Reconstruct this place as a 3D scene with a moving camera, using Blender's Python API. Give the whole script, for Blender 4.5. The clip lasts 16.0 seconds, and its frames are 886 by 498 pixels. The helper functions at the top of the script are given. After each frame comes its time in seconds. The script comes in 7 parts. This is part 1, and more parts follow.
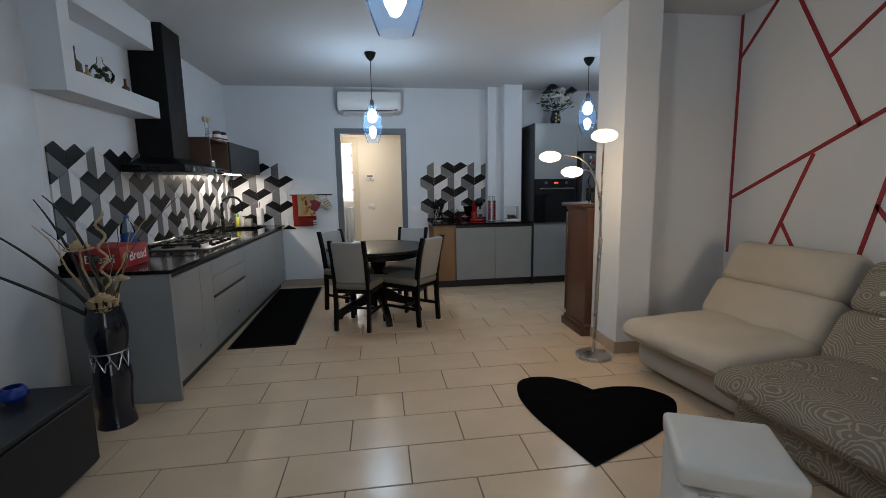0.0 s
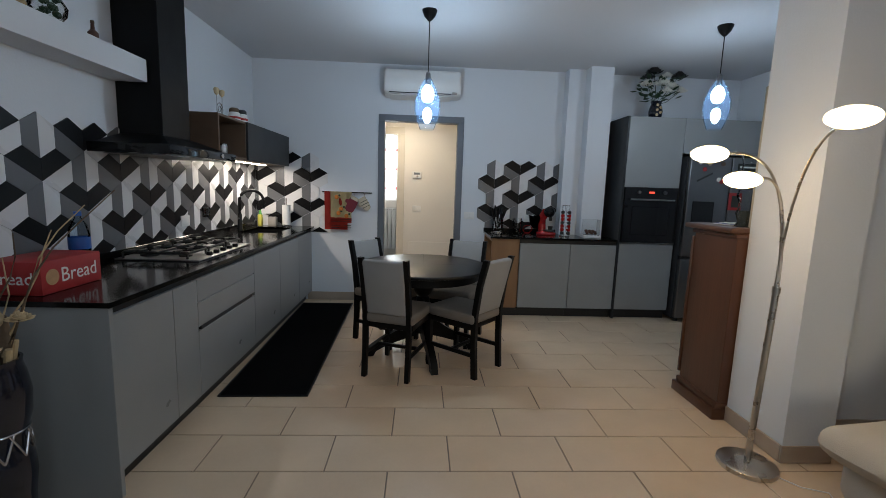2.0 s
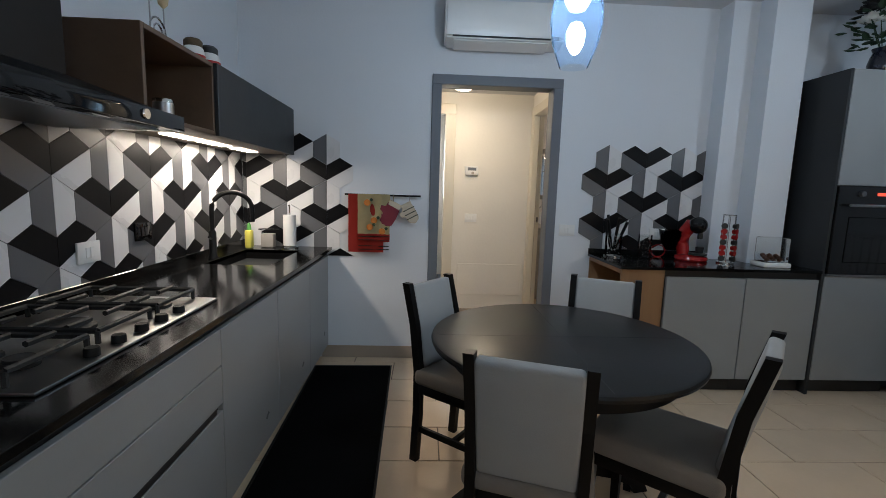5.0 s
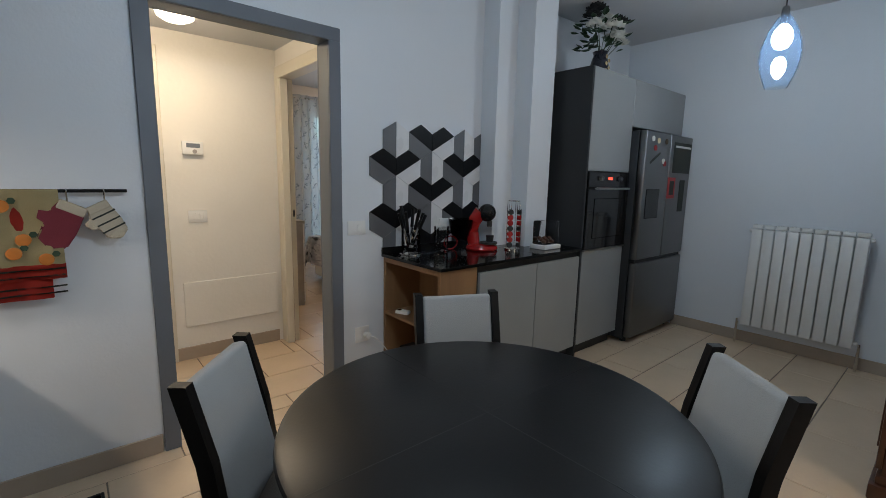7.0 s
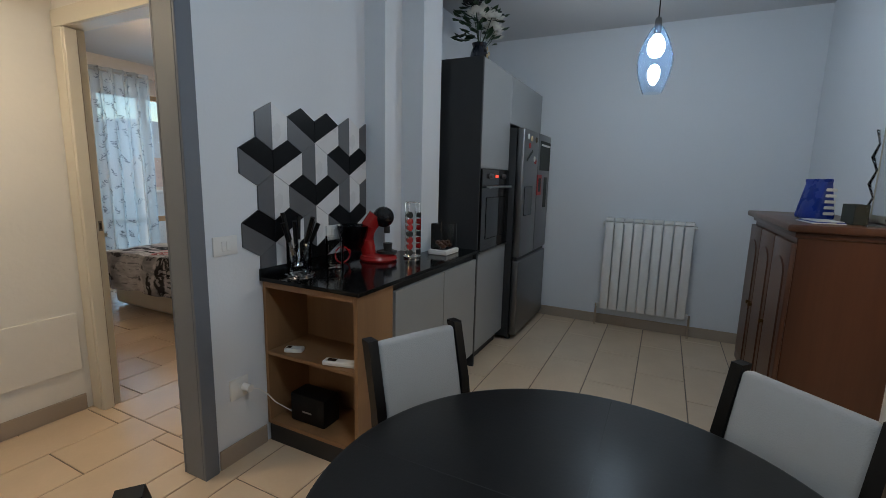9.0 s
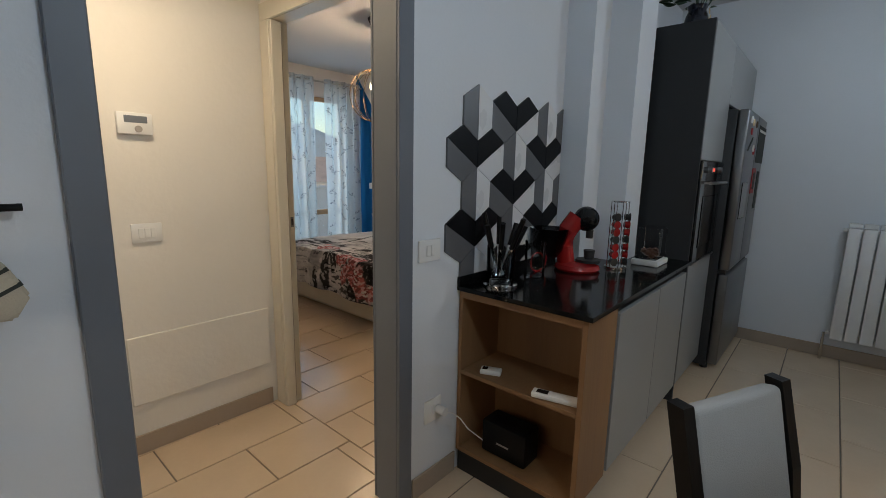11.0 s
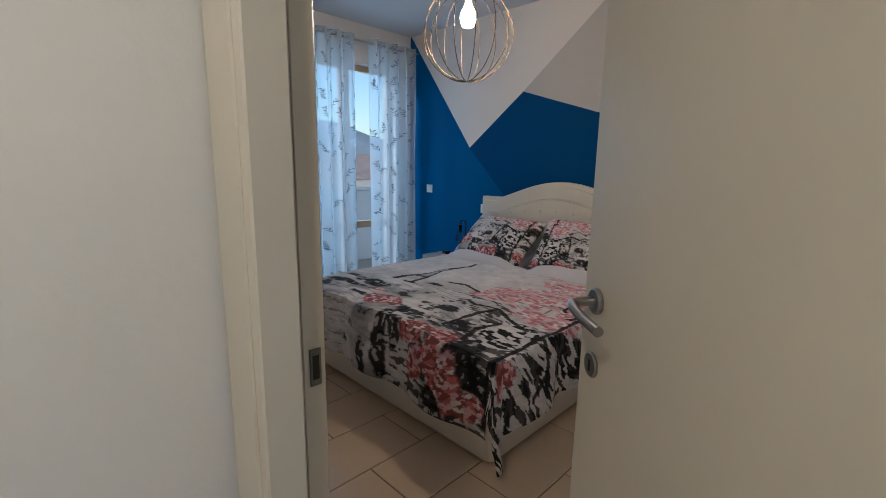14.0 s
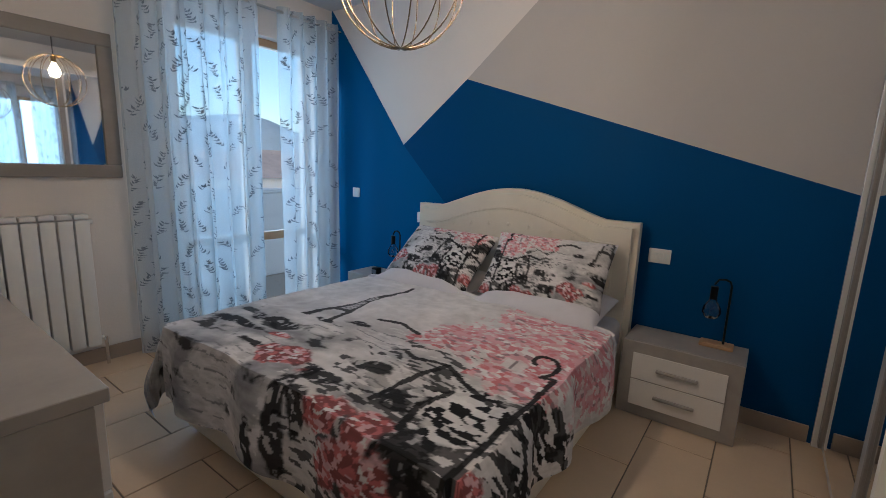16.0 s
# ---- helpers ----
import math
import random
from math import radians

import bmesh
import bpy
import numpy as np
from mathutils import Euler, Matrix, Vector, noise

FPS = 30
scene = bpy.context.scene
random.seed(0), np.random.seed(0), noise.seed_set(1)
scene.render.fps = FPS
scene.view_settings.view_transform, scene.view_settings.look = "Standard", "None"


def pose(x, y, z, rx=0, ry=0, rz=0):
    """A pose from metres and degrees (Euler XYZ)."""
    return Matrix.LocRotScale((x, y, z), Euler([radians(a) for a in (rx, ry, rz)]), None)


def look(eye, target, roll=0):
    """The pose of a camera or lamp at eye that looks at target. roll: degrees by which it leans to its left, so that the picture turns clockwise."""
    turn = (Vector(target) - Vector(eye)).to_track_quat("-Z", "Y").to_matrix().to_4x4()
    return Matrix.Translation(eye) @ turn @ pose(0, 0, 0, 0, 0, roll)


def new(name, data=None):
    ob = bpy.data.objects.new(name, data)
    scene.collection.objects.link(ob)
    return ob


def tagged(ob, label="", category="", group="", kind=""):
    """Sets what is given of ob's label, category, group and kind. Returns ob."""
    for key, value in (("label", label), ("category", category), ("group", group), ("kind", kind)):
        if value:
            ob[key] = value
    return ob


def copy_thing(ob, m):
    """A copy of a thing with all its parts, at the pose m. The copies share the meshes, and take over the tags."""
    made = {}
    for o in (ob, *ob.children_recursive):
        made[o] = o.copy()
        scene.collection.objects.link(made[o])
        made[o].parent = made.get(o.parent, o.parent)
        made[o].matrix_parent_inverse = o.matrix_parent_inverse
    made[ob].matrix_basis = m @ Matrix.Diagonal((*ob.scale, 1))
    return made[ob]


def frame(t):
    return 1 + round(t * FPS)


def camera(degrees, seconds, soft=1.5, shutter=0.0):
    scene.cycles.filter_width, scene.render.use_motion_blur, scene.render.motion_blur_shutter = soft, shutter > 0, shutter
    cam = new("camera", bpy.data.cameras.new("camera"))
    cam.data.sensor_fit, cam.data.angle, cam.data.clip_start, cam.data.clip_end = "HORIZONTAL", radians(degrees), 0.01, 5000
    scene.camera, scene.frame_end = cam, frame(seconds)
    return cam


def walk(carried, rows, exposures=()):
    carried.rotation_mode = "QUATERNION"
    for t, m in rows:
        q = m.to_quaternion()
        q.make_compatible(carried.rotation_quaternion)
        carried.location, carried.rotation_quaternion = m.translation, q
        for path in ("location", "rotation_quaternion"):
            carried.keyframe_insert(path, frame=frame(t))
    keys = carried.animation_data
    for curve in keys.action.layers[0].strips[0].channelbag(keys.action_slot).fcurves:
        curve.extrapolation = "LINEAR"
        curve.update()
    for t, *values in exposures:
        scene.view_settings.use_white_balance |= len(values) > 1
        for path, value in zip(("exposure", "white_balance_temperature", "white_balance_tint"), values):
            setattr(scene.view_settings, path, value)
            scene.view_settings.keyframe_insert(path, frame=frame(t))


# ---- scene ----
cam = camera(90.1, 16.0, soft=0.3)
PATH = [
    (0, (0.073, -0.148, 1.355), (0.351, 1.813, 1.073), -0.9),
    (0.5, (0.066, 0.064, 1.35), (0.241, 2.035, 1.06), -0.2),
    (1, (0.078, 0.335, 1.37), (0.209, 2.31, 1.08), 1.2),
    (1.5, (0.025, 0.666, 1.355), (0.151, 2.642, 1.068), 1.9),
    (2, (0.005, 0.988, 1.368), (0.109, 2.965, 1.088), 1.9),
    (2.5, (-0.057, 1.339, 1.357), (-0.05, 3.324, 1.111), 1.9),
    (3, (-0.135, 1.631, 1.329), (-0.201, 3.615, 1.09), 2.0),
    (3.2, (-0.135, 1.75, 1.309), (-0.228, 3.735, 1.082), 1.9),
    (5.5, (-0.624, 3.085, 1.333), (-0.338, 5.044, 1.049), 1.7),
    (6, (-0.657, 3.359, 1.349), (-0.03, 5.234, 1.05), 1.5),
    (6.5, (-0.711, 3.574, 1.344), (0.275, 5.286, 1.034), 2.5),
    (7, (-0.76, 3.773, 1.348), (0.52, 5.277, 1.033), 1.3),
    (7.5, (-0.778, 3.933, 1.329), (0.706, 5.228, 0.984), 2.8),
    (8, (-0.742, 4.149, 1.377), (0.893, 5.245, 1.019), 1.2),
    (8.2, (-0.735, 4.234, 1.36), (0.969, 5.22, 1.01), 1.9),
    (10.3, (-0.715, 4.661, 1.369), (1.073, 5.501, 1.055), 1.2),
    (10.5, (-0.702, 4.733, 1.352), (1.0, 5.736, 1.043), 2.1),
    (11, (-0.661, 5.003, 1.347), (0.822, 6.298, 0.994), 1.1),
    (11.5, (-0.583, 5.297, 1.357), (0.783, 6.714, 1.005), -0.4),
    (12, (-0.461, 5.597, 1.343), (0.888, 7.033, 0.997), -0.9),
    (12.5, (-0.292, 5.868, 1.327), (1.072, 7.285, 0.968), -1.2),
    (13, (-0.083, 6.143, 1.359), (1.297, 7.544, 0.996), 1.9),
    (13.5, (0.136, 6.444, 1.344), (1.518, 7.841, 0.973), 1.6),
    (14, (0.314, 6.663, 1.334), (1.705, 8.052, 0.965), 1.0),
    (14.5, (0.483, 6.83, 1.323), (1.893, 8.202, 0.964), 1.2),
    (15, (0.619, 6.993, 1.329), (2.043, 8.351, 0.97), 1.3),
    (15.5, (0.719, 7.106, 1.33), (2.221, 8.377, 0.97), 1.5),
    (16, (0.821, 7.137, 1.336), (2.41, 8.298, 0.977), 2.1),
]
walk(cam, [(t, look(eye, target, roll)) for t, eye, target, roll in PATH],
     [(0, 0.0, 6250, 10), (1.5, 0.0, 6300, 10), (3, 0.05, 6000, 10), (6, 0.1, 6450, 10), (7, 0.15, 6550, 10), (8, 0.05, 6600, 10), (10.5, 0.0, 6550, 10), (11, -0.05, 6750, 10), (12.5, -0.08, 6000, 10), (13.5, -0.06, 5600, 9), (14.5, 0.0, 5450, 9), (15, 0.17, 5540, 9), (16, 0.18, 5560, 9)])

# ---- world, sun, large lights ----
def world_sky():
    w = bpy.data.worlds.new("world")
    scene.world = w
    w.use_nodes = True
    nt = w.node_tree
    bg = nt.nodes["Background"]
    sky = nt.nodes.new("ShaderNodeTexSky")
    sky.sky_type = 'NISHITA'
    sky.sun_disc = False
    sky.sun_elevation = radians(14)
    sky.sun_rotation = radians(200)
    nt.links.new(sky.outputs[0], bg.inputs[0])
    bg.inputs[1].default_value = 0.15


def lamp(name, kind, m, energy, color, size=0.1, size_y=None, angle=None):
    d = bpy.data.lights.new(name, kind)
    d.energy, d.color = energy, color
    if kind == 'AREA':
        d.size = size
        if size_y:
            d.shape, d.size_y = 'RECTANGLE', size_y
    elif kind == 'SUN':
        d.angle = radians(angle or 0.5)
    else:
        d.shadow_soft_size = size
    ob = new(name, d)
    ob.matrix_world = m
    return ob


world_sky()
COOL, WARM, CREAM, DAY = (0.60, 0.81, 1.0), (1.0, 0.72, 0.42), (1.0, 0.80, 0.55), (0.80, 0.90, 1.0)
lamp("sun", 'SUN', look((0, 0, 0), (0.9, -0.4, -0.35)), 2.0, (1.0, 0.93, 0.85), angle=10)
PEND = [(0.034, 4.573, 0.0), (2.358, 4.564, 0.09), (0.14, 1.25, 0.0)]
for (px, py, up), watt in zip(PEND, (15.5, 6.1, 10.5)):
    lamp("pendant_light", 'POINT', pose(px, py, 2.02 + up), watt, COOL, 0.045)
FLOOR_HEADS = [(1.452, 2.46, 1.645), (1.315, 2.99, 1.554), (1.487, 2.99, 1.443)]
for h in FLOOR_HEADS:
    lamp("floor_lamp_light", 'POINT', pose(h[0], h[1], h[2] - 0.055), 2.7, WARM, 0.04)
lamp("hall_light", 'AREA', pose(-0.22, 6.72, 2.16), 6.2, CREAM, 0.2)
lamp("hall_globe_light", 'POINT', pose(-0.22, 6.72, 2.19), 5.0, CREAM, 0.03)
lamp("bedroom_light", 'POINT', pose(2.16, 8.35, 2.10), 22, (1.0, 0.75, 0.52), 0.04)
lamp("bedroom_window_light", 'AREA', pose(2.9, 10.80, 1.25, -90, 0, 0), 22, (0.50, 0.77, 1.0), 1.2, 2.1)
lamp("living_window_light", 'AREA', pose(1.1, -2.44, 1.3, 90, 0, 0), 9, (0.86, 0.93, 1.0), 1.3, 1.9)
lamp("bath_window_light", 'AREA', pose(-0.8, 9.645, 1.7, -90, 0, 0), 38, (1.0, 0.93, 0.86), 0.8, 1.1)
for sy, watt in ((5.0, 1.3), (5.32, 1.8), (5.72, 5.5)):
    lamp("undercabinet_light", 'AREA', pose(-1.69, sy, 1.522), watt, (1.0, 0.86, 0.70), 0.07, 0.16)


# ---- materials ----
def shader(name, color, rough=0.5, metal=0.0, vary=0.06, scale=8.0, bump=0.05, fine=60.0, spec=0.5, coat=0.0, ior=None, per_object=0.0, stretch=(1, 1, 1)):
    """A principled surface with two scales of variation in colour and relief."""
    m = bpy.data.materials.new(name)
    m.use_nodes = True
    nt = m.node_tree
    b = nt.nodes["Principled BSDF"]
    b.inputs["Metallic"].default_value = metal
    b.inputs["Specular IOR Level"].default_value = spec
    b.inputs["Coat Weight"].default_value = coat
    b.inputs["Coat Roughness"].default_value = 0.08
    tc = nt.nodes.new("ShaderNodeTexCoord")
    mp = nt.nodes.new("ShaderNodeMapping")
    mp.inputs["Scale"].default_value = stretch
    nt.links.new(tc.outputs["Object"], mp.inputs[0])
    n1, n2 = nt.nodes.new("ShaderNodeTexNoise"), nt.nodes.new("ShaderNodeTexNoise")
    for n, s in ((n1, scale), (n2, fine)):
        n.inputs["Scale"].default_value = s
        n.inputs["Detail"].default_value = 4
        nt.links.new(mp.outputs[0], n.inputs["Vector"])
    mix = nt.nodes.new("ShaderNodeMix")
    mix.data_type = 'RGBA'
    lo = tuple(max(0, c * (1 - vary)) for c in color)
    hi = tuple(min(1, c * (1 + vary)) for c in color)
    mix.inputs["A"].default_value, mix.inputs["B"].default_value = (*lo, 1), (*hi, 1)
    add = nt.nodes.new("ShaderNodeMath")
    add.operation = 'MULTIPLY_ADD'
    nt.links.new(n2.outputs["Fac"], add.inputs[0])
    add.inputs[1].default_value = 0.35
    sub = nt.nodes.new("ShaderNodeMath")
    sub.operation = 'MULTIPLY_ADD'
    nt.links.new(n1.outputs["Fac"], sub.inputs[0])
    sub.inputs[1].default_value, sub.inputs[2].default_value = 1.6, -0.48
    nt.links.new(sub.outputs[0], add.inputs[2])
    last = add
    if per_object:
        oi = nt.nodes.new("ShaderNodeObjectInfo")
        po = nt.nodes.new("ShaderNodeMath")
        po.operation = 'MULTIPLY_ADD'
        nt.links.new(oi.outputs["Random"], po.inputs[0])
        po.inputs[1].default_value = per_object
        nt.links.new(add.outputs[0], po.inputs[2])
        last = po
    nt.links.new(last.outputs[0], mix.inputs["Factor"])
    nt.links.new(mix.outputs["Result"], b.inputs["Base Color"])
    rr = nt.nodes.new("ShaderNodeMapRange")
    rr.inputs["To Min"].default_value, rr.inputs["To Max"].default_value = max(0.02, rough * 0.8), min(1, rough * 1.2)
    nt.links.new(n1.outputs["Fac"], rr.inputs["Value"])
    nt.links.new(rr.outputs[0], b.inputs["Roughness"])
    if bump:
        bp = nt.nodes.new("ShaderNodeBump")
        bp.inputs["Strength"].default_value = bump
        bp.inputs["Distance"].default_value = 0.01
        nt.links.new(n2.outputs["Fac"], bp.inputs["Height"])
        nt.links.new(bp.outputs[0], b.inputs["Normal"])
    return m


def glass(name, color=(1, 1, 1), rough=0.0, ior=1.45):
    m = bpy.data.materials.new(name)
    m.use_nodes = True
    b = m.node_tree.nodes["Principled BSDF"]
    b.inputs["Base Color"].default_value = (*color, 1)
    b.inputs["Transmission Weight"].default_value = 1
    b.inputs["Roughness"].default_value = rough
    b.inputs["IOR"].default_value = ior
    return m


def thin_glass(name, color, haze=0.0):
    m = bpy.data.materials.new(name)
    m.use_nodes = True
    nt = m.node_tree
    nt.nodes.remove(nt.nodes["Principled BSDF"])
    out = nt.nodes["Material Output"]
    t, g, mx = nt.nodes.new("ShaderNodeBsdfTransparent"), nt.nodes.new("ShaderNodeBsdfGlossy"), nt.nodes.new("ShaderNodeMixShader")
    t.inputs[0].default_value = (*color, 1)
    g.inputs["Roughness"].default_value = 0.02
    lw = nt.nodes.new("ShaderNodeFresnel")
    lw.inputs["IOR"].default_value = 1.25
    nt.links.new(lw.outputs[0], mx.inputs[0])
    nt.links.new(t.outputs[0], mx.inputs[1])
    nt.links.new(g.outputs[0], mx.inputs[2])
    if haze:
        tl, m2 = nt.nodes.new("ShaderNodeBsdfTranslucent"), nt.nodes.new("ShaderNodeMixShader")
        tl.inputs[0].default_value = (0.35, 0.58, 0.95, 1)
        m2.inputs[0].default_value = haze
        lw.inputs["IOR"].default_value = 1.06
        nt.links.new(mx.outputs[0], m2.inputs[1])
        nt.links.new(tl.outputs[0], m2.inputs[2])
        nt.links.new(m2.outputs[0], out.inputs[0])
    else:
        nt.links.new(mx.outputs[0], out.inputs[0])
    return m


def glow(name, color, strength):
    m = bpy.data.materials.new(name)
    m.use_nodes = True
    b = m.node_tree.nodes["Principled BSDF"]
    b.inputs["Base Color"].default_value = (*color, 1)
    b.inputs["Emission Color"].default_value = (*color, 1)
    b.inputs["Emission Strength"].default_value = strength
    return m


def wood(name, dark, light, scale=1.0, rough=0.4, axis=2, coat=0.0):
    m = shader(name, light, rough, vary=0.2, scale=3 * scale, bump=0.06, fine=40 * scale, coat=coat, stretch=tuple(0.12 if i == axis else 1.6 for i in range(3)))
    nt = m.node_tree
    mix = [n for n in nt.nodes if n.bl_idname == "ShaderNodeMix"][0]
    mix.inputs["A"].default_value, mix.inputs["B"].default_value = (*dark, 1), (*light, 1)
    return m


M_WALL = shader("wall_paint", (0.68, 0.71, 0.75), 0.7, vary=0.025, scale=1.2, bump=0.10, fine=90, spec=0.3)
# White paint greyed down: the lamp caps' upward shade is in this colour.
M_CEIL = shader("shaded_ceiling_paint", (0.57, 0.58, 0.60), 0.85, vary=0.02, scale=1.0, bump=0.05, fine=90, spec=0.2)
M_HALL = shader("hall_plaster", (0.74, 0.71, 0.66), 0.6, vary=0.04, scale=2.5, bump=0.12, fine=40, spec=0.3)
M_GLOSSW = shader("glossy_stucco", (0.62, 0.65, 0.69), 0.22, vary=0.14, scale=2.2, bump=0.12, fine=14)
M_FLOOR = shader("floor_tile_glaze", (0.63, 0.485, 0.345), 0.24, vary=0.07, scale=3.5, bump=0.03, fine=50, per_object=0.16)
M_GROUT = shader("grout", (0.17, 0.135, 0.105), 0.9, vary=0.15, scale=6, bump=0.2)
M_SKIRT = shader("skirting_tile", (0.36, 0.29, 0.23), 0.35, vary=0.08, scale=4, bump=0.03)
M_BATHF = shader("bath_floor_tile", (0.05, 0.075, 0.12), 0.3, vary=0.2, scale=4, bump=0.04)
M_DKFRAME = shader("grey_door_frame", (0.135, 0.150, 0.175), 0.5, vary=0.06, scale=5, bump=0.03)
M_CREAM = shader("cream_lacquer", (0.62, 0.575, 0.485), 0.35, vary=0.03, scale=3, bump=0.04, fine=50)
M_CAB = shader("grey_cabinet_laminate", (0.255, 0.265, 0.268), 0.30, vary=0.05, scale=4, bump=0.02, fine=120)
M_CABEDGE = shader("dark_grey_panel", (0.032, 0.034, 0.037), 0.4, vary=0.06, scale=5, bump=0.02, spec=0.2)
M_BLACK = shader("black_gap", (0.012, 0.012, 0.013), 0.5, vary=0.1, bump=0.0)
M_TOP = shader("black_quartz_worktop", (0.005, 0.005, 0.005), 0.11, vary=0.6, scale=14, bump=0.01, fine=260, spec=0.22)
M_OAK = wood("oak_board", (0.17, 0.085, 0.038), (0.30, 0.165, 0.075), 1.0, 0.5, axis=2)
M_OAKD = wood("brown_board", (0.09, 0.055, 0.035), (0.15, 0.095, 0.06), 1.0, 0.5, axis=1)
M_CHERRY = wood("cherry_wood", (0.045, 0.016, 0.008), (0.11, 0.042, 0.02), 1.0, 0.36, axis=2, coat=0.08)
M_EBONY = shader("black_stained_wood", (0.0045, 0.004, 0.004), 0.38, vary=0.4, scale=6, bump=0.05, fine=70, stretch=(1, 1, 0.2), spec=0.18)
M_TABLE = shader("black_table_top", (0.006, 0.006, 0.0065), 0.33, vary=0.2, scale=1.5, bump=0.02, fine=90, spec=0.3)
# Backrest copy of the chair fabric, made paler for the lamplight falling on it.
M_BACK = shader("lit_grey_upholstery", (0.33, 0.33, 0.325), 0.8, vary=0.06, scale=6, bump=0.2, fine=300, spec=0.2)
M_SEAT = shader("grey_upholstery", (0.22, 0.195, 0.17), 0.85, vary=0.10, scale=6, bump=0.3, fine=300, spec=0.2)
M_STEEL = shader("brushed_steel", (0.34, 0.34, 0.34), 0.32, 1.0, vary=0.05, scale=4, bump=0.02, fine=120, stretch=(1, 1, 0.1))
M_DSTEEL = shader("dark_inox", (0.20, 0.20, 0.205), 0.34, 1.0, vary=0.05, scale=4, bump=0.02, fine=120, stretch=(0.1, 0.1, 1))
M_CHROME = shader("chrome", (0.72, 0.72, 0.72), 0.1, 1.0, vary=0.02, bump=0.0)
M_NICKEL = shader("satin_nickel", (0.52, 0.49, 0.45), 0.28, 1.0, vary=0.03, bump=0.0)
M_BRASS = shader("aged_brass_wire", (0.20, 0.145, 0.085), 0.42, 1.0, vary=0.1, bump=0.0)
M_BLKMET = shader("matt_black_metal", (0.004, 0.004, 0.0045), 0.45, vary=0.2, bump=0.01, spec=0.2)
M_BLKGL = shader("black_glass", (0.008, 0.008, 0.009), 0.05, vary=0.1, bump=0.0, spec=0.4)
M_IRON = shader("cast_iron", (0.012, 0.012, 0.012), 0.6, vary=0.3, bump=0.2)
M_WPLAS = shader("white_plastic", (0.74, 0.74, 0.73), 0.35, vary=0.02, bump=0.01)
M_RAD = shader("radiator_enamel", (0.76, 0.76, 0.75), 0.32, vary=0.02, bump=0.01)
M_MAT = shader("black_mat_weave", (0.003, 0.003, 0.0035), 0.95, vary=0.3, scale=20, bump=0.5, fine=400, spec=0.04)
M_FUR = shader("black_plush", (0.0035, 0.0035, 0.004), 1.0, vary=0.4, scale=14, bump=0.9, fine=220, spec=0.03)
M_LOWU = shader("graphite_lacquer", (0.016, 0.017, 0.020), 0.35, vary=0.08, scale=5, bump=0.02, spec=0.2)
M_SINK = shader("black_composite", (0.004, 0.004, 0.004), 0.6, vary=0.2, scale=30, bump=0.05, fine=300, spec=0.1)
M_VASE = shader("navy_black_ceramic", (0.010, 0.012, 0.022), 0.12, vary=0.3, scale=6, bump=0.02, coat=0.4, spec=0.4)
M_SILVER = shader("silver_relief", (0.55, 0.55, 0.56), 0.25, 1.0, vary=0.1, bump=0.1)
M_TILEK = shader("black_wall_tile", (0.006, 0.006, 0.007), 0.34, vary=0.2, scale=8, bump=0.02, spec=0.15)
M_TILEG = shader("grey_wall_tile", (0.115, 0.118, 0.126), 0.32, vary=0.06, scale=8, bump=0.02)
M_TILEW = shader("white_wall_tile", (0.66, 0.66, 0.67), 0.28, vary=0.02, scale=8, bump=0.02)
M_RED = shader("red_paint_line", (0.27, 0.012, 0.022), 0.6, vary=0.08, bump=0.03)
M_BEIGE = shader("beige_microfibre", (0.50, 0.455, 0.39), 0.9, vary=0.08, scale=5, bump=0.25, fine=200, spec=0.15)
M_POUF = shader("pale_leatherette", (0.62, 0.62, 0.60), 0.45, vary=0.05, scale=9, bump=0.15, fine=120)
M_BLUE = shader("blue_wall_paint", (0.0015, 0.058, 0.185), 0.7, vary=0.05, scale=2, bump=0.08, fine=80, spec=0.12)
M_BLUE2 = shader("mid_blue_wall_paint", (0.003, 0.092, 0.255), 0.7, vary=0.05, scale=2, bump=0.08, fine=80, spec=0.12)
M_GREYP = shader("grey_wall_paint", (0.48, 0.45, 0.43), 0.7, vary=0.03, scale=2, bump=0.08, fine=80, spec=0.3)
M_BEDW = shader("bedroom_wall_paint", (0.73, 0.68, 0.64), 0.7, vary=0.03, scale=1.5, bump=0.10, fine=90, spec=0.3)
M_LEATH = shader("cream_leather", (0.66, 0.61, 0.52), 0.42, vary=0.05, scale=6, bump=0.12, fine=90)
M_SHEET = shader("pale_cotton", (0.62, 0.60, 0.63), 0.85, vary=0.06, scale=7, bump=0.2, fine=70, spec=0.2)
M_CONC = shader("concrete_look_laminate", (0.33, 0.305, 0.285), 0.45, vary=0.2, scale=6, bump=0.05, fine=30)
M_WLAC = shader("white_lacquer", (0.74, 0.72, 0.70), 0.16, vary=0.02, bump=0.0, coat=0.3)
M_TAUPE = shader("taupe_wood_frame", (0.27, 0.24, 0.215), 0.45, vary=0.10, scale=10, bump=0.05, fine=80, stretch=(0.3, 1, 1))
M_BULBC = glow("cool_bulb", (0.86, 0.94, 1.0), 16)
M_BULBW = glow("warm_bulb", (1.0, 0.76, 0.42), 26)
M_HEADW = glow("warm_lamp_glass", (1.0, 0.70, 0.36), 7.5)
M_STRIP = glow("led_strip_glow", (1.0, 0.85, 0.66), 9)
M_HALLG = glow("hall_downlight", (1.0, 0.86, 0.65), 8)
M_BLUEGL = thin_glass("blue_tinted_glass", (0.84, 0.92, 1.0), haze=0.022)
M_CLEAR = thin_glass("clear_glass", (0.95, 0.96, 0.96))
M_PANE = thin_glass("window_pane", (0.96, 0.98, 1.0))
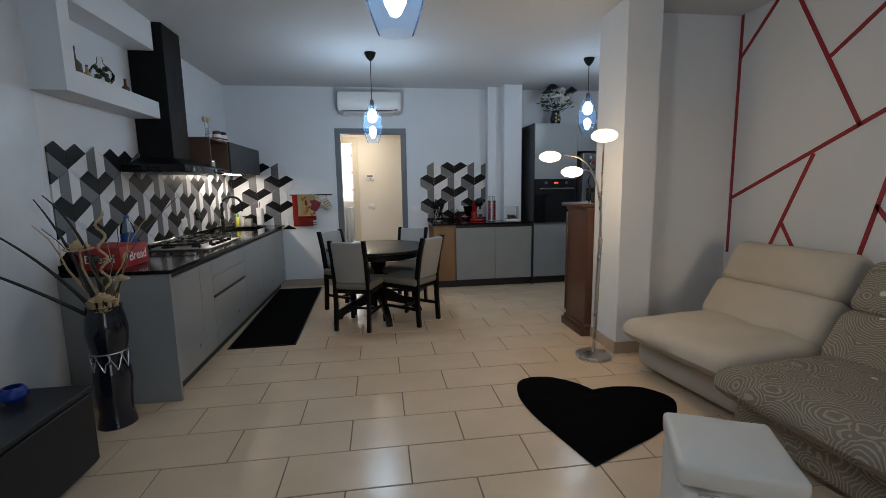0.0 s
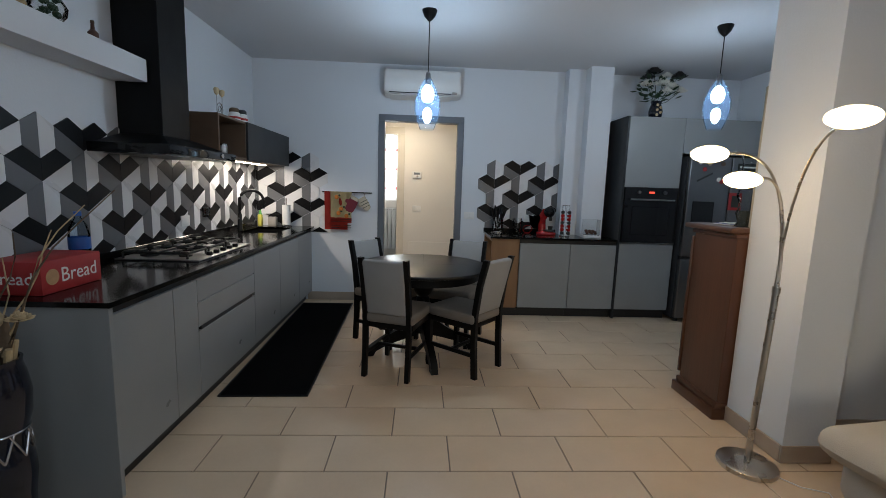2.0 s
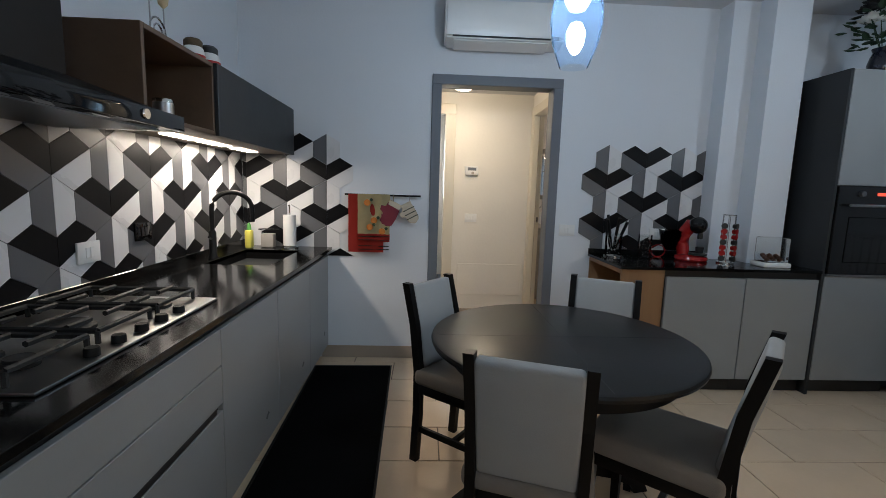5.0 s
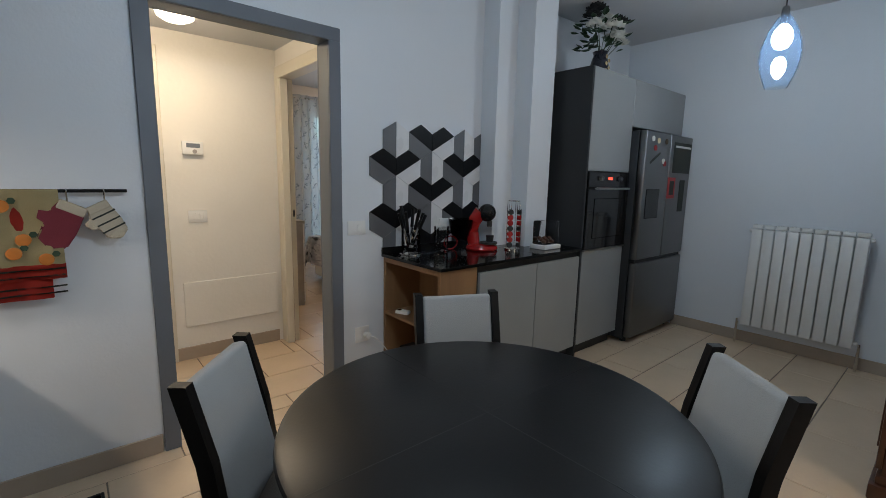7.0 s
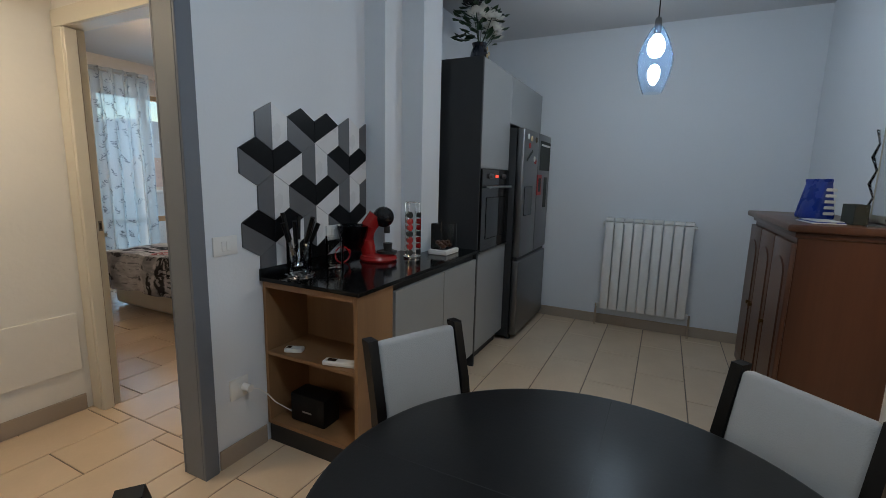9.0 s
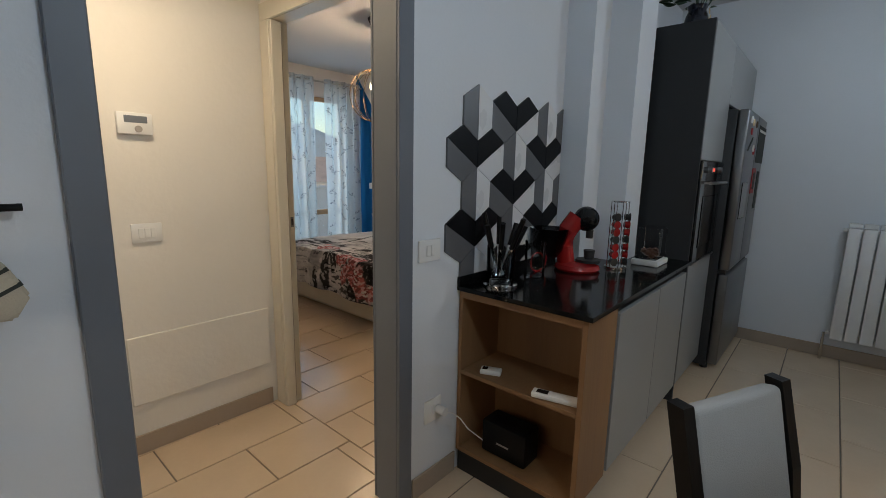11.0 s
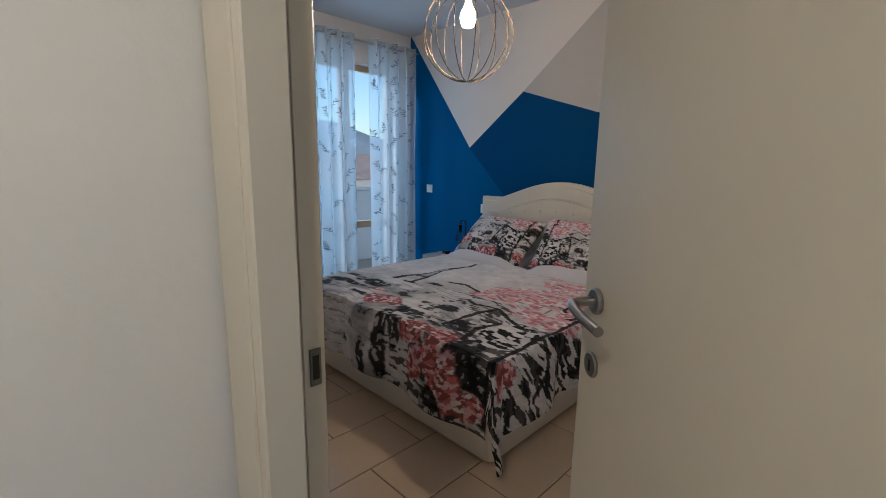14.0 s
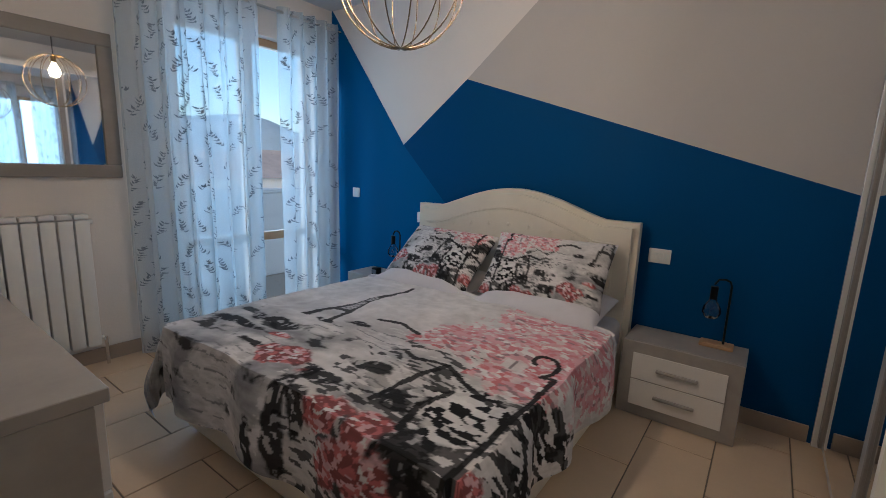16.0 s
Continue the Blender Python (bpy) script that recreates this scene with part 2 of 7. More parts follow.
M_MIRROR = shader("mirror_silver", (0.86, 0.86, 0.86), 0.02, 1.0, vary=0.0, bump=0.0)
M_LEAF = shader("dark_green_leaf", (0.020, 0.048, 0.022), 0.5, vary=0.4, scale=12, bump=0.1)
M_LEAF2 = shader("rubber_leaf", (0.012, 0.022, 0.014), 0.45, vary=0.3, scale=14, bump=0.1)
M_ROSEW = shader("white_silk_petal", (0.72, 0.70, 0.64), 0.7, vary=0.06, scale=20, bump=0.1)
M_ROSEK = shader("black_silk_petal", (0.010, 0.009, 0.010), 0.7, vary=0.3, scale=20, bump=0.1)
M_TERRA = shader("terracotta", (0.30, 0.105, 0.055), 0.75, vary=0.15, scale=14, bump=0.15)
M_REDP = shader("red_plastic", (0.33, 0.012, 0.012), 0.25, vary=0.06, bump=0.01)
M_REDC = shader("red_card", (0.36, 0.022, 0.022), 0.55, vary=0.05, bump=0.02)
M_WHITEI = shader("white_ink", (0.78, 0.76, 0.72), 0.6, vary=0.02, bump=0.0)
M_TAN = shader("tan_ink", (0.48, 0.29, 0.14), 0.6, vary=0.15, scale=30, bump=0.0)
M_TWIG = shader("dried_twig", (0.11, 0.075, 0.045), 0.8, vary=0.3, scale=30, bump=0.3)
M_STRAW = shader("dried_straw", (0.46, 0.34, 0.19), 0.8, vary=0.25, scale=30, bump=0.2)
M_PETAL = shader("dried_petal", (0.62, 0.49, 0.30), 0.8, vary=0.15, scale=30, bump=0.2)
M_GOLD = shader("bronze_gold_glaze", (0.30, 0.17, 0.05), 0.22, 0.8, vary=0.3, scale=10, bump=0.05)
M_COFFEE = shader("brown_pods", (0.09, 0.035, 0.02), 0.45, vary=0.3, scale=20, bump=0.1)
M_TOWR = shader("red_tea_towel", (0.42, 0.045, 0.035), 0.9, vary=0.10, scale=10, bump=0.3, fine=260, spec=0.1)
M_TOWY = shader("yellow_tea_towel", (0.55, 0.47, 0.27), 0.9, vary=0.10, scale=10, bump=0.3, fine=260, spec=0.1)
M_TOWN = shader("plum_oven_mitt", (0.17, 0.035, 0.05), 0.9, vary=0.10, scale=10, bump=0.3, fine=260, spec=0.1)
M_TOWC = shader("natural_cotton", (0.48, 0.43, 0.34), 0.9, vary=0.10, scale=10, bump=0.3, fine=260, spec=0.1)
M_PRINT = shader("dark_print", (0.03, 0.035, 0.03), 0.9, vary=0.2, bump=0.0)
M_ORANGE = shader("orange_print", (0.50, 0.17, 0.03), 0.9, vary=0.2, bump=0.0)
M_GREEN = shader("green_plastic", (0.08, 0.30, 0.06), 0.4, vary=0.1, bump=0.0)
M_YELLOW = shader("yellow_soap", (0.60, 0.55, 0.10), 0.3, vary=0.1, bump=0.0)
M_BAGB = shader("blue_foil_bag", (0.010, 0.035, 0.26), 0.28, vary=0.2, scale=12, bump=0.4, fine=25)
M_LABELB = shader("blue_label", (0.02, 0.10, 0.38), 0.4, vary=0.1, bump=0.0)
M_WATER = thin_glass("bottle_plastic", (0.80, 0.88, 0.95))
M_REDROSE = shader("red_foam_rose", (0.42, 0.012, 0.012), 0.8, vary=0.3, scale=30, bump=0.9, fine=60)
# Distance haze is mixed into this pale blue, as no air is modelled.
M_HILL = shader("haze_tinted_hills", (0.46, 0.55, 0.62), 0.95, vary=0.15, scale=0.05, bump=0.0, fine=0.4)
M_ROOF = shader("roof_tiles", (0.55, 0.44, 0.39), 0.9, vary=0.2, scale=1, bump=0.1)
M_RENDER = shader("white_render", (0.72, 0.72, 0.72), 0.9, vary=0.05, scale=2, bump=0.1)
M_WINW = wood("window_pine", (0.36, 0.22, 0.12), (0.50, 0.32, 0.18), 1.0, 0.5, axis=2)


# ---- mesh helpers ----
def bm_new():
    return bmesh.new()


def join(bm, other):
    me = bpy.data.meshes.new("tmp")
    other.to_mesh(me)
    other.free()
    bm.from_mesh(me)
    bpy.data.meshes.remove(me)


def box(bm, x0, x1, y0, y1, z0, z1, r=0.0, seg=2, rot=None):
    """A box, with edges rounded by r."""
    t = bmesh.new()
    bmesh.ops.create_cube(t, size=1.0)
    bmesh.ops.scale(t, vec=(x1 - x0, y1 - y0, z1 - z0), verts=t.verts)
    if r:
        bmesh.ops.bevel(t, geom=t.edges[:], offset=r, segments=seg, affect='EDGES', profile=0.5)
    mid = Matrix.Translation(((x0 + x1) / 2, (y0 + y1) / 2, (z0 + z1) / 2))
    t.transform(mid @ rot if rot else mid)
    join(bm, t)
    return bm


def cyl(bm, a, b, r0, r1=None, seg=16, cap=True):
    """A rod or cone from a to b."""
    a, b = Vector(a), Vector(b)
    t = bmesh.new()
    bmesh.ops.create_cone(t, cap_ends=cap, segments=seg, radius1=r0, radius2=r0 if r1 is None else r1, depth=(b - a).length)
    q = (b - a).to_track_quat('Z', 'Y').to_matrix().to_4x4()
    t.transform(Matrix.Translation((a + b) / 2) @ q)
    join(bm, t)
    return bm


def lathe(bm, prof, seg=28, at=(0, 0, 0)):
    """A turned shape from (radius, height) pairs."""
    rings = []
    for r, z in prof:
        if r < 1e-5:
            rings.append([bm.verts.new((at[0], at[1], at[2] + z))])
        else:
            rings.append([bm.verts.new((at[0] + r * math.cos(2 * math.pi * i / seg), at[1] + r * math.sin(2 * math.pi * i / seg), at[2] + z)) for i in range(seg)])
    for a, b in zip(rings, rings[1:]):
        for i in range(seg):
            j = (i + 1) % seg
            if len(a) == 1 and len(b) > 1:
                bm.faces.new((a[0], b[j], b[i]))
            elif len(b) == 1 and len(a) > 1:
                bm.faces.new((a[i], a[j], b[0]))
            elif len(a) > 1:
                bm.faces.new((a[i], a[j], b[j], b[i]))
    return bm


def tube(bm, pts, r, seg=8, taper=None):
    """A bent rod along points."""
    pts = [Vector(p) for p in pts]
    rings = []
    for i, p in enumerate(pts):
        d = (pts[min(i + 1, len(pts) - 1)] - pts[max(i - 1, 0)]).normalized()
        ref = Vector((0, 0, 1)) if abs(d.z) < 0.95 else Vector((1, 0, 0))
        u = d.cross(ref).normalized()
        v = d.cross(u)
        rad = r if taper is None else r + (taper - r) * i / (len(pts) - 1)
        rings.append([bm.verts.new(p + rad * (u * math.cos(2 * math.pi * k / seg) + v * math.sin(2 * math.pi * k / seg))) for k in range(seg)])
    for a, b in zip(rings, rings[1:]):
        for k in range(seg):
            bm.faces.new((a[k], a[(k + 1) % seg], b[(k + 1) % seg], b[k]))
    bm.faces.new(rings[0][::-1])
    bm.faces.new(rings[-1])
    return bm


def prism(bm, poly, axis, lo, hi):
    """A flat outline of (a, b) pairs pushed along an axis from lo to hi."""
    def at(a, b, h):
        return {'x': (h, a, b), 'y': (a, h, b), 'z': (a, b, h)}[axis]
    f = [bm.verts.new(at(a, b, lo)) for a, b in poly]
    g = [bm.verts.new(at(a, b, hi)) for a, b in poly]
    n = len(poly)
    bm.faces.new(f)
    bm.faces.new(g[::-1])
    for i in range(n):
        bm.faces.new((f[i], g[i], g[(i + 1) % n], f[(i + 1) % n]))
    bmesh.ops.recalc_face_normals(bm, faces=bm.faces[:])
    return bm


def grid_sheet(bm, nu, nv, fn):
    """A sheet of nu by nv cells through fn(u, v)."""
    vs = [[bm.verts.new(fn(i / nu, j / nv)) for j in range(nv + 1)] for i in range(nu + 1)]
    for i in range(nu):
        for j in range(nv):
            bm.faces.new((vs[i][j], vs[i + 1][j], vs[i + 1][j + 1], vs[i][j + 1]))
    return bm


def ball(bm, c, r, sub=2, scale=(1, 1, 1)):
    t = bmesh.new()
    bmesh.ops.create_icosphere(t, subdivisions=sub, radius=r)
    t.transform(Matrix.Translation(c) @ Matrix.Diagonal((*scale, 1)))
    join(bm, t)
    return bm


def mesh_of(name, bm, mat, smooth=True):
    me = bpy.data.meshes.new(name)
    bmesh.ops.recalc_face_normals(bm, faces=bm.faces[:])
    bm.to_mesh(me)
    bm.free()
    me.materials.append(mat)
    if smooth:
        me.shade_smooth()
        me.set_sharp_from_angle(angle=radians(35))
    return me


def thing(name, label, category, x=0, y=0, z=0, rz=0, group=""):
    e = new(name)
    e.matrix_world = pose(x, y, z, 0, 0, rz)
    e.empty_display_size = 0.1
    return tagged(e, label, category, group)


def part(name, bm, mat, parent, label="", smooth=True):
    ob = new(name, mesh_of(name, bm, mat, smooth))
    ob.parent = parent
    return tagged(ob, label)


def solid(name, bm, mat, label, category, smooth=True, group=""):
    return tagged(new(name, mesh_of(name, bm, mat, smooth)), label, category, group)


def setting(name, bm, mat, label="", category="", smooth=False):
    return tagged(new(name, mesh_of(name, bm, mat, smooth)), label, category, "", "structure")


def piece(name, me, parent, m):
    ob = new(name, me)
    ob.parent = parent
    ob.matrix_local = m
    return ob


def words(name, text, size, m, mat, parent, extrude=0.0006):
    """Raised lettering as a mesh."""
    cu = bpy.data.curves.new(name, 'FONT')
    cu.body, cu.size, cu.extrude = text, size, extrude
    cu.align_x = 'CENTER'
    cu.resolution_u = 3
    tmp = bpy.data.objects.new("tmp_text", cu)
    me = bpy.data.meshes.new_from_object(tmp)
    bpy.data.objects.remove(tmp)
    me.materials.clear()
    me.materials.append(mat)
    me.transform(m)
    ob = new(name, me)
    ob.parent = parent
    return ob


# ---- large structure ----
CEIL = 2.69


def wall_with_hole(name, mat, axis, at, thick, lo, hi, top, holes, label):
    """A wall along x or y with rectangular openings (a0, a1, z0, z1) through it."""
    bm = bm_new()
    cuts = sorted(holes)
    spans, cur = [], lo
    for a0, a1, z0, z1 in cuts:
        spans.append((cur, a0, 0, top))
        if z0 > 0:
            spans.append((a0, a1, 0, z0))
        spans.append((a0, a1, z1, top))
        cur = a1
    spans.append((cur, hi, 0, top))
    for a, b, z0, z1 in spans:
        if axis == 'x':
            box(bm, a, b, at, at + thick, z0, z1)
        else:
            box(bm, at, at + thick, a, b, z0, z1)
    return setting(name, bm, mat, label, "wall")


def slab(name, mat, x0, x1, y0, y1, z0, z1, label, cat):
    return setting(name, box(bm_new(), x0, x1, y0, y1, z0, z1), mat, label, cat)


wall_w = slab("wall_west", M_WALL, -2.03, -1.88, 2.80, 6.27, 0, CEIL, "white painted kitchen wall behind the worktop", "wall")
slab("wall_west_living", M_GLOSSW, -2.03, -1.87, -2.6, 2.80, 0, CEIL, "pale glossy stucco wall beside the low unit", "wall")
wall_n = wall_with_hole("wall_north", M_WALL, 'x', 6.15, 0.12, -1.88, 3.66, CEIL, [(-0.445, 0.420, 0, 2.10)], "white painted kitchen wall with a doorway")
slab("wall_column_step", M_WALL, 1.60, 1.79, 6.0, 6.15, 0, CEIL, "white pilaster beside the tiles", "wall")
slab("wall_column", M_WALL, 1.79, 2.035, 5.845, 6.15, 0, CEIL, "white painted column beside the tall units", "wall")
slab("wall_east", M_WALL, 3.66, 3.81, 3.30, 6.27, 0, CEIL, "white painted wall with a radiator", "wall")
slab("wall_stub", M_WALL, 2.18, 3.66, 3.30, 3.45, 0, CEIL, "white partition wall behind the sideboard", "wall")
slab("wall_pillar", M_WALL, 1.91, 2.18, 3.03, 3.45, 0, CEIL, "white square pillar between living room and kitchen", "wall")
slab("wall_east_living", M_WALL, 3.05, 3.20, -2.6, 3.30, 0, CEIL, "white wall painted with red lines", "wall")
wall_with_hole("wall_south", M_WALL, 'x', -2.6, 0.15, -1.87, 3.05, CEIL, [(0.45, 1.75, 0.25, 2.25)], "white wall with a window")
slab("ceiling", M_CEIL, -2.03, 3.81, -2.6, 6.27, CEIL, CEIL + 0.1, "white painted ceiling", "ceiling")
# hall
wall_with_hole("wall_hall_north", M_HALL, 'x', 7.30, 0.12, -1.25, 0.53, 2.40, [(-1.06, -0.32, 0, 2.08)], "cream plaster wall with a thermostat")
wall_with_hole("wall_hall_east", M_HALL, 'y', 0.53, 0.09, 6.27, 10.55, CEIL, [(6.40, 7.225, 0, 2.08)], "cream plaster wall with a bedroom door")
slab("wall_hall_west", M_HALL, -1.37, -1.25, 6.27, 7.42, 0, 2.40, "cream plaster wall", "wall")
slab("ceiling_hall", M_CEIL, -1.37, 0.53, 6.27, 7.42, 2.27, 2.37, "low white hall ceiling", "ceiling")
# bathroom
slab("wall_bath_west", M_HALL, -2.0, -1.9, 7.42, 9.8, 0, CEIL, "pale bathroom wall", "wall")
slab("wall_bath_east", M_HALL, 0.38, 0.50, 7.42, 9.8, 0, CEIL, "pale bathroom wall", "wall")
wall_with_hole("wall_bath_north", M_HALL, 'x', 9.65, 0.15, -1.9, 0.38, CEIL, [(-1.25, -0.35, 1.05, 2.35)], "pale bathroom wall with a window")
slab("wall_bath_south", M_HALL, -1.9, -1.25, 7.30, 7.42, 0, CEIL, "pale bathroom wall", "wall")
slab("wall_bath_top", M_HALL, -1.25, 0.5, 7.42, 7.44, 2.08, CEIL, "pale bathroom wall above the doorway", "wall")
slab("ceiling_bath", M_CEIL, -2.0, 0.5, 7.42, 9.8, CEIL, CEIL + 0.1, "white ceiling", "ceiling")
# bedroom
wall_e = slab("wall_bedroom_east", M_BEDW, 3.66, 3.80, 6.27, 10.70, 0, CEIL, "bedroom wall painted in blue, white and grey shapes", "wall")
wall_with_hole("wall_bedroom_north", M_BEDW, 'x', 10.55, 0.18, 0.50, 3.66, CEIL, [(2.28, 3.45, 0.03, 2.32)], "white bedroom wall with a balcony door")
slab("wall_bedroom_south", M_BEDW, 0.62, 3.66, 6.27, 6.29, 0, CEIL, "white bedroom wall behind the wardrobe", "wall")
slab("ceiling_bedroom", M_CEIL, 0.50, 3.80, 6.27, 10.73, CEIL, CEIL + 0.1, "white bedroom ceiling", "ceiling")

# painted shapes on the bedroom wall, as coats of paint a little proud of it
for nm, mt, poly, z in (
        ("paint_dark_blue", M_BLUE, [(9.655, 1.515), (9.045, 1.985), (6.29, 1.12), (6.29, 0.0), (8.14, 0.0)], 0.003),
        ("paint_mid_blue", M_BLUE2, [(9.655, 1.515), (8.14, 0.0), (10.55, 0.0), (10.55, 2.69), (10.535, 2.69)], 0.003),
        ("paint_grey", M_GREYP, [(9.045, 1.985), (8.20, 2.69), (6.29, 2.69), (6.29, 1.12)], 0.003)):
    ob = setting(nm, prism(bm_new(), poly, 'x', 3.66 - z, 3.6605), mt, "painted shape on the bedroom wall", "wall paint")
# red lines on the living room wall
def line_on(bm, a, b, w=0.028):
    (y0, z0), (y1, z1) = a, b
    d = Vector((y1 - y0, z1 - z0)).normalized()
    n = Vector((-d.y, d.x)) * w / 2
    prism(bm, [(y0 + n.x, z0 + n.y), (y1 + n.x, z1 + n.y), (y1 - n.x, z1 - n.y), (y0 - n.x, z0 - n.y)], 'x', 3.046, 3.051)


for a, b in (((3.265, 0.75), (3.28, 2.69)), ((3.26, 1.218), (2.147, 1.762)), ((3.278, 2.35), (2.95, 2.69)), ((2.815, 2.69), (2.283, 1.69)),
             ((2.518, 2.162), (2.0, 2.52)), ((2.565, 1.539), (2.875, 0.80)), ((2.767, 1.043), (2.60, 0.78)), ((2.06, 1.50), (2.22, 0.80)),
             ((2.138, 1.20), (2.0, 1.03)), ((2.147, 1.762), (1.2, 2.25)), ((1.6, 2.05), (1.3, 1.0)), ((1.45, 1.5), (0.4, 0.9))):
    bm = bm_new()
    line_on(bm, a, b)
    setting("red_line", bm, M_RED, "dark red painted stripe", "wall paint")


# door frames
def door_frame(name, mat, axis, face0, face1, a0, a1, top, w, label, proud=0.015, back=True):
    """A lined opening through a wall from face0 to face1, with casings of width w on both sides."""
    bm = bm_new()
    t = 0.02
    def bx(p0, p1, q0, q1, z0, z1):
        if axis == 'x':
            box(bm, p0, p1, q0, q1, z0, z1, 0.003, 1)
        else:
            box(bm, q0, q1, p0, p1, z0, z1, 0.003, 1)
    e = 0.001
    bx(a0 - 0.002, a0 + t, face0 - e, face1 + e, 0, top)
    bx(a1 - t, a1 + 0.002, face0 - e, face1 + e, 0, top)
    bx(a0 + t, a1 - t, face0 - e, face1 + e, top - t, top + 0.002)
    for f0, f1 in ((face0 - proud, face0 - e), (face1 + e, face1 + proud))[:2 if back else 1]:
        bx(a0 - w + t, a0 + t, f0, f1, 0, top - t)
        bx(a1 - t, a1 + w - t, f0, f1, 0, top - t)
        bx(a0 - w + t, a1 + w - t, f0, f1, top - t, top + w - t)
    return setting(name, bm, mat, label, "door frame")


door_frame("door_frame_kitchen", M_DKFRAME, 'x', 6.15, 6.27, -0.445, 0.420, 2.10, 0.070, "blue-grey painted door frame with no door")
door_frame("door_frame_bath", M_CREAM, 'x', 7.30, 7.42, -1.06, -0.32, 2.08, 0.10, "cream lacquered door frame")
door_frame("door_frame_bedroom", M_CREAM, 'y', 0.53, 0.62, 6.40, 7.225, 2.08, 0.085, "cream lacquered door frame", back=False)
setting("door_stop", box(bm_new(), 0.517, 0.573, 7.180, 7.2035, 0, 2.055, 0.003, 1), M_CREAM, "cream door stop of the bedroom frame", "door frame")
setting("door_seal", box(bm_new(), 0.5735, 0.577, 7.183, 7.2035, 0, 2.055, 0.002, 1), M_SKIRT, "dark rubber door seal", "door frame")


# floors: a bed of grout and single tiles in running bond
def tile_floor(name, mat, x0, x1, y0, y1, row0, parity_x, pitch=0.607, row=0.309, gap=0.006, label=""):
    bed = setting(name, box(bm_new(), x0, x1, y0, y1, -0.06, -0.004), M_GROUT, label, "floor")
    shared = mesh_of("tile", box(bm_new(), -pitch / 2 + gap / 2, pitch / 2 - gap / 2, -row / 2 + gap / 2, row / 2 - gap / 2, -0.012, 0, 0.002, 1), mat, False)
    n0 = math.floor((y0 - row0) / row)
    for n in range(n0, n0 + int((y1 - y0) / row) + 3):
        ya, yb = row0 + n * row, row0 + (n + 1) * row
        off = parity_x + (pitch / 2 if n % 2 else 0)
        k0 = math.floor((x0 - off) / pitch)
        for k in range(k0, k0 + int((x1 - x0) / pitch) + 3):
            xa, xb = off + k * pitch, off + (k + 1) * pitch
            ca, cb, da, db = max(xa, x0), min(xb, x1), max(ya, y0), min(yb, y1)
            if cb - ca < 0.02 or db - da < 0.02:
                continue
            m = Matrix.Translation(((ca + cb) / 2, (da + db) / 2, random.uniform(-0.0006, 0.0006)))
            if cb - ca > pitch - 0.001 and db - da > row - 0.001:
                me = shared
            else:
                w, d = (cb - ca) / 2 - gap / 2, (db - da) / 2 - gap / 2
                me = mesh_of("tile", box(bm_new(), -w, w, -d, d, -0.012, 0, 0.002, 1), mat, False)
            piece("tile", me, bed, m)


# skirting boards
def skirt(x0, x1, y0, y1, h=0.095):
    setting("baseboard", box(bm_new(), x0, x1, y0, y1, 0.0, h, 0.003, 1), M_SKIRT, "beige tiled skirting", "skirting")


for s in ((-1.30, -0.50, 6.139, 6.149), (0.48, 0.75, 6.139, 6.149), (3.649, 3.659, 3.46, 5.50), (1.898, 1.909, 3.03, 3.45), (1.898, 2.18, 3.018, 3.029),
          (2.18, 3.04, 3.289, 3.299), (-0.26, 0.49, 7.289, 7.299), (0.519, 0.529, 6.28, 6.31), (3.645, 3.656, 6.82, 10.54), (0.63, 2.27, 10.538, 10.549), (0.621, 0.632, 7.30, 10.54), (3.46, 3.64, 10.538, 10.549)):
    skirt(*s)


# ---- backsplash: half-hexagon tiles ----
U = 0.112
EH = U * math.sqrt(3) / 2
SHAPES = {
    "kl": [(-2 * EH, U), (0, 0), (0, U), (-EH, 1.5 * U)],
    "kr": [(0, 0), (2 * EH, U), (EH, 1.5 * U), (0, U)],
    "gl": [(-2 * EH, 0), (-EH, -0.5 * U), (0, 0), (-2 * EH, U)],
    "wr": [(EH, -0.5 * U), (2 * EH, 0), (2 * EH, U), (0, 0)],
    "gv": [(-EH, -1.5 * U), (0, -2 * U), (0, 0), (-EH, -0.5 * U)],
    "wv": [(0, -2 * U), (EH, -1.5 * U), (EH, -0.5 * U), (0, 0)],
}
TONE = {"k": M_TILEK, "g": M_TILEG, "w": M_TILEW}


def clip(poly, lo, hi, zlo):
    def cut(p, inside, meet):
        out = []
        for a, b in zip(p, p[1:] + p[:1]):
            if inside(a):
                out.append(a)
            if inside(a) != inside(b):
                out.append(meet(a, b))
        return out
    def at_x(v):
        return lambda a, b: (v, a[1] + (b[1] - a[1]) * (v - a[0]) / (b[0] - a[0]))
    def at_z(v):
        return lambda a, b: (a[0] + (b[0] - a[0]) * (v - a[1]) / (b[1] - a[1]), v)
    p = cut(poly, lambda q: q[0] >= lo, at_x(lo))
    p = cut(p, lambda q: q[0] <= hi, at_x(hi)) if p else p
    return cut(p, lambda q: q[1] >= zlo, at_z(zlo)) if p else p


def shrink(poly, d=0.0016):
    cx, cz = sum(p[0] for p in poly) / len(poly), sum(p[1] for p in poly) / len(poly)
    return [(x + (cx - x) * d / max(0.01, math.hypot(x - cx, z - cz)), z + (cz - z) * d / max(0.01, math.hypot(x - cx, z - cz))) for x, z in poly]


def tile_mesh(poly, key, axis):
    p = shrink(poly)
    if axis == 'x':
        return mesh_of("wall_tile", prism(bm_new(), p, 'x', 0.0, 0.009), TONE[key[0]], False)
    return mesh_of("wall_tile", prism(bm_new(), p, 'y', -0.009, 0.0), TONE[key[0]], False)


CACHE = {}


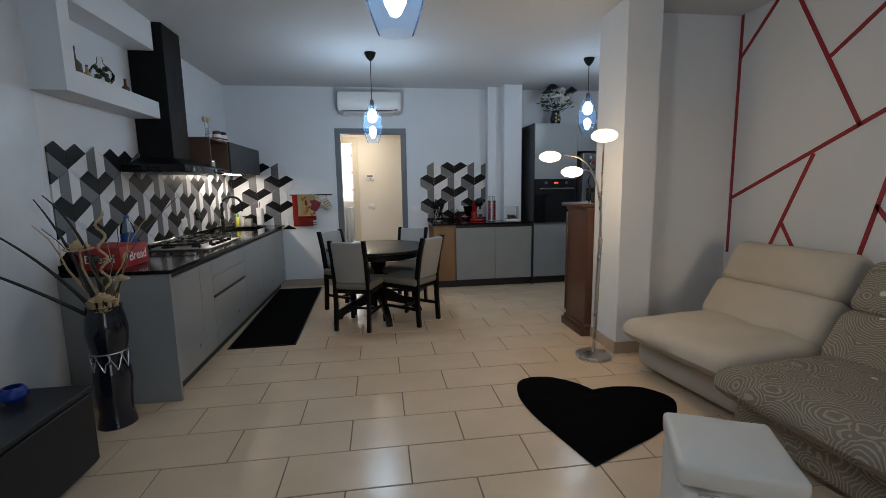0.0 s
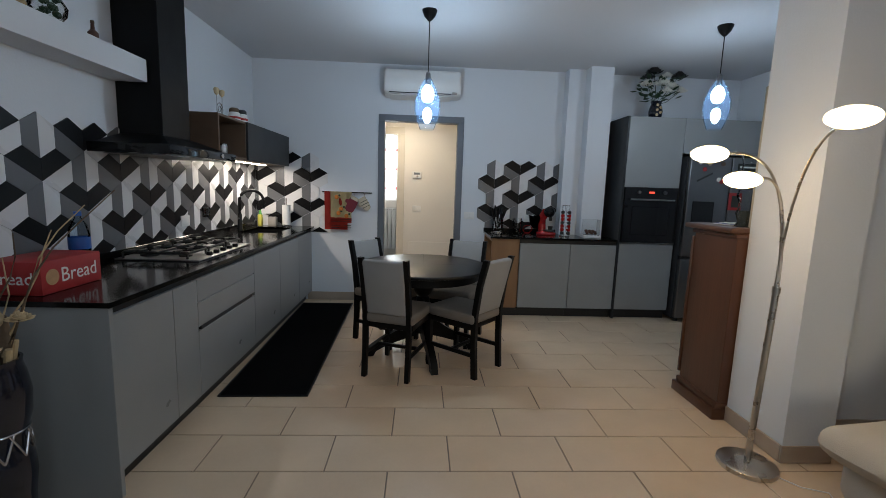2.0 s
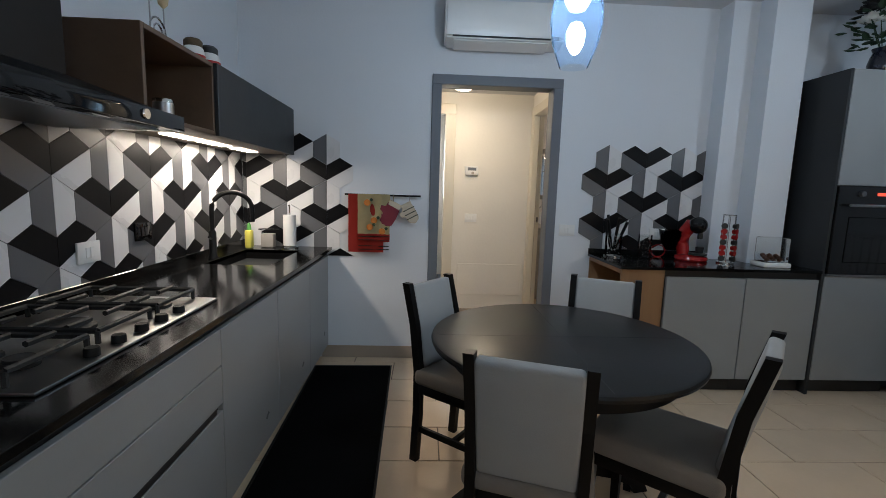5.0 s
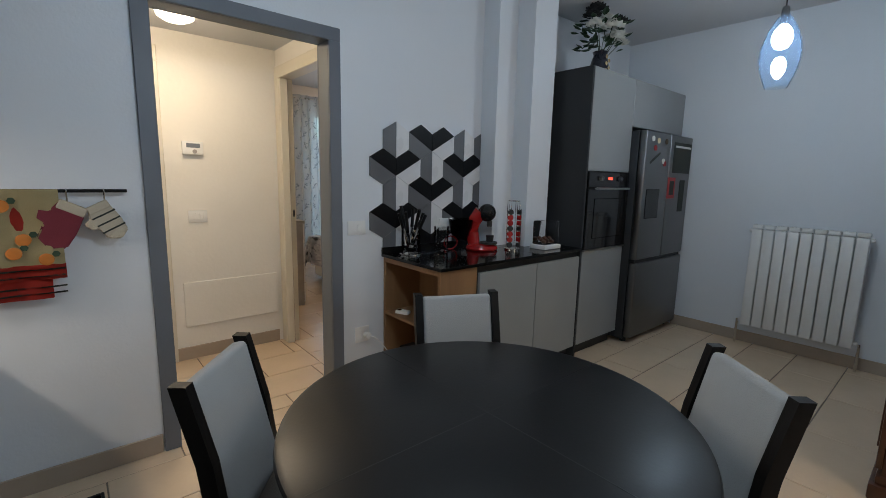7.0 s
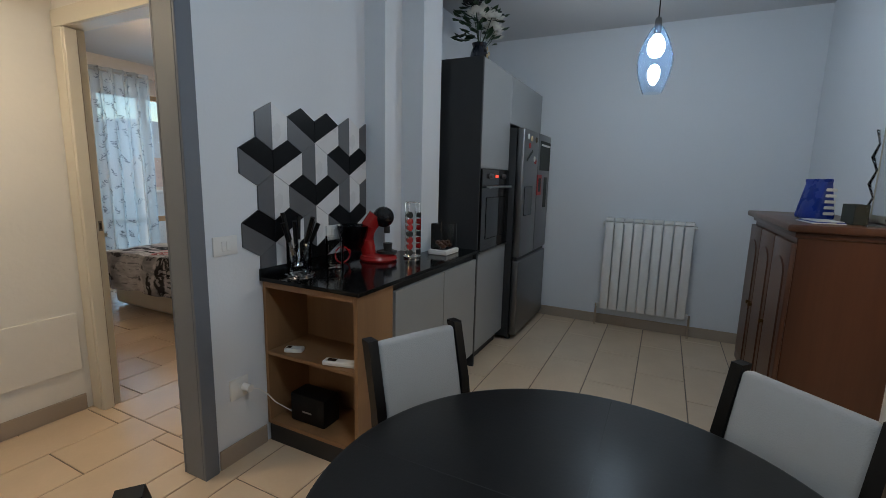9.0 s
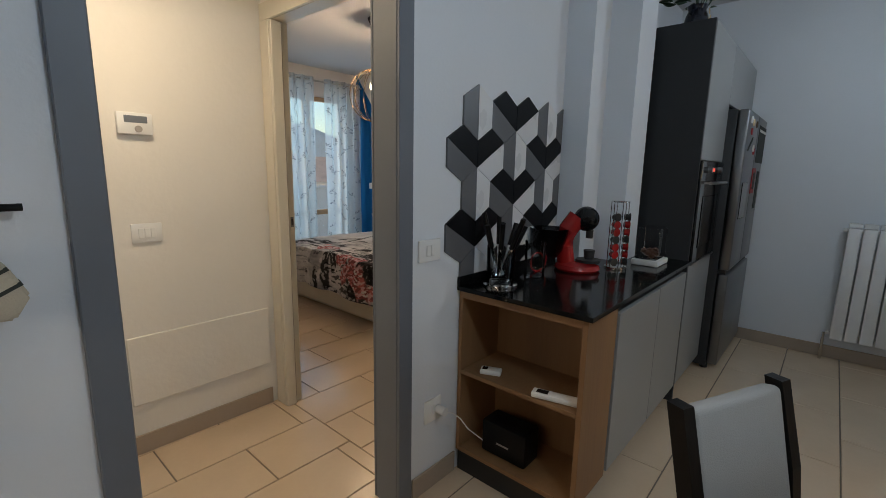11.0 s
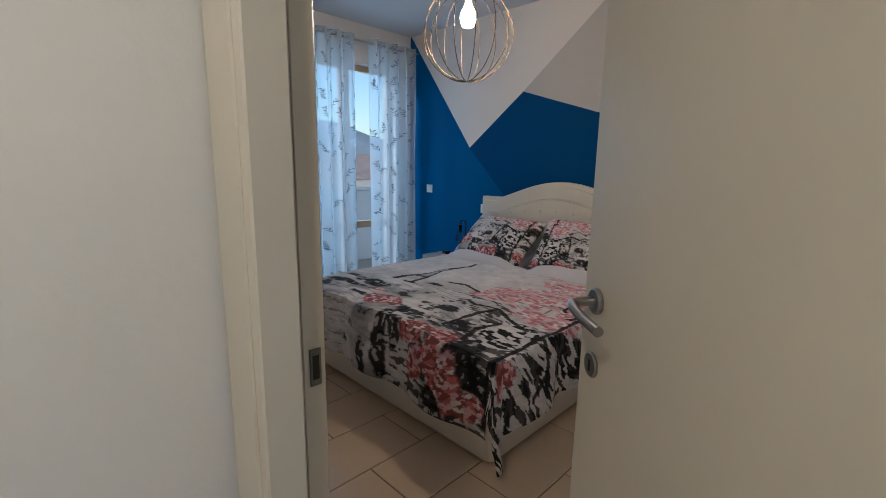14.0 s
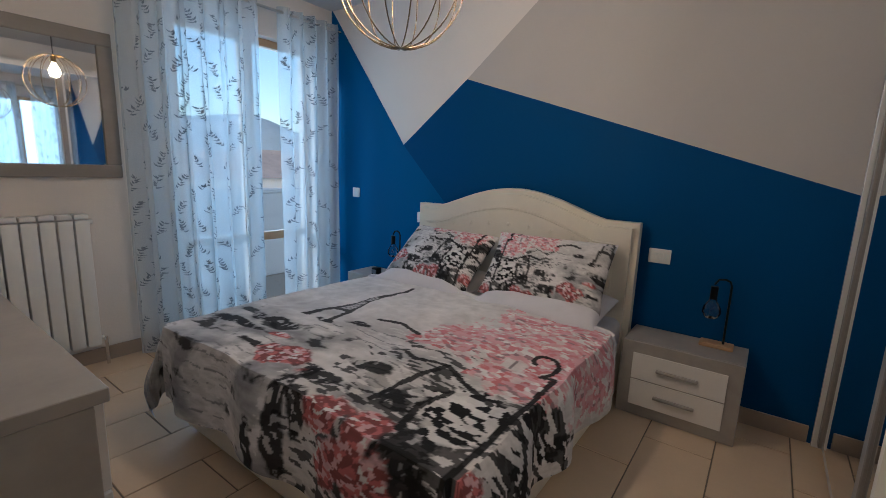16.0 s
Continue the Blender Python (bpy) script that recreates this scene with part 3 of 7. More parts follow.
def lay(parent, axis, at, cells, lo, hi, zlo):
    """Tiles of the cells (a, z, keys), cut at lo, hi and zlo."""
    for a, z, keys in cells:
        for k in keys:
            poly = [(a + x, z + y) for x, y in SHAPES[k]]
            c = clip(poly, lo, hi, zlo)
            if len(c) < 3:
                continue
            area = abs(sum(p[0] * q[1] - q[0] * p[1] for p, q in zip(c, c[1:] + c[:1]))) / 2
            if area < 2e-4:
                continue
            if area > 1.299 * U * U - 1e-5:
                if (k, axis) not in CACHE:
                    CACHE[(k, axis)] = tile_mesh(SHAPES[k], k, axis)
                me, m = CACHE[(k, axis)], (Matrix.Translation((at, a, z)) if axis == 'x' else Matrix.Translation((a, at, z)))
            else:
                me, m = tile_mesh(c, k, axis), (Matrix.Translation((at, 0, 0)) if axis == 'x' else Matrix.Translation((0, at, 0)))
            piece("wall_tile", me, parent, m)


ALL = ("kl", "kr", "gl", "wr", "gv", "wv")
# ---- light fittings and loose furniture ----
def pendant(x, y, up):
    e = thing("pendant_lamp", "pendant lamp with blue-tinted blown glass shade and lit bulb", "pendant lamp", x, y, CEIL, group="blue glass pendants")
    part("ceiling_rose", lathe(bm_new(), [(0.0, 0.0), (0.058, 0.0), (0.056, -0.012), (0.042, -0.045), (0.02, -0.07), (0.008, -0.08), (0.0, -0.08)], 24), M_BLKMET, e, "black domed ceiling rose")
    part("cord", cyl(bm_new(), (0, 0, -0.07), (0, 0, -0.47 + up), 0.0035, seg=8), M_BLKMET, e, "thin black cord")
    part("socket", lathe(bm_new(), [(0.0, -0.45), (0.016, -0.455), (0.02, -0.47), (0.021, -0.535), (0.017, -0.545), (0.0, -0.545)], 18), M_DSTEEL, e)
    prof = [(0.024, -0.50), (0.036, -0.515), (0.070, -0.58), (0.094, -0.66), (0.098, -0.72), (0.088, -0.79), (0.062, -0.865), (0.054, -0.885)]
    sh = part("shade", lathe(bm_new(), prof, 32), M_BLUEGL, e, "blue-tinted glass shade")
    sh.visible_shadow = False
    b = part("bulb", lathe(bm_new(), [(0.0, -0.545), (0.02, -0.55), (0.04, -0.575), (0.05, -0.61), (0.046, -0.645), (0.03, -0.672), (0.0, -0.682)], 20), M_BULBC, e, "lit white bulb")
    b.visible_shadow = False
    inn = [(0.022, -0.725), (0.036, -0.755), (0.032, -0.80), (0.016, -0.83)]
    g = part("inner_glass", lathe(bm_new(), [(0.0, -0.715)] + inn + [(0.0, -0.84)], 20), M_BULBC, e, "bright inner glass")
    g.visible_shadow = False
    for p in e.children:
        if p.name.split('.')[0] in ("socket", "shade", "bulb", "inner_glass"):
            p.location.z = up
    return e


for px, py, up in PEND:
    pendant(px, py, up)


def dining_chair():
    e = thing("dining_chair", "black-stained wooden dining chair with grey upholstered seat and back", "chair", group="chairs round the table")
    w = 0.165
    for sx in (-1, 1):
        bm = bm_new()
        pts = [(sx * w, -0.22, 0.0), (sx * w, -0.205, 0.25), (sx * w, -0.205, 0.46), (sx * w, -0.235, 0.68), (sx * w, -0.285, 0.875)]
        for a, b in zip(pts, pts[1:]):
            prism(bm, [(a[1] - 0.02, a[2]), (a[1] + 0.02, a[2]), (b[1] + 0.02, b[2]), (b[1] - 0.02, b[2])], 'x', sx * w - 0.016, sx * w + 0.016)
        bmesh.ops.remove_doubles(bm, verts=bm.verts[:], dist=0.0005)
        part("back_post", bm, M_EBONY, e)
        bm = bm_new()
        t = bmesh.new()
        bmesh.ops.create_cone(t, cap_ends=True, segments=4, radius1=0.022, radius2=0.028, depth=0.42)
        t.transform(Matrix.Translation((sx * 0.175, 0.20, 0.21)) @ Matrix.Rotation(radians(45), 4, 'Z'))
        join(bm, t)
        part("leg", bm, M_EBONY, e)
        part("stretcher", box(bm_new(), sx * w - 0.010, sx * w + 0.010, -0.20, 0.20, 0.155, 0.185, 0.003, 1), M_EBONY, e)
    part("cross_stretcher", box(bm_new(), -w + 0.01, w - 0.01, -0.012, 0.012, 0.158, 0.182, 0.003, 1), M_EBONY, e)
    part("seat_frame", box(bm_new(), -0.19, 0.19, -0.19, 0.22, 0.36, 0.41, 0.006, 2), M_EBONY, e)
    bm = box(bm_new(), -0.20, 0.20, -0.215, 0.235, 0.40, 0.475, 0.028, 4)
    part("seat", bm, M_SEAT, e, "grey fabric seat cushion")
    bm = box(bm_new(), -0.150, 0.150, -0.022, 0.026, -0.20, 0.20, 0.016, 3)
    bm.transform(Matrix.Translation((0, -0.243, 0.667)) @ Matrix.Rotation(radians(13), 4, 'X'))
    part("backrest", bm, M_BACK, e, "grey fabric backrest")
    return e


chair = dining_chair()
CHAIRS = [(-0.142, 4.190, -20), (0.361, 4.265, 48.6), (-0.275, 4.817, -128.4), (0.342, 4.859, 155)]
chair.matrix_basis = pose(CHAIRS[0][0], CHAIRS[0][1], 0, 0, 0, CHAIRS[0][2])
for cx, cy, cr in CHAIRS[1:]:
    copy_thing(chair, pose(cx, cy, 0, 0, 0, cr))

# round table
tb = thing("round_table", "round black pedestal dining table with four splayed feet", "table", 0.04, 4.516, 0)
part("tabletop", lathe(bm_new(), [(0.0, 0.742), (0.513, 0.742), (0.526, 0.738), (0.530, 0.728), (0.526, 0.716), (0.51, 0.712), (0.0, 0.712)], 96), M_TABLE, tb, "black satin tabletop")
part("leaf_joint", box(bm_new(), -0.50, 0.50, -0.0012, 0.0012, 0.7421, 0.7424), M_BLACK, tb, "fine joint between the table leaves")
part("apron", lathe(bm_new(), [(0.44, 0.712), (0.45, 0.712), (0.45, 0.645), (0.43, 0.645), (0.43, 0.712)], 72), M_EBONY, tb)
part("pedestal", lathe(bm_new(), [(0.0, 0.71), (0.10, 0.71), (0.10, 0.66), (0.055, 0.64), (0.05, 0.62), (0.07, 0.60), (0.085, 0.56), (0.07, 0.51), (0.045, 0.48), (0.055, 0.46), (0.062, 0.36), (0.05, 0.31), (0.075, 0.29), (0.075, 0.18), (0.0, 0.17)], 28), M_EBONY, tb, "turned black pedestal")
part("seam", box(bm_new(), -0.0012, 0.0012, -0.515, 0.515, 0.7415, 0.7424), M_BLACK, tb, "thin seam of the leaf")
for i in range(4):
    bm = bm_new()
    prism(bm, [(0.04, 0.29), (0.12, 0.27), (0.22, 0.20), (0.34, 0.14), (0.44, 0.07), (0.47, 0.0), (0.40, 0.0), (0.38, 0.04), (0.28, 0.09), (0.15, 0.13), (0.04, 0.16)], 'y', -0.026, 0.026)
    bm.transform(Matrix.Rotation(radians(12 + 90 * i), 4, 'Z'))
    part("foot", bm, M_EBONY, tb)


# ---- kitchen: long run on the west wall ----
FX, WT = -1.25, 0.865      # front face and worktop height
cab_y = [2.80, 3.256, 3.50, 4.36, 4.98, 5.60, 6.14]
for i, (a, b) in enumerate(zip(cab_y, cab_y[1:])):
    e = thing("base_cabinet", "handleless grey kitchen base cabinet under the black worktop", "cabinet", FX - 0.31, (a + b) / 2, 0, group="west base cabinets")
    h = (b - a) / 2
    part("body", box(bm_new(), -0.30, 0.287, -h + 0.001, h - 0.001, 0.10, 0.80), M_CABEDGE, e)
    part("plinth", box(bm_new(), 0.20, 0.24, -h, h, 0.0, 0.10), M_BLACK, e, "black plinth")
    if i == 2:
        for z0, z1 in ((0.105, 0.495), (0.522, 0.663), (0.668, 0.80)):
            d = part("drawer", box(bm_new(), 0.289, 0.31, -h + 0.002, h - 0.002, z0, z1, 0.002, 1), M_CAB, e)
            if z0 == 0.105:
                part("grip", box(bm_new(), 0.290, 0.306, -h + 0.04, h - 0.04, 0.497, 0.520), M_BLACK, d, "black recessed grip")
    else:
        part("door", box(bm_new(), 0.289, 0.31, -h + 0.002, h - 0.002, 0.105, 0.80, 0.002, 1), M_CAB, e)
    part("top_groove", box(bm_new(), 0.24, 0.285, -h, h, 0.80, 0.840), M_BLACK, e, "dark grip groove")
solid("cabinet_end_panel", box(bm_new(), -1.87, -1.236, 2.772, 2.797, 0.0, 0.840, 0.002, 1), M_CAB, "grey end panel of the kitchen run", "cabinet")
wt = thing("worktop", "glossy black quartz worktop with a sunk black sink", "worktop", -1.55, 4.46, 0.834)
SY0, SY1, SX0, SX1 = 5.30, 5.92, -1.77, -1.40
for x0, x1, y0, y1 in ((-1.87, -1.222, 2.76, SY0), (-1.87, -1.222, SY1, 6.148), (-1.87, SX0, SY0, SY1), (SX1, -1.222, SY0, SY1)):
    part("slab", box(bm_new(), x0 + 1.55, x1 + 1.55, y0 - 4.46, y1 - 4.46, 0.008, 0.031, 0.0015, 1), M_TOP, wt)
part("upstand", box(bm_new(), -0.328, -0.316, 2.80 - 4.46, 6.148 - 4.46, 0.031, 0.075, 0.002, 1), M_TOP, wt, "low black upstand")
bm = bm_new()
for x0, x1, y0, y1, z0, z1 in ((SX0, SX1, SY0, SY1, -0.19, -0.18), (SX0 - 0.006, SX0, SY0, SY1, -0.19, 0.028), (SX1, SX1 + 0.006, SY0, SY1, -0.19, 0.028), (SX0, SX1, SY0 - 0.006, SY0, -0.19, 0.028), (SX0, SX1, SY1, SY1 + 0.006, -0.19, 0.028)):
    box(bm, x0 + 1.55, x1 + 1.55, y0 - 4.46, y1 - 4.46, z0, z1)
part("sink_bowl", bm, M_SINK, wt, "black composite sink bowl")

# tap
tp = thing("kitchen_tap", "matt black swan-neck kitchen tap behind the sink", "tap", -1.80, 5.50, 0.865)
part("base", lathe(bm_new(), [(0, 0), (0.028, 0), (0.028, 0.01), (0.022, 0.02), (0.021, 0.16), (0.016, 0.17), (0, 0.17)], 20), M_BLKMET, tp)
arc = [(0, 0, 0.15), (0, 0, 0.30)] + [(0.10 - 0.10 * math.cos(a), 0.05 - 0.05 * math.cos(a), 0.30 + 0.10 * math.sin(a)) for a in [math.pi * k / 12 for k in range(1, 13)]] + [(0.20, 0.10, 0.22)]
part("spout", tube(bm_new(), arc, 0.014, 12), M_BLKMET, tp)
part("lever", cyl(bm_new(), (0.0, -0.02, 0.12), (0.02, -0.09, 0.14), 0.006, seg=10), M_BLKMET, tp)

# gas hob
hb = thing("gas_hob", "stainless steel gas hob with black cast-iron grates", "hob", -1.58, 4.11, 0.866)
part("plate", box(bm_new(), -0.25, 0.25, -0.41, 0.41, 0.0, 0.010, 0.004, 2), M_STEEL, hb, "steel plate with a bevelled rim")
for bx_, by_, br in ((-0.12, -0.27, 0.04), (0.10, -0.27, 0.03), (0.0, 0.0, 0.055), (-0.12, 0.26, 0.04), (0.10, 0.26, 0.04)):
    bn = part("burner", lathe(bm_new(), [(0, 0.032), (br, 0.032), (br * 1.05, 0.024), (br * 1.3, 0.02), (br * 1.3, 0.010), (0, 0.010)], 20, (bx_, by_, 0)), M_IRON, hb, "black burner cap")
for gy in (-0.27, 0.0, 0.27):
    bm = bm_new()
    for dy in (-0.115, 0.115):
        cyl(bm, (-0.21, gy + dy, 0.045), (0.17, gy + dy, 0.045), 0.0085, seg=6)
    for dx in (-0.21, -0.02, 0.17):
        cyl(bm, (dx, gy - 0.115, 0.045), (dx, gy + 0.115, 0.045), 0.0085, seg=6)
    for dx in (-0.12, 0.09):
        cyl(bm, (dx, gy - 0.115, 0.052), (dx, gy - 0.03, 0.052), 0.0085, seg=6)
        cyl(bm, (dx, gy + 0.115, 0.052), (dx, gy + 0.03, 0.052), 0.0085, seg=6)
    for dx in (-0.21, 0.17):
        for dy in (-0.115, 0.115):
            cyl(bm, (dx, gy + dy, 0.010), (dx, gy + dy, 0.045), 0.007, seg=6)
    part("grate", bm, M_IRON, hb, "cast-iron grate")
for ky in (-0.20, -0.10, 0.0, 0.10, 0.20):
    part("knob", lathe(bm_new(), [(0, 0.032), (0.016, 0.032), (0.018, 0.028), (0.019, 0.010), (0, 0.010)], 16, (0.215, ky, 0)), M_BLKMET, hb, "black knob")

# hood
hd = thing("cooker_hood", "black chimney cooker hood above the hob", "cooker hood", -1.88, 4.06, 1.50)
bm = bm_new()
prism(bm, [(-0.43, 0.05), (0.43, 0.05), (0.16, 0.13), (-0.16, 0.13)], 'x', 0.001, 0.26)
for v in bm.verts:
    if v.co.z < 0.1 and v.co.x > 0.2:
        v.co.x = 0.45
part("canopy_top", bm, M_BLKMET, hd, smooth=False)
part("canopy", box(bm_new(), 0.001, 0.46, -0.45, 0.45, 0.0, 0.055, 0.004, 2), M_BLKGL, hd, "glossy black canopy rim")
part("duct", box(bm_new(), 0.001, 0.27, -0.165, 0.165, 0.12, 1.19, 0.003, 1), M_BLKMET, hd, "matt black chimney")
part("filter", box(bm_new(), 0.05, 0.40, -0.38, 0.38, -0.004, 0.001), M_DSTEEL, hd, "metal grease filter")
part("badge", lathe(bm_new(), [(0, 0.004), (0.016, 0.004), (0.018, 0.0), (0, 0.0)], 20), M_CHROME, hd, "round chrome badge").matrix_local = pose(0.462, 0.22, 0.03, 90, 0, 90)

# boxed plaster shelf round the hood
sh = thing("plaster_shelf", "white plasterboard wall box with an open display niche", "shelf", -1.88, 3.33, 1.935)
D = 0.205
part("lower_band", box(bm_new(), 0.001, D, -0.56, 0.545, 0.0, 0.13), M_WALL, sh, smooth=False)
part("side", box(bm_new(), 0.001, D, -0.56, -0.46, 0.13, 0.754), M_WALL, sh, smooth=False)
part("upper_band", box(bm_new(), 0.001, D, -0.46, 0.545, 0.53, 0.754), M_WALL, sh, smooth=False)
def small_bottle(x, y, z, h, mat, label, name="bottle"):
    e = thing(name, label, "ornament", x, y, z)
    part("body", lathe(bm_new(), [(0, 0), (0.22 * h, 0), (0.25 * h, 0.1 * h), (0.24 * h, 0.45 * h), (0.10 * h, 0.62 * h), (0.08 * h, 0.92 * h), (0.10 * h, 0.95 * h), (0, 0.95 * h)], 20), mat, e)
    part("cap", lathe(bm_new(), [(0, 0.95 * h), (0.09 * h, 0.95 * h), (0.09 * h, h * 1.06), (0, h * 1.06)], 14), M_TWIG, e)
small_bottle(-1.77, 3.02, 2.066, 0.17, M_TWIG, "small brown ceramic bottle on the wall niche")
small_bottle(-1.76, 3.13, 2.066, 0.09, M_STRAW, "little straw-coloured ornament on the wall niche")
small_bottle(-1.75, 3.55, 2.066, 0.10, M_COFFEE, "small dark figurine bottle with pale label on the wall niche")
gb = thing("glass_terrarium", "round clear glass terrarium with a green plant", "ornament", -1.76, 3.28, 2.066)
part("globe", lathe(bm_new(), [(0, 0.0), (0.04, 0.002), (0.07, 0.04), (0.075, 0.075), (0.05, 0.12), (0.02, 0.145), (0.018, 0.17), (0.012, 0.19)], 24), M_CLEAR, gb)
bm = bm_new()
for k in range(14):
    a = k * 2.4
    ball(bm, (0.035 * math.cos(a), 0.035 * math.sin(a), 0.04 + 0.025 * (k % 4)), 0.018, 1)
part("plant", bm, M_LEAF, gb)

# wall cabinet with open niche
wc = thing("wall_cabinet", "wall cabinet with an open oak-brown niche and dark grey door", "cabinet", -1.879, 5.23, 1.535)
L0, L1, L2 = -0.83, -0.32, 0.83
for nm, bx_ in (("side_panel", (0, 0.385, L0, L0 + 0.018, 0, 0.315)), ("divider", (0, 0.385, L1 - 0.009, L1 + 0.009, 0.018, 0.297)), ("top_panel", (0, 0.385, L0 + 0.018, L2, 0.297, 0.315)),
                ("bottom_panel", (0, 0.385, L0 + 0.018, L2, 0, 0.018)), ("back_panel", (0, 0.01, L0 + 0.018, L2, 0.018, 0.297)), ("end_panel", (0, 0.385, L2 - 0.0, L2 + 0.018, 0, 0.315))):
    part(nm, box(bm_new(), *bx_, 0.0015, 1), M_OAKD if nm != "end_panel" else M_CABEDGE, wc, "brown wood-effect board")
part("door", box(bm_new(), 0.386, 0.405, L1, L2 + 0.018, -0.002, 0.316, 0.002, 1), M_CABEDGE, wc, "dark grey lift-up door")
for sy in (5.0, 5.32, 5.72):
    part("led_light", box(bm_new(), 0.16, 0.23, sy - 5.23 - 0.14, sy - 5.23 + 0.14, -0.009, -0.001, 0.002, 1), M_STRIP, wc, "lit warm LED strip")

can = thing("steel_canister", "brushed steel canister in the open niche", "canister", -1.60, 4.70, 1.5535)
part("body", lathe(bm_new(), [(0, 0), (0.037, 0), (0.038, 0.005), (0.038, 0.08), (0, 0.08)], 24), M_STEEL, can)
part("lid", lathe(bm_new(), [(0, 0.08), (0.039, 0.08), (0.039, 0.09), (0.036, 0.095), (0, 0.095)], 24), M_CHROME, can)
for jx, jy, capm in ((-1.62, 5.00, M_TWIG), (-1.60, 5.11, M_BLACK)):
    j = thing("spice_jar", "white ceramic spice jar with red lettering on the wall cabinet", "jar", jx, jy, 1.85, group="jars on the cabinet")
    part("body", lathe(bm_new(), [(0, 0), (0.038, 0), (0.048, 0.02), (0.05, 0.05), (0.042, 0.085), (0.036, 0.09), (0, 0.09)], 20), M_WPLAS, j)
    part("band", lathe(bm_new(), [(0.0505, 0.035), (0.0508, 0.036), (0.0508, 0.052), (0.0505, 0.053)], 20), M_REDC, j, "red band of writing")
    part("lid", lathe(bm_new(), [(0, 0.09), (0.04, 0.09), (0.04, 0.115), (0.03, 0.125), (0, 0.13)], 16), capm, j)
ch = thing("candle_holder", "scrolled wire candle holder with two pale tulip cups", "ornament", -1.62, 4.72, 1.85)
part("scroll", tube(bm_new(), [(0, 0.06 * (1 - k / 44) * math.cos(k * 0.35), 0.065 + 0.06 * (1 - k / 44) * math.sin(k * 0.35)) for k in range(38)], 0.004, 6), M_CHROME, ch)
for dy in (-0.045, 0.05):
    part("stem", cyl(bm_new(), (0, dy, 0.0), (0, dy, 0.17), 0.003, seg=6), M_CHROME, ch)
    part("cup", lathe(bm_new(), [(0.004, 0.17), (0.018, 0.185), (0.022, 0.215), (0.016, 0.225)], 12, (0, dy, 0)), M_PETAL, ch)

# worktop things
wb = thing("water_bottle", "clear plastic water bottle with a blue label", "bottle", -1.72, 3.30, 0.866)
part("body", lathe(bm_new(), [(0, 0), (0.042, 0), (0.046, 0.01), (0.044, 0.05), (0.047, 0.07), (0.044, 0.10), (0.046, 0.20), (0.036, 0.25), (0.014, 0.285), (0.014, 0.30)], 24), M_WATER, wb)
part("label", lathe(bm_new(), [(0.0468, 0.13), (0.0472, 0.132), (0.0472, 0.188), (0.0468, 0.19)], 24), M_LABELB, wb, "blue paper label")
part("cap", lathe(bm_new(), [(0, 0.295), (0.017, 0.295), (0.017, 0.318), (0, 0.318)], 16), M_LABELB, wb)
br = thing("bread_box", "red cardboard bread box with white lettering", "box", -1.66, 3.01, 0.866, rz=0)
part("box", box(bm_new(), -0.12, 0.12, -0.17, 0.17, 0, 0.14, 0.004, 2), M_REDC, br)
part("wheat_seal", lathe(bm_new(), [(0, 0.0015), (0.034, 0.0015), (0.034, 0.0), (0, 0.0)], 20), M_TAN, br, "round tan printed seal").matrix_local = pose(0.1202, -0.115, 0.07, 90, 0, 90)
words("lettering", "Bread", 0.09, pose(0.1204, 0.035, 0.04, 90, 0, 90), M_WHITEI, br)
words("lettering", "Bread", 0.075, pose(0.0, -0.1704, 0.045, 90, 0, 0), M_WHITEI, br)
so = thing("soap_bottle", "yellow washing-up liquid bottle with green cap", "bottle", -1.77, 5.98, 0.866)
part("body", box(bm_new(), -0.022, 0.022, -0.032, 0.032, 0, 0.13, 0.012, 3), M_YELLOW, so)
part("cap", lathe(bm_new(), [(0, 0.13), (0.016, 0.13), (0.013, 0.165), (0.006, 0.18), (0, 0.18)], 14), M_GREEN, so)
cd = thing("sink_caddy", "grey ribbed sink caddy with a wire rim", "caddy", -1.66, 6.05, 0.866)
part("pot", box(bm_new(), -0.045, 0.045, -0.035, 0.035, 0, 0.10, 0.008, 2), M_CONC, cd)
part("wire_rim", tube(bm_new(), [(0.07 * math.cos(k * math.pi / 8), 0.045 * math.sin(k * math.pi / 8), 0.13) for k in range(17)], 0.003, 6), M_BLKMET, cd)
pr = thing("paper_roll_holder", "white kitchen paper roll on a chrome stand", "paper roll", -1.50, 6.03, 0.866)
part("stand", lathe(bm_new(), [(0, 0), (0.06, 0), (0.06, 0.008), (0.02, 0.014), (0.005, 0.02), (0.005, 0.30), (0.008, 0.31), (0, 0.315)], 20), M_CHROME, pr)
part("roll", lathe(bm_new(), [(0.012, 0.02), (0.045, 0.02), (0.045, 0.24), (0.012, 0.24)], 24), M_WPLAS, pr, "white paper roll")
def wall_plate(x, y, z, axis, wdt=0.12, hgt=0.085, holes=2, mat=None, name="wall_switch", label="white wall switch plate"):
    rz = {'-y': 0, '+x': 90, '-x': -90}[axis]
    e = thing(name, label, "switch" if "switch" in name else "socket", x, y, z, rz)
    part("plate", box(bm_new(), -wdt / 2, wdt / 2, -0.010, 0.0, -hgt / 2, hgt / 2, 0.003, 2), mat or M_WPLAS, e)
    for k in range(holes):
        cx = (k - (holes - 1) / 2) * 0.024
        part("rocker", box(bm_new(), cx - 0.010, cx + 0.010, -0.014, -0.0095, -0.022, 0.022, 0.002, 1), mat or M_WPLAS, e)
    return e
wall_plate(-1.870, 4.60, 1.03, '+x', name="wall_socket", label="white wall socket on the tiles")
wall_plate(-1.870, 4.95, 1.08, '+x', mat=M_BLKGL, name="wall_socket", label="black wall socket on the tiles")

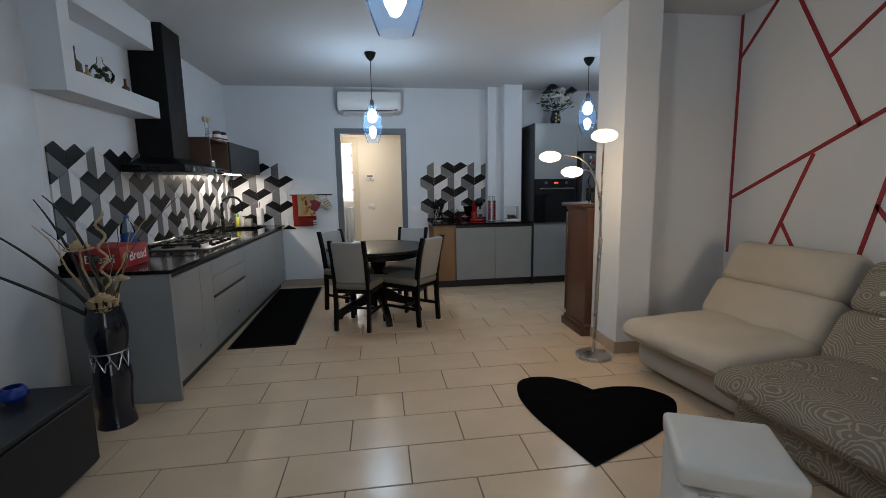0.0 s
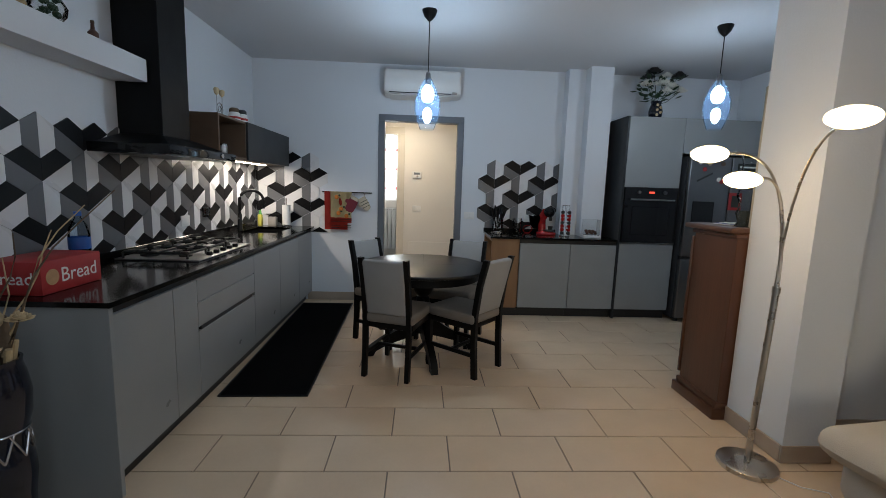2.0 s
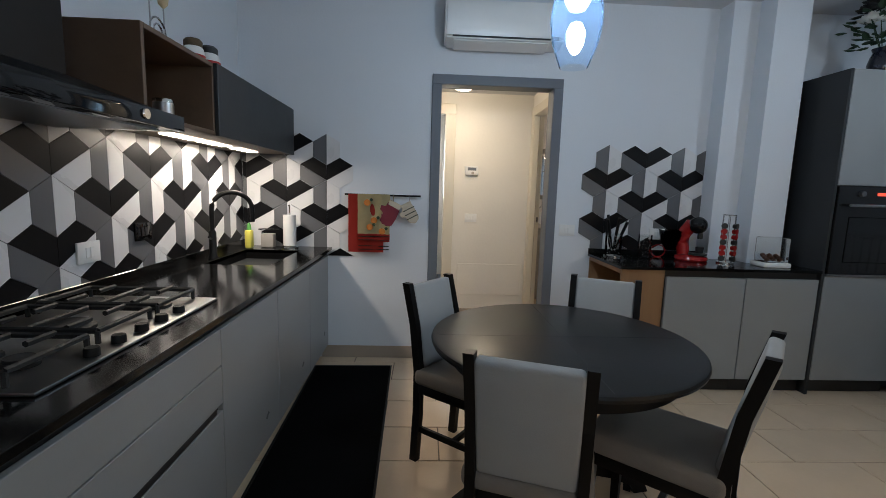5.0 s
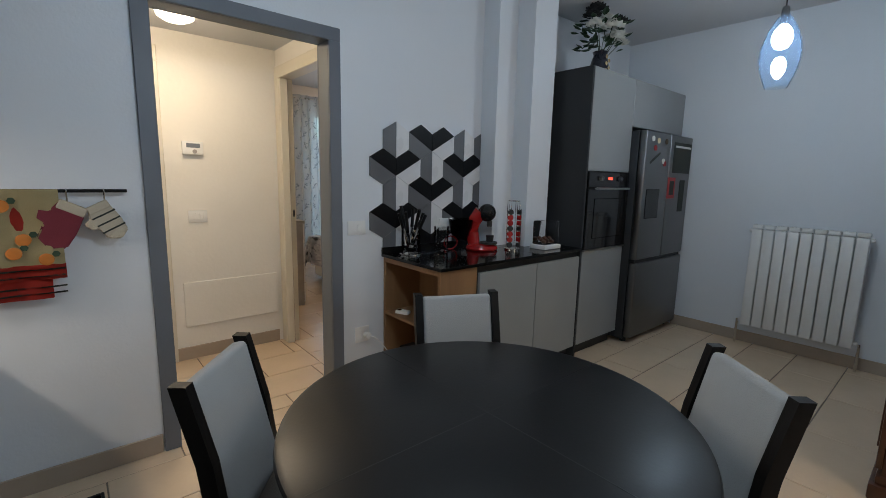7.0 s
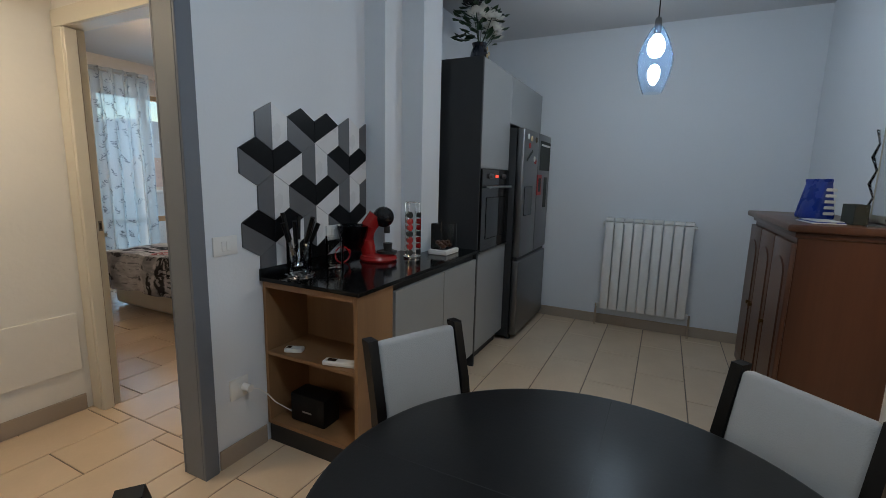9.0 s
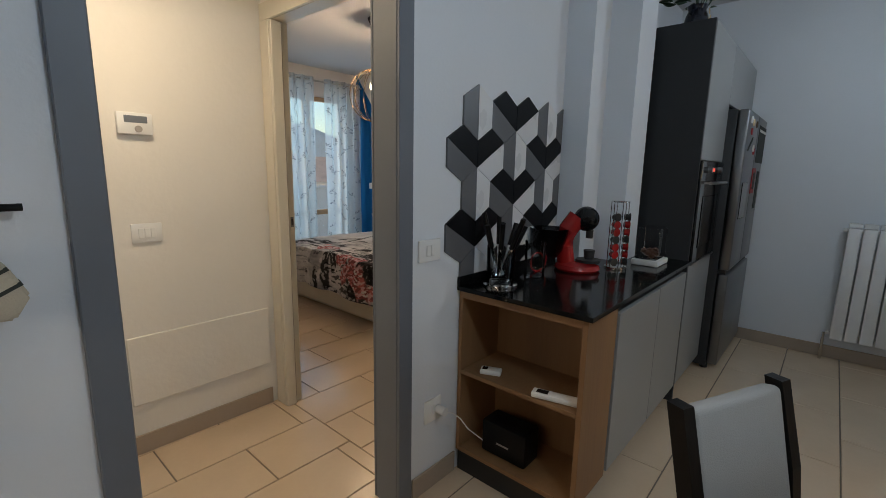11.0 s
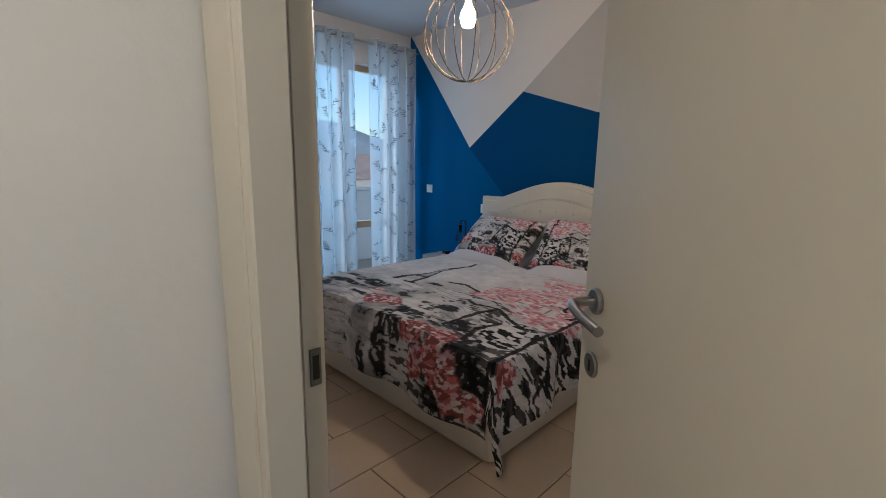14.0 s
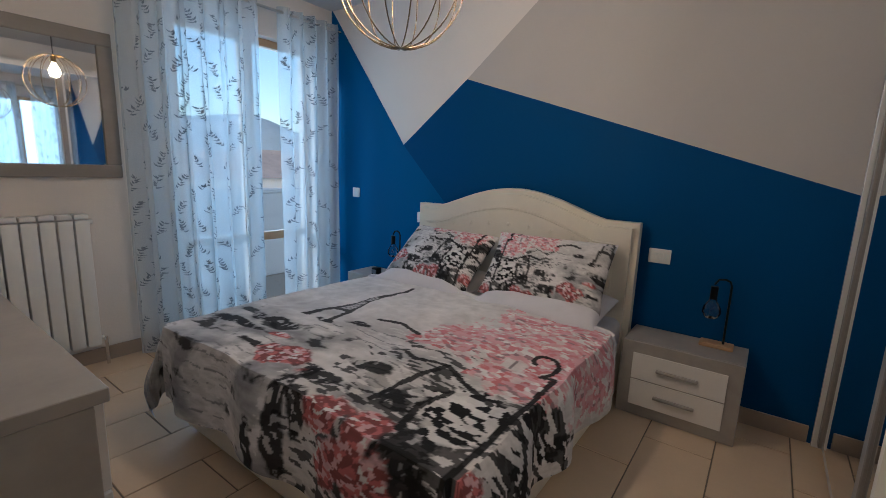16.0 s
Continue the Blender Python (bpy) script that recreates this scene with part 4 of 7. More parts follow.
# towel rail
rl = thing("towel_rail", "dark metal towel rail beside the doorway", "rail", -0.84, 6.15, 1.265)
part("bar", cyl(bm_new(), (-0.28, -0.035, 0), (0.28, -0.035, 0), 0.007, seg=10), M_BLKMET, rl)
for sx in (-0.25, 0.25):
    part("bracket", cyl(bm_new(), (sx, -0.035, 0), (sx, 0, 0), 0.006, seg=8), M_DSTEEL, rl)
for sx in (0.08, 0.20):
    part("hook", tube(bm_new(), [(sx, -0.036, 0.008), (sx, -0.046, 0), (sx, -0.044, -0.02), (sx, -0.036, -0.045), (sx, -0.05, -0.055), (sx, -0.062, -0.045)], 0.003, 6), M_CHROME, rl)
def cloth(bm, x0, x1, z0, z1, y, amp=0.006, waves=3, tilt=0.0):
    grid_sheet(bm, 18, 12, lambda u, v: (x0 + (x1 - x0) * u + tilt * (1 - v), y - 0.01 - amp * math.sin(waves * math.pi * u + 1.3 * v) - 0.004 * math.sin(9 * v), z0 + (z1 - z0) * v))
    bmesh.ops.solidify(bm, geom=bm.faces[:], thickness=0.004)
    return bm
tw = thing("tea_towel", "red striped tea towel with yellow fruit print, folded over the rail", "tea towel", -0.93, 6.105, 0.84)
part("red_layer", cloth(bm_new(), -0.16, 0.10, 0.0, 0.43, 0), M_TOWR, tw)
part("yellow_layer", cloth(bm_new(), -0.09, 0.145, 0.13, 0.432, -0.012), M_TOWY, tw, "yellow panel with fruit print")
part("red_hem", cloth(bm_new(), -0.088, 0.146, 0.08, 0.14, -0.016), M_TOWR, tw, "red hem with stripes")
for zz in (0.092, 0.118, 0.02, 0.045):
    part("stripe", cloth(bm_new(), -0.085, 0.143, zz, zz + 0.006, -0.022 if zz > 0.07 else -0.008), M_PRINT, tw, "dark stripe")
for fx, fz in ((-0.02, 0.37), (0.03, 0.24), (0.09, 0.16), (0.0, 0.19)):
    f = lathe(bm_new(), [(0, 0.002), (0.022, 0.001), (0.024, 0.0)], 12)
    part("fruit_print", f, M_ORANGE, tw, "orange fruit print").matrix_local = pose(fx, -0.034, fz, 90, 0, 0)
    f = lathe(bm_new(), [(0, 0.002), (0.012, 0.001), (0.013, 0.0)], 6)
    part("leaf_print", f, M_LEAF, tw, "green leaf print").matrix_local = pose(fx + 0.03, -0.034, fz + 0.02, 90, 0, 0)
def mitt(x, mat, rot, label, s=1.0):
    e = thing("oven_mitt", label, "oven mitt", x, 6.09, 1.21)
    bm = bm_new()
    prism(bm, [(-0.045, 0), (0.045, 0), (0.055, -0.10), (0.05, -0.17), (0.0, -0.20), (-0.05, -0.17), (-0.055, -0.11), (-0.085, -0.10), (-0.095, -0.06), (-0.06, -0.05)], 'y', -0.015, 0.015)
    bmesh.ops.bevel(bm, geom=bm.edges[:], offset=0.006, segments=2, affect='EDGES')
    turn = Matrix.Rotation(radians(rot), 4, 'Y') @ Matrix.Diagonal((s, 1, s, 1))
    bm.transform(turn)
    part("glove", bm, mat, e)
    if s < 1:
        for zz in (-0.06, -0.10, -0.14):
            bm = box(bm_new(), -0.054, 0.054, -0.0165, 0.0165, zz, zz + 0.008)
            bm.transform(turn)
            part("check_line", bm, M_PRINT, e, "dark check stripe")
    bm = box(bm_new(), -0.048, 0.048, -0.018, 0.018, -0.035, 0.004, 0.004, 1)
    bm.transform(turn)
    part("cuff", bm, M_TOWC, e, "natural cotton cuff")
mitt(-0.74, M_TOWN, 28, "plum-red quilted oven mitt on a hook")
mitt(-0.67, M_TOWC, -28, "natural cotton checked pot holder on a hook", 0.82)

# air conditioner
ac = thing("air_conditioner", "white wall-mounted split air conditioner above the doorway", "air conditioner", -0.01, 6.15, 2.315)
bm = bm_new()
prism(bm, [(0, 0.02), (-0.08, 0.0), (-0.20, 0.035), (-0.225, 0.10), (-0.225, 0.22), (-0.20, 0.28), (0, 0.285)], 'x', -0.41, 0.41)
bmesh.ops.bevel(bm, geom=bm.edges[:], offset=0.012, segments=2, affect='EDGES')
part("casing", bm, M_WPLAS, ac)
part("louvre", box(bm_new(), -0.35, 0.30, -0.205, -0.085, -0.004, 0.004, 0.002, 1, Matrix.Rotation(radians(-15), 4, 'X')), M_WPLAS, ac, "closed white air louvre")
part("louvre_gap", box(bm_new(), -0.36, 0.31, -0.213, -0.207, 0.034, 0.044), M_CABEDGE, ac, "dark slot")
part("display", box(bm_new(), 0.32, 0.37, -0.215, -0.20, 0.035, 0.06, 0.003, 1), M_CONC, ac)

# ---- kitchen: run on the north wall ----
RF = 5.575
e = thing("open_shelf_unit", "open oak end shelf unit with two shelves under the worktop", "shelf", 0.91, 5.87, 0)
# the shelves open to the side of the doorway, so the unit turns its front to -x
for nm, bx_ in (("rear_panel", (0.13, 0.15, -0.275, 0.275, 0.10, 0.845)), ("front_post", (-0.15, 0.13, -0.295, -0.275, 0.10, 0.845)), ("wall_panel", (-0.15, 0.13, 0.257, 0.275, 0.10, 0.845)), ("top_panel", (-0.15, 0.13, -0.275, 0.257, 0.814, 0.845)),
                ("bottom_panel", (-0.15, 0.13, -0.275, 0.257, 0.10, 0.12)), ("shelf", (-0.148, 0.13, -0.275, 0.257, 0.47, 0.488))):
    part(nm, box(bm_new(), *bx_, 0.001, 1), M_OAK, e)
part("plinth", box(bm_new(), -0.14, 0.15, -0.24, 0.27, 0, 0.10), M_BLACK, e, "black plinth")
for a, b in ((1.062, 1.60), (1.602, 2.10)):
    e = thing("base_cabinet", "handleless grey kitchen base cabinet beside the oak shelf", "cabinet", (a + b) / 2, 5.86, 0, group="north base cabinets")
    h = (b - a) / 2
    dep = 0.28 if a < 1.5 else -0.03
    part("body", box(bm_new(), -h + 0.001, h - 0.001, -0.265, dep, 0.10, 0.80), M_CABEDGE, e)
    part("plinth", box(bm_new(), -h, h, -0.225, -0.185, 0, 0.10), M_BLACK, e, "black plinth")
    part("door", box(bm_new(), -h + 0.002, h - 0.002, -0.287, -0.267, 0.105, 0.80, 0.002, 1), M_CAB, e)
    part("top_groove", box(bm_new(), -h, h, -0.262, -0.24, 0.80, 0.844), M_BLACK, e)
wn = thing("worktop", "glossy black quartz worktop with low upstand", "worktop", 1.3, 5.85, 0.834)
for x0, x1, y1 in ((0.745, 1.60, 6.148), (1.60, 1.79, 5.998), (1.79, 2.10, 5.843)):
    part("slab", box(bm_new(), x0 - 1.3, x1 - 1.3, 5.555 - 5.85, y1 - 5.85, 0.012, 0.031, 0.0015, 1), M_TOP, wn)
part("upstand", box(bm_new(), 0.745 - 1.3, 0.30, 6.134 - 5.85, 6.148 - 5.85, 0.031, 0.071, 0.0015, 1), M_TOP, wn, "low black upstand")

# oven tower and fridge housing
TX0, TX1, TXE = 2.110, 2.72, 3.655
tu = thing("oven_tower", "tall grey oven housing unit with dark side panel", "cabinet", (TX0 + TX1) / 2, 5.865, 0)
h = (TX1 - TX0) / 2
part("side_panel", box(bm_new(), -h, -h + 0.02, -0.29, 0.28, 0.0, 2.15, 0.001, 1), M_CABEDGE, tu)
part("body", box(bm_new(), -h + 0.021, h, -0.27, 0.28, 0.10, 2.15), M_CABEDGE, tu)
part("plinth", box(bm_new(), -h + 0.02, h, -0.23, -0.19, 0.0, 0.10), M_BLACK, tu)
part("lower_door", box(bm_new(), -h + 0.022, h - 0.002, -0.292, -0.272, 0.105, 0.828, 0.002, 1), M_CAB, tu)
part("upper_door", box(bm_new(), -h + 0.022, h - 0.002, -0.292, -0.272, 1.428, 2.148, 0.002, 1), M_CAB, tu)
ov = thing("built_in_oven", "black glass built-in oven with steel bar handle", "oven", (TX0 + TX1) / 2 + 0.01, 5.582, 0.845)
part("front", box(bm_new(), -h + 0.015, h - 0.012, -0.02, 0.005, 0.0, 0.578, 0.003, 1), M_BLKGL, ov)
part("window", box(bm_new(), -0.20, 0.20, -0.0225, -0.0195, 0.08, 0.38, 0.004, 1), M_BLKGL, ov, "dark glass window")
part("trim", box(bm_new(), -h + 0.015, h - 0.012, -0.022, 0.0, -0.012, -0.001), M_STEEL, ov, "steel trim")
hnd = part("handle", cyl(bm_new(), (-0.235, -0.055, 0.455), (0.235, -0.055, 0.455), 0.009, seg=12), M_STEEL, ov, "steel bar handle")
for sx in (-0.2, 0.2):
    part("handle_post", cyl(bm_new(), (sx, -0.055, 0.455), (sx, -0.018, 0.455), 0.006, seg=8), M_STEEL, hnd)
for sx in (-0.14, 0.14):
    part("knob", cyl(bm_new(), (sx, -0.042, 0.53), (sx, -0.018, 0.53), 0.017, 0.019, 18), M_DSTEEL, ov, "metal knob")
part("display", box(bm_new(), -0.03, 0.03, -0.0225, -0.0195, 0.52, 0.54), glow("oven_display", (1.0, 0.08, 0.04), 1.2), ov, "red lit clock display")
tb2 = thing("bridge_cabinet", "grey bridging cabinet above the fridge", "cabinet", (TX1 + TXE) / 2, 5.865, 1.79)
h2 = (TXE - TX1) / 2
part("body", box(bm_new(), -h2 + 0.001, h2 - 0.001, -0.27, 0.28, 0.0, 0.36), M_CABEDGE, tb2)
part("door", box(bm_new(), -h2 + 0.002, h2 - 0.002, -0.292, -0.272, 0.0, 0.358, 0.002, 1), M_CAB, tb2)
fr = thing("fridge_freezer", "dark stainless french-door fridge with magnets and water dispenser", "fridge", 3.19, 5.825, 0, 0)
part("body", box(bm_new(), -0.44, 0.44, -0.30, 0.32, 0.03, 1.76, 0.006, 2), M_CABEDGE, fr, "dark grey fridge body")
part("left_door", box(bm_new(), -0.44, -0.004, -0.365, -0.305, 0.72, 1.76, 0.012, 3), M_DSTEEL, fr)
part("right_door", box(bm_new(), 0.004, 0.44, -0.365, -0.305, 0.72, 1.76, 0.012, 3), M_DSTEEL, fr)
part("freezer_drawer", box(bm_new(), -0.44, 0.44, -0.365, -0.305, 0.05, 0.69, 0.012, 3), M_DSTEEL, fr)
part("grip_gap", box(bm_new(), -0.43, 0.43, -0.345, -0.30, 0.69, 0.72), M_BLACK, fr)
part("dispenser", box(bm_new(), -0.38, -0.15, -0.369, -0.364, 1.06, 1.30, 0.004, 1), M_BLKGL, fr, "black water dispenser recess")
part("vent_sheet", box(bm_new(), 0.06, 0.42, -0.369, -0.364, 1.44, 1.70, 0.002, 1), M_PRINT, fr, "dark printed sheet")
part("sheet_title", box(bm_new(), 0.08, 0.40, -0.371, -0.368, 1.655, 1.672), M_WHITEI, fr)
part("red_card", box(bm_new(), 0.0, 0.14, -0.370, -0.364, 1.22, 1.40, 0.002, 1), M_REDC, fr, "red photo card")
part("card_picture", box(bm_new(), 0.03, 0.11, -0.372, -0.369, 1.25, 1.37), M_PRINT, fr)
part("dark_magnet", box(bm_new(), 0.24, 0.34, -0.370, -0.364, 1.10, 1.38, 0.002, 1), M_PRINT, fr)
for mx, mz, mm in ((-0.34, 1.70, M_WPLAS), (-0.24, 1.69, M_PETAL), (-0.10, 1.69, M_TWIG), (-0.29, 1.63, M_REDC), (-0.13, 1.53, M_ROSEW), (-0.10, 1.51, M_REDC)):
    part("magnet", cyl(bm_new(), (mx, -0.372, mz), (mx, -0.364, mz), 0.022, seg=14), mm, fr, "small round magnet")
bm = box(bm_new(), -0.09, 0.09, -0.003, 0.003, -0.008, 0.008)
part("lettering_magnet", bm, M_PRINT, fr, "dark strip of small letters").matrix_local = pose(-0.28, -0.367, 1.55, 0, -28, 0)
for sx in (-0.38, 0.38):
    part("foot", cyl(bm_new(), (sx, -0.28, 0), (sx, -0.28, 0.03), 0.025, seg=12), M_BLACK, fr)

# flowers on the tall unit
fv = thing("flower_vase", "dark vase with gold leaves, white and black silk roses", "flower arrangement", 2.48, 5.76, 2.151)
part("vase", lathe(bm_new(), [(0, 0), (0.045, 0), (0.065, 0.03), (0.072, 0.08), (0.06, 0.13), (0.048, 0.16), (0.058, 0.185), (0.05, 0.185), (0.04, 0.16), (0, 0.15)], 28), M_VASE, fv)
for k in range(5):
    part("gold_leaf", lathe(bm_new(), [(0, 0.003), (0.014, 0.002), (0.016, 0.0)], 8), M_STRAW, fv).matrix_local = pose(0.03 * (k % 2 * 2 - 1) * 0.6, -0.069, 0.04 + 0.025 * k, 90, 30, 0)
rng = random.Random(5)
def rose(bm, c, r):
    for layer in range(4):
        n = 5 + layer
        for k in range(n):
            a = 2 * math.pi * k / n + layer * 0.6
            rr = r * (0.2 + 0.24 * layer)
            p = Vector(c) + Vector((rr * math.cos(a), rr * math.sin(a), r * (0.35 - 0.16 * layer)))
            t = bmesh.new()
            bmesh.ops.create_icosphere(t, subdivisions=1, radius=r * 0.36)
            t.transform(Matrix.Translation(p) @ Matrix.Rotation(a, 4, 'Z') @ Matrix.Rotation(radians(15 + 18 * layer), 4, 'Y') @ Matrix.Diagonal((0.25, 1, 1.1, 1)))
            join(bm, t)
    return bm
def leaf_mesh(bm, c, d, ln, w):
    d = Vector(d).normalized()
    s = d.cross(Vector((0, 0, 1))).normalized()
    up = s.cross(d)
    c = Vector(c)
    pts = [c, c + d * ln * 0.3 + s * w * 0.8 - up * 0.004, c + d * ln * 0.65 + s * w - up * 0.006, c + d * ln, c + d * ln * 0.65 - s * w - up * 0.006, c + d * ln * 0.3 - s * w * 0.8 - up * 0.004]
    mid = [c + d * ln * 0.3 + up * 0.006, c + d * ln * 0.65 + up * 0.006]
    v = [bm.verts.new(p) for p in pts + mid]
    for f in ((0, 1, 6), (1, 2, 7, 6), (2, 3, 7), (3, 4, 7), (4, 5, 6, 7), (5, 0, 6)):
        bm.faces.new([v[i] for i in f])
for k, (dx, dy, dz, rr, mt) in enumerate(((0.0, -0.09, 0.36, 0.075, M_ROSEW), (0.13, -0.05, 0.33, 0.068, M_ROSEW), (-0.13, -0.02, 0.36, 0.06, M_ROSEW), (0.21, -0.02, 0.45, 0.068, M_ROSEK), (-0.04, 0.03, 0.50, 0.072, M_ROSEK), (0.24, -0.03, 0.30, 0.055, M_ROSEW), (-0.10, 0.03, 0.44, 0.06, M_ROSEK), (0.10, 0.02, 0.46, 0.055, M_ROSEW), (0.05, -0.10, 0.28, 0.05, M_ROSEW))):
    part("stem", tube(bm_new(), [(0, 0, 0.15), (dx * 0.4, dy * 0.4, dz * 0.6), (dx, dy, dz)], 0.003, 5), M_LEAF, fv)
    part("rose", rose(bm_new(), (dx, dy, dz), rr), mt, fv, "silk rose")
for k in range(78):
    a, el = rng.uniform(0, 6.28), rng.uniform(-0.3, 0.8)
    r0 = rng.uniform(0.06, 0.22)
    c = (r0 * math.cos(a), r0 * math.sin(a) * 0.7, 0.19 + rng.uniform(0, 0.22))
    bm = bm_new()
    leaf_mesh(bm, c, (math.cos(a), math.sin(a), el), rng.uniform(0.06, 0.09), rng.uniform(0.018, 0.026))
    part("leaf", bm, M_LEAF, fv)

# ---- things on the north worktop ----
TZ = 0.866
kb = thing("knife_block", "round chrome knife stand with black-handled knives and scissors", "knife block", 0.89, 6.03, TZ)
part("base", lathe(bm_new(), [(0, 0), (0.075, 0), (0.075, 0.008), (0.03, 0.014), (0, 0.014)], 28), M_CHROME, kb)
part("holder", lathe(bm_new(), [(0.045, 0.014), (0.06, 0.014), (0.06, 0.17), (0.055, 0.17), (0.05, 0.03), (0.045, 0.02)], 20), M_CLEAR, kb, "clear holder")
for k in range(7):
    a = k * 0.9
    p = Vector((0.03 * math.cos(a), 0.03 * math.sin(a), 0.10))
    d = Vector((0.35 * math.cos(a), 0.35 * math.sin(a) - 0.1, 1)).normalized()
    part("blade", tube(bm_new(), [p - d * 0.06, p + d * 0.07], 0.009, 4), M_CHROME, kb, "steel blade")
    part("handle", tube(bm_new(), [p + d * 0.07, p + d * (0.17 + 0.02 * (k % 3))], 0.011, 8), M_BLKMET, kb, "black knife handle")
gl = thing("glass_jug", "tall clear drinking glass", "glass", 1.11, 5.99, TZ)
part("wall", lathe(bm_new(), [(0, 0.0), (0.045, 0.0), (0.048, 0.17), (0.046, 0.17), (0.043, 0.01), (0, 0.01)], 28), M_CLEAR, gl)
cm = thing("coffee_machine", "red and black capsule coffee machine", "coffee machine", 1.43, 5.93, TZ, rz=35)
part("base", lathe(bm_new(), [(0, 0), (0.105, 0), (0.112, 0.010), (0.105, 0.030), (0.06, 0.042), (0, 0.042)], 28), M_REDP, cm, "glossy red base")
part("drip_tray", lathe(bm_new(), [(0, 0.042), (0.06, 0.042), (0.06, 0.055), (0, 0.055)], 24, (-0.01, -0.05, 0)), M_BLACK, cm)
part("column", tube(bm_new(), [(0, 0.055, 0.03), (0, 0.07, 0.12), (0, 0.055, 0.20), (0, 0.01, 0.262)], 0.042, 14, 0.05), M_REDP, cm, "curved red column")
bm = bm_new()
ball(bm, (0, -0.03, 0.255), 0.062, 3)
part("head", bm, M_BLKGL, cm, "round black brewing head")
part("spout", cyl(bm_new(), (0, -0.05, 0.16), (0, -0.05, 0.20), 0.018, seg=14), M_BLACK, cm)
part("cup", cyl(bm_new(), (0, -0.055, 0.056), (0, -0.055, 0.10), 0.024, 0.028, 16), M_BLACK, cm)
bm = bm_new()
lathe(bm, [(0.0, 0.05), (0.04, 0.055), (0.075, 0.10), (0.098, 0.205), (0.094, 0.205), (0.07, 0.105), (0.036, 0.065), (0, 0.06)], 28, (0, 0.145, 0))
part("water_tank", bm, thin_glass("smoked_plastic", (0.25, 0.25, 0.27)), cm, "smoked plastic water tank")
cord = thing("power_cord", "dark red power cord looped on the worktop", "cable", 1.25, 6.04, TZ)
part("cable", tube(bm_new(), [(0.05 * math.cos(k * 0.5) - 0.001 * k, 0.02 * math.sin(k * 0.3), 0.045 + 0.045 * math.sin(k * 0.5)) for k in range(15)], 0.004, 6), M_REDP, cord)
wall_plate(1.27, 6.14, 1.03, '-y', 0.12, 0.085, 2, name="wall_socket", label="white wall socket on the tiles above the worktop")
cp = thing("capsule_tower", "chrome wire tower of pink coffee capsules", "capsule holder", 1.60, 5.80, TZ)
part("base", lathe(bm_new(), [(0, 0), (0.055, 0), (0.055, 0.01), (0, 0.012)], 24), M_CHROME, cp)
for k in range(6):
    a = 2 * math.pi * k / 6
    part("wire", cyl(bm_new(), (0.042 * math.cos(a), 0.042 * math.sin(a), 0.01), (0.042 * math.cos(a), 0.042 * math.sin(a), 0.34), 0.0022, seg=6), M_CHROME, cp)
part("ring", tube(bm_new(), [(0.042 * math.cos(k * math.pi / 10), 0.042 * math.sin(k * math.pi / 10), 0.34) for k in range(21)], 0.0025, 6), M_CHROME, cp)
for k in range(7):
    for s in (-1, 1):
        part("capsule", lathe(bm_new(), [(0, 0), (0.014, 0), (0.019, 0.026), (0.021, 0.028), (0, 0.03)], 14), M_REDP if k % 3 else M_BLACK, cp).matrix_local = pose(0.02 * s, -0.018 * s, 0.035 + 0.038 * k, 90, 0, 30 * s)
pb = thing("capsule_box", "clear plastic box of brown coffee pods on a white tray", "box", 1.86, 5.71, TZ)
part("tray", box(bm_new(), -0.095, 0.095, -0.068, 0.068, 0, 0.03, 0.006, 2), M_WPLAS, pb, "white tray")
part("cover", box(bm_new(), -0.082, 0.082, -0.057, 0.057, 0.031, 0.20, 0.010, 3), M_CLEAR, pb, "clear plastic cover")
bm = bm_new()
for k in range(9):
    ball(bm, (-0.045 + 0.03 * (k % 4), -0.02 + 0.02 * (k // 4), 0.05 + 0.012 * (k % 3)), 0.019, 1, (1, 1, 0.9))
part("pods", bm, M_COFFEE, pb)
wall_plate(0.567, 6.15, 1.04, '-y', 0.12, 0.085, 2)
wall_plate(0.60, 6.15, 0.36, '-y', 0.10, 0.10, 1, name="wall_socket", label="white wall socket with a plug near the floor")
pc = thing("plug_cable", "white plug with a cable running to the shelf", "cable", 0.62, 6.135, 0.36)
part("plug", cyl(bm_new(), (0, 0, 0), (0, -0.045, 0), 0.018, seg=14), M_WPLAS, pc)
part("cable", tube(bm_new(), [(0, -0.04, 0), (0.03, -0.06, -0.01), (0.07, -0.07, -0.05), (0.11, -0.08, -0.11), (0.20, -0.1, -0.20)], 0.003, 6), M_WPLAS, pc)
# things on the oak shelf
for nm, x, y, z, sx, sy, rz in (("remote_control", 0.805, 5.70, 0.489, 0.024, 0.09, 14), ("remote_control", 0.82, 6.01, 0.489, 0.024, 0.045, 25)):
    e = thing(nm, "white air-conditioner remote control lying on the oak shelf", "remote control", x, y, z, rz)
    part("case", box(bm_new(), -sx, sx, -sy, sy, 0, 0.022, 0.006, 2), M_WPLAS, e)
    part("screen", box(bm_new(), -sx * 0.6, sx * 0.6, sy * 0.3, sy * 0.8, 0.0221, 0.0226), M_BLKGL, e)
rt = thing("router", "black plastic router box on the bottom shelf", "router", 0.87, 5.93, 0.121)
part("case", box(bm_new(), -0.06, 0.06, -0.11, 0.11, 0, 0.15, 0.012, 2), M_BLKMET, rt)
part("front_label", box(bm_new(), -0.0615, -0.0605, -0.03, 0.03, 0.06, 0.068), M_CONC, rt)


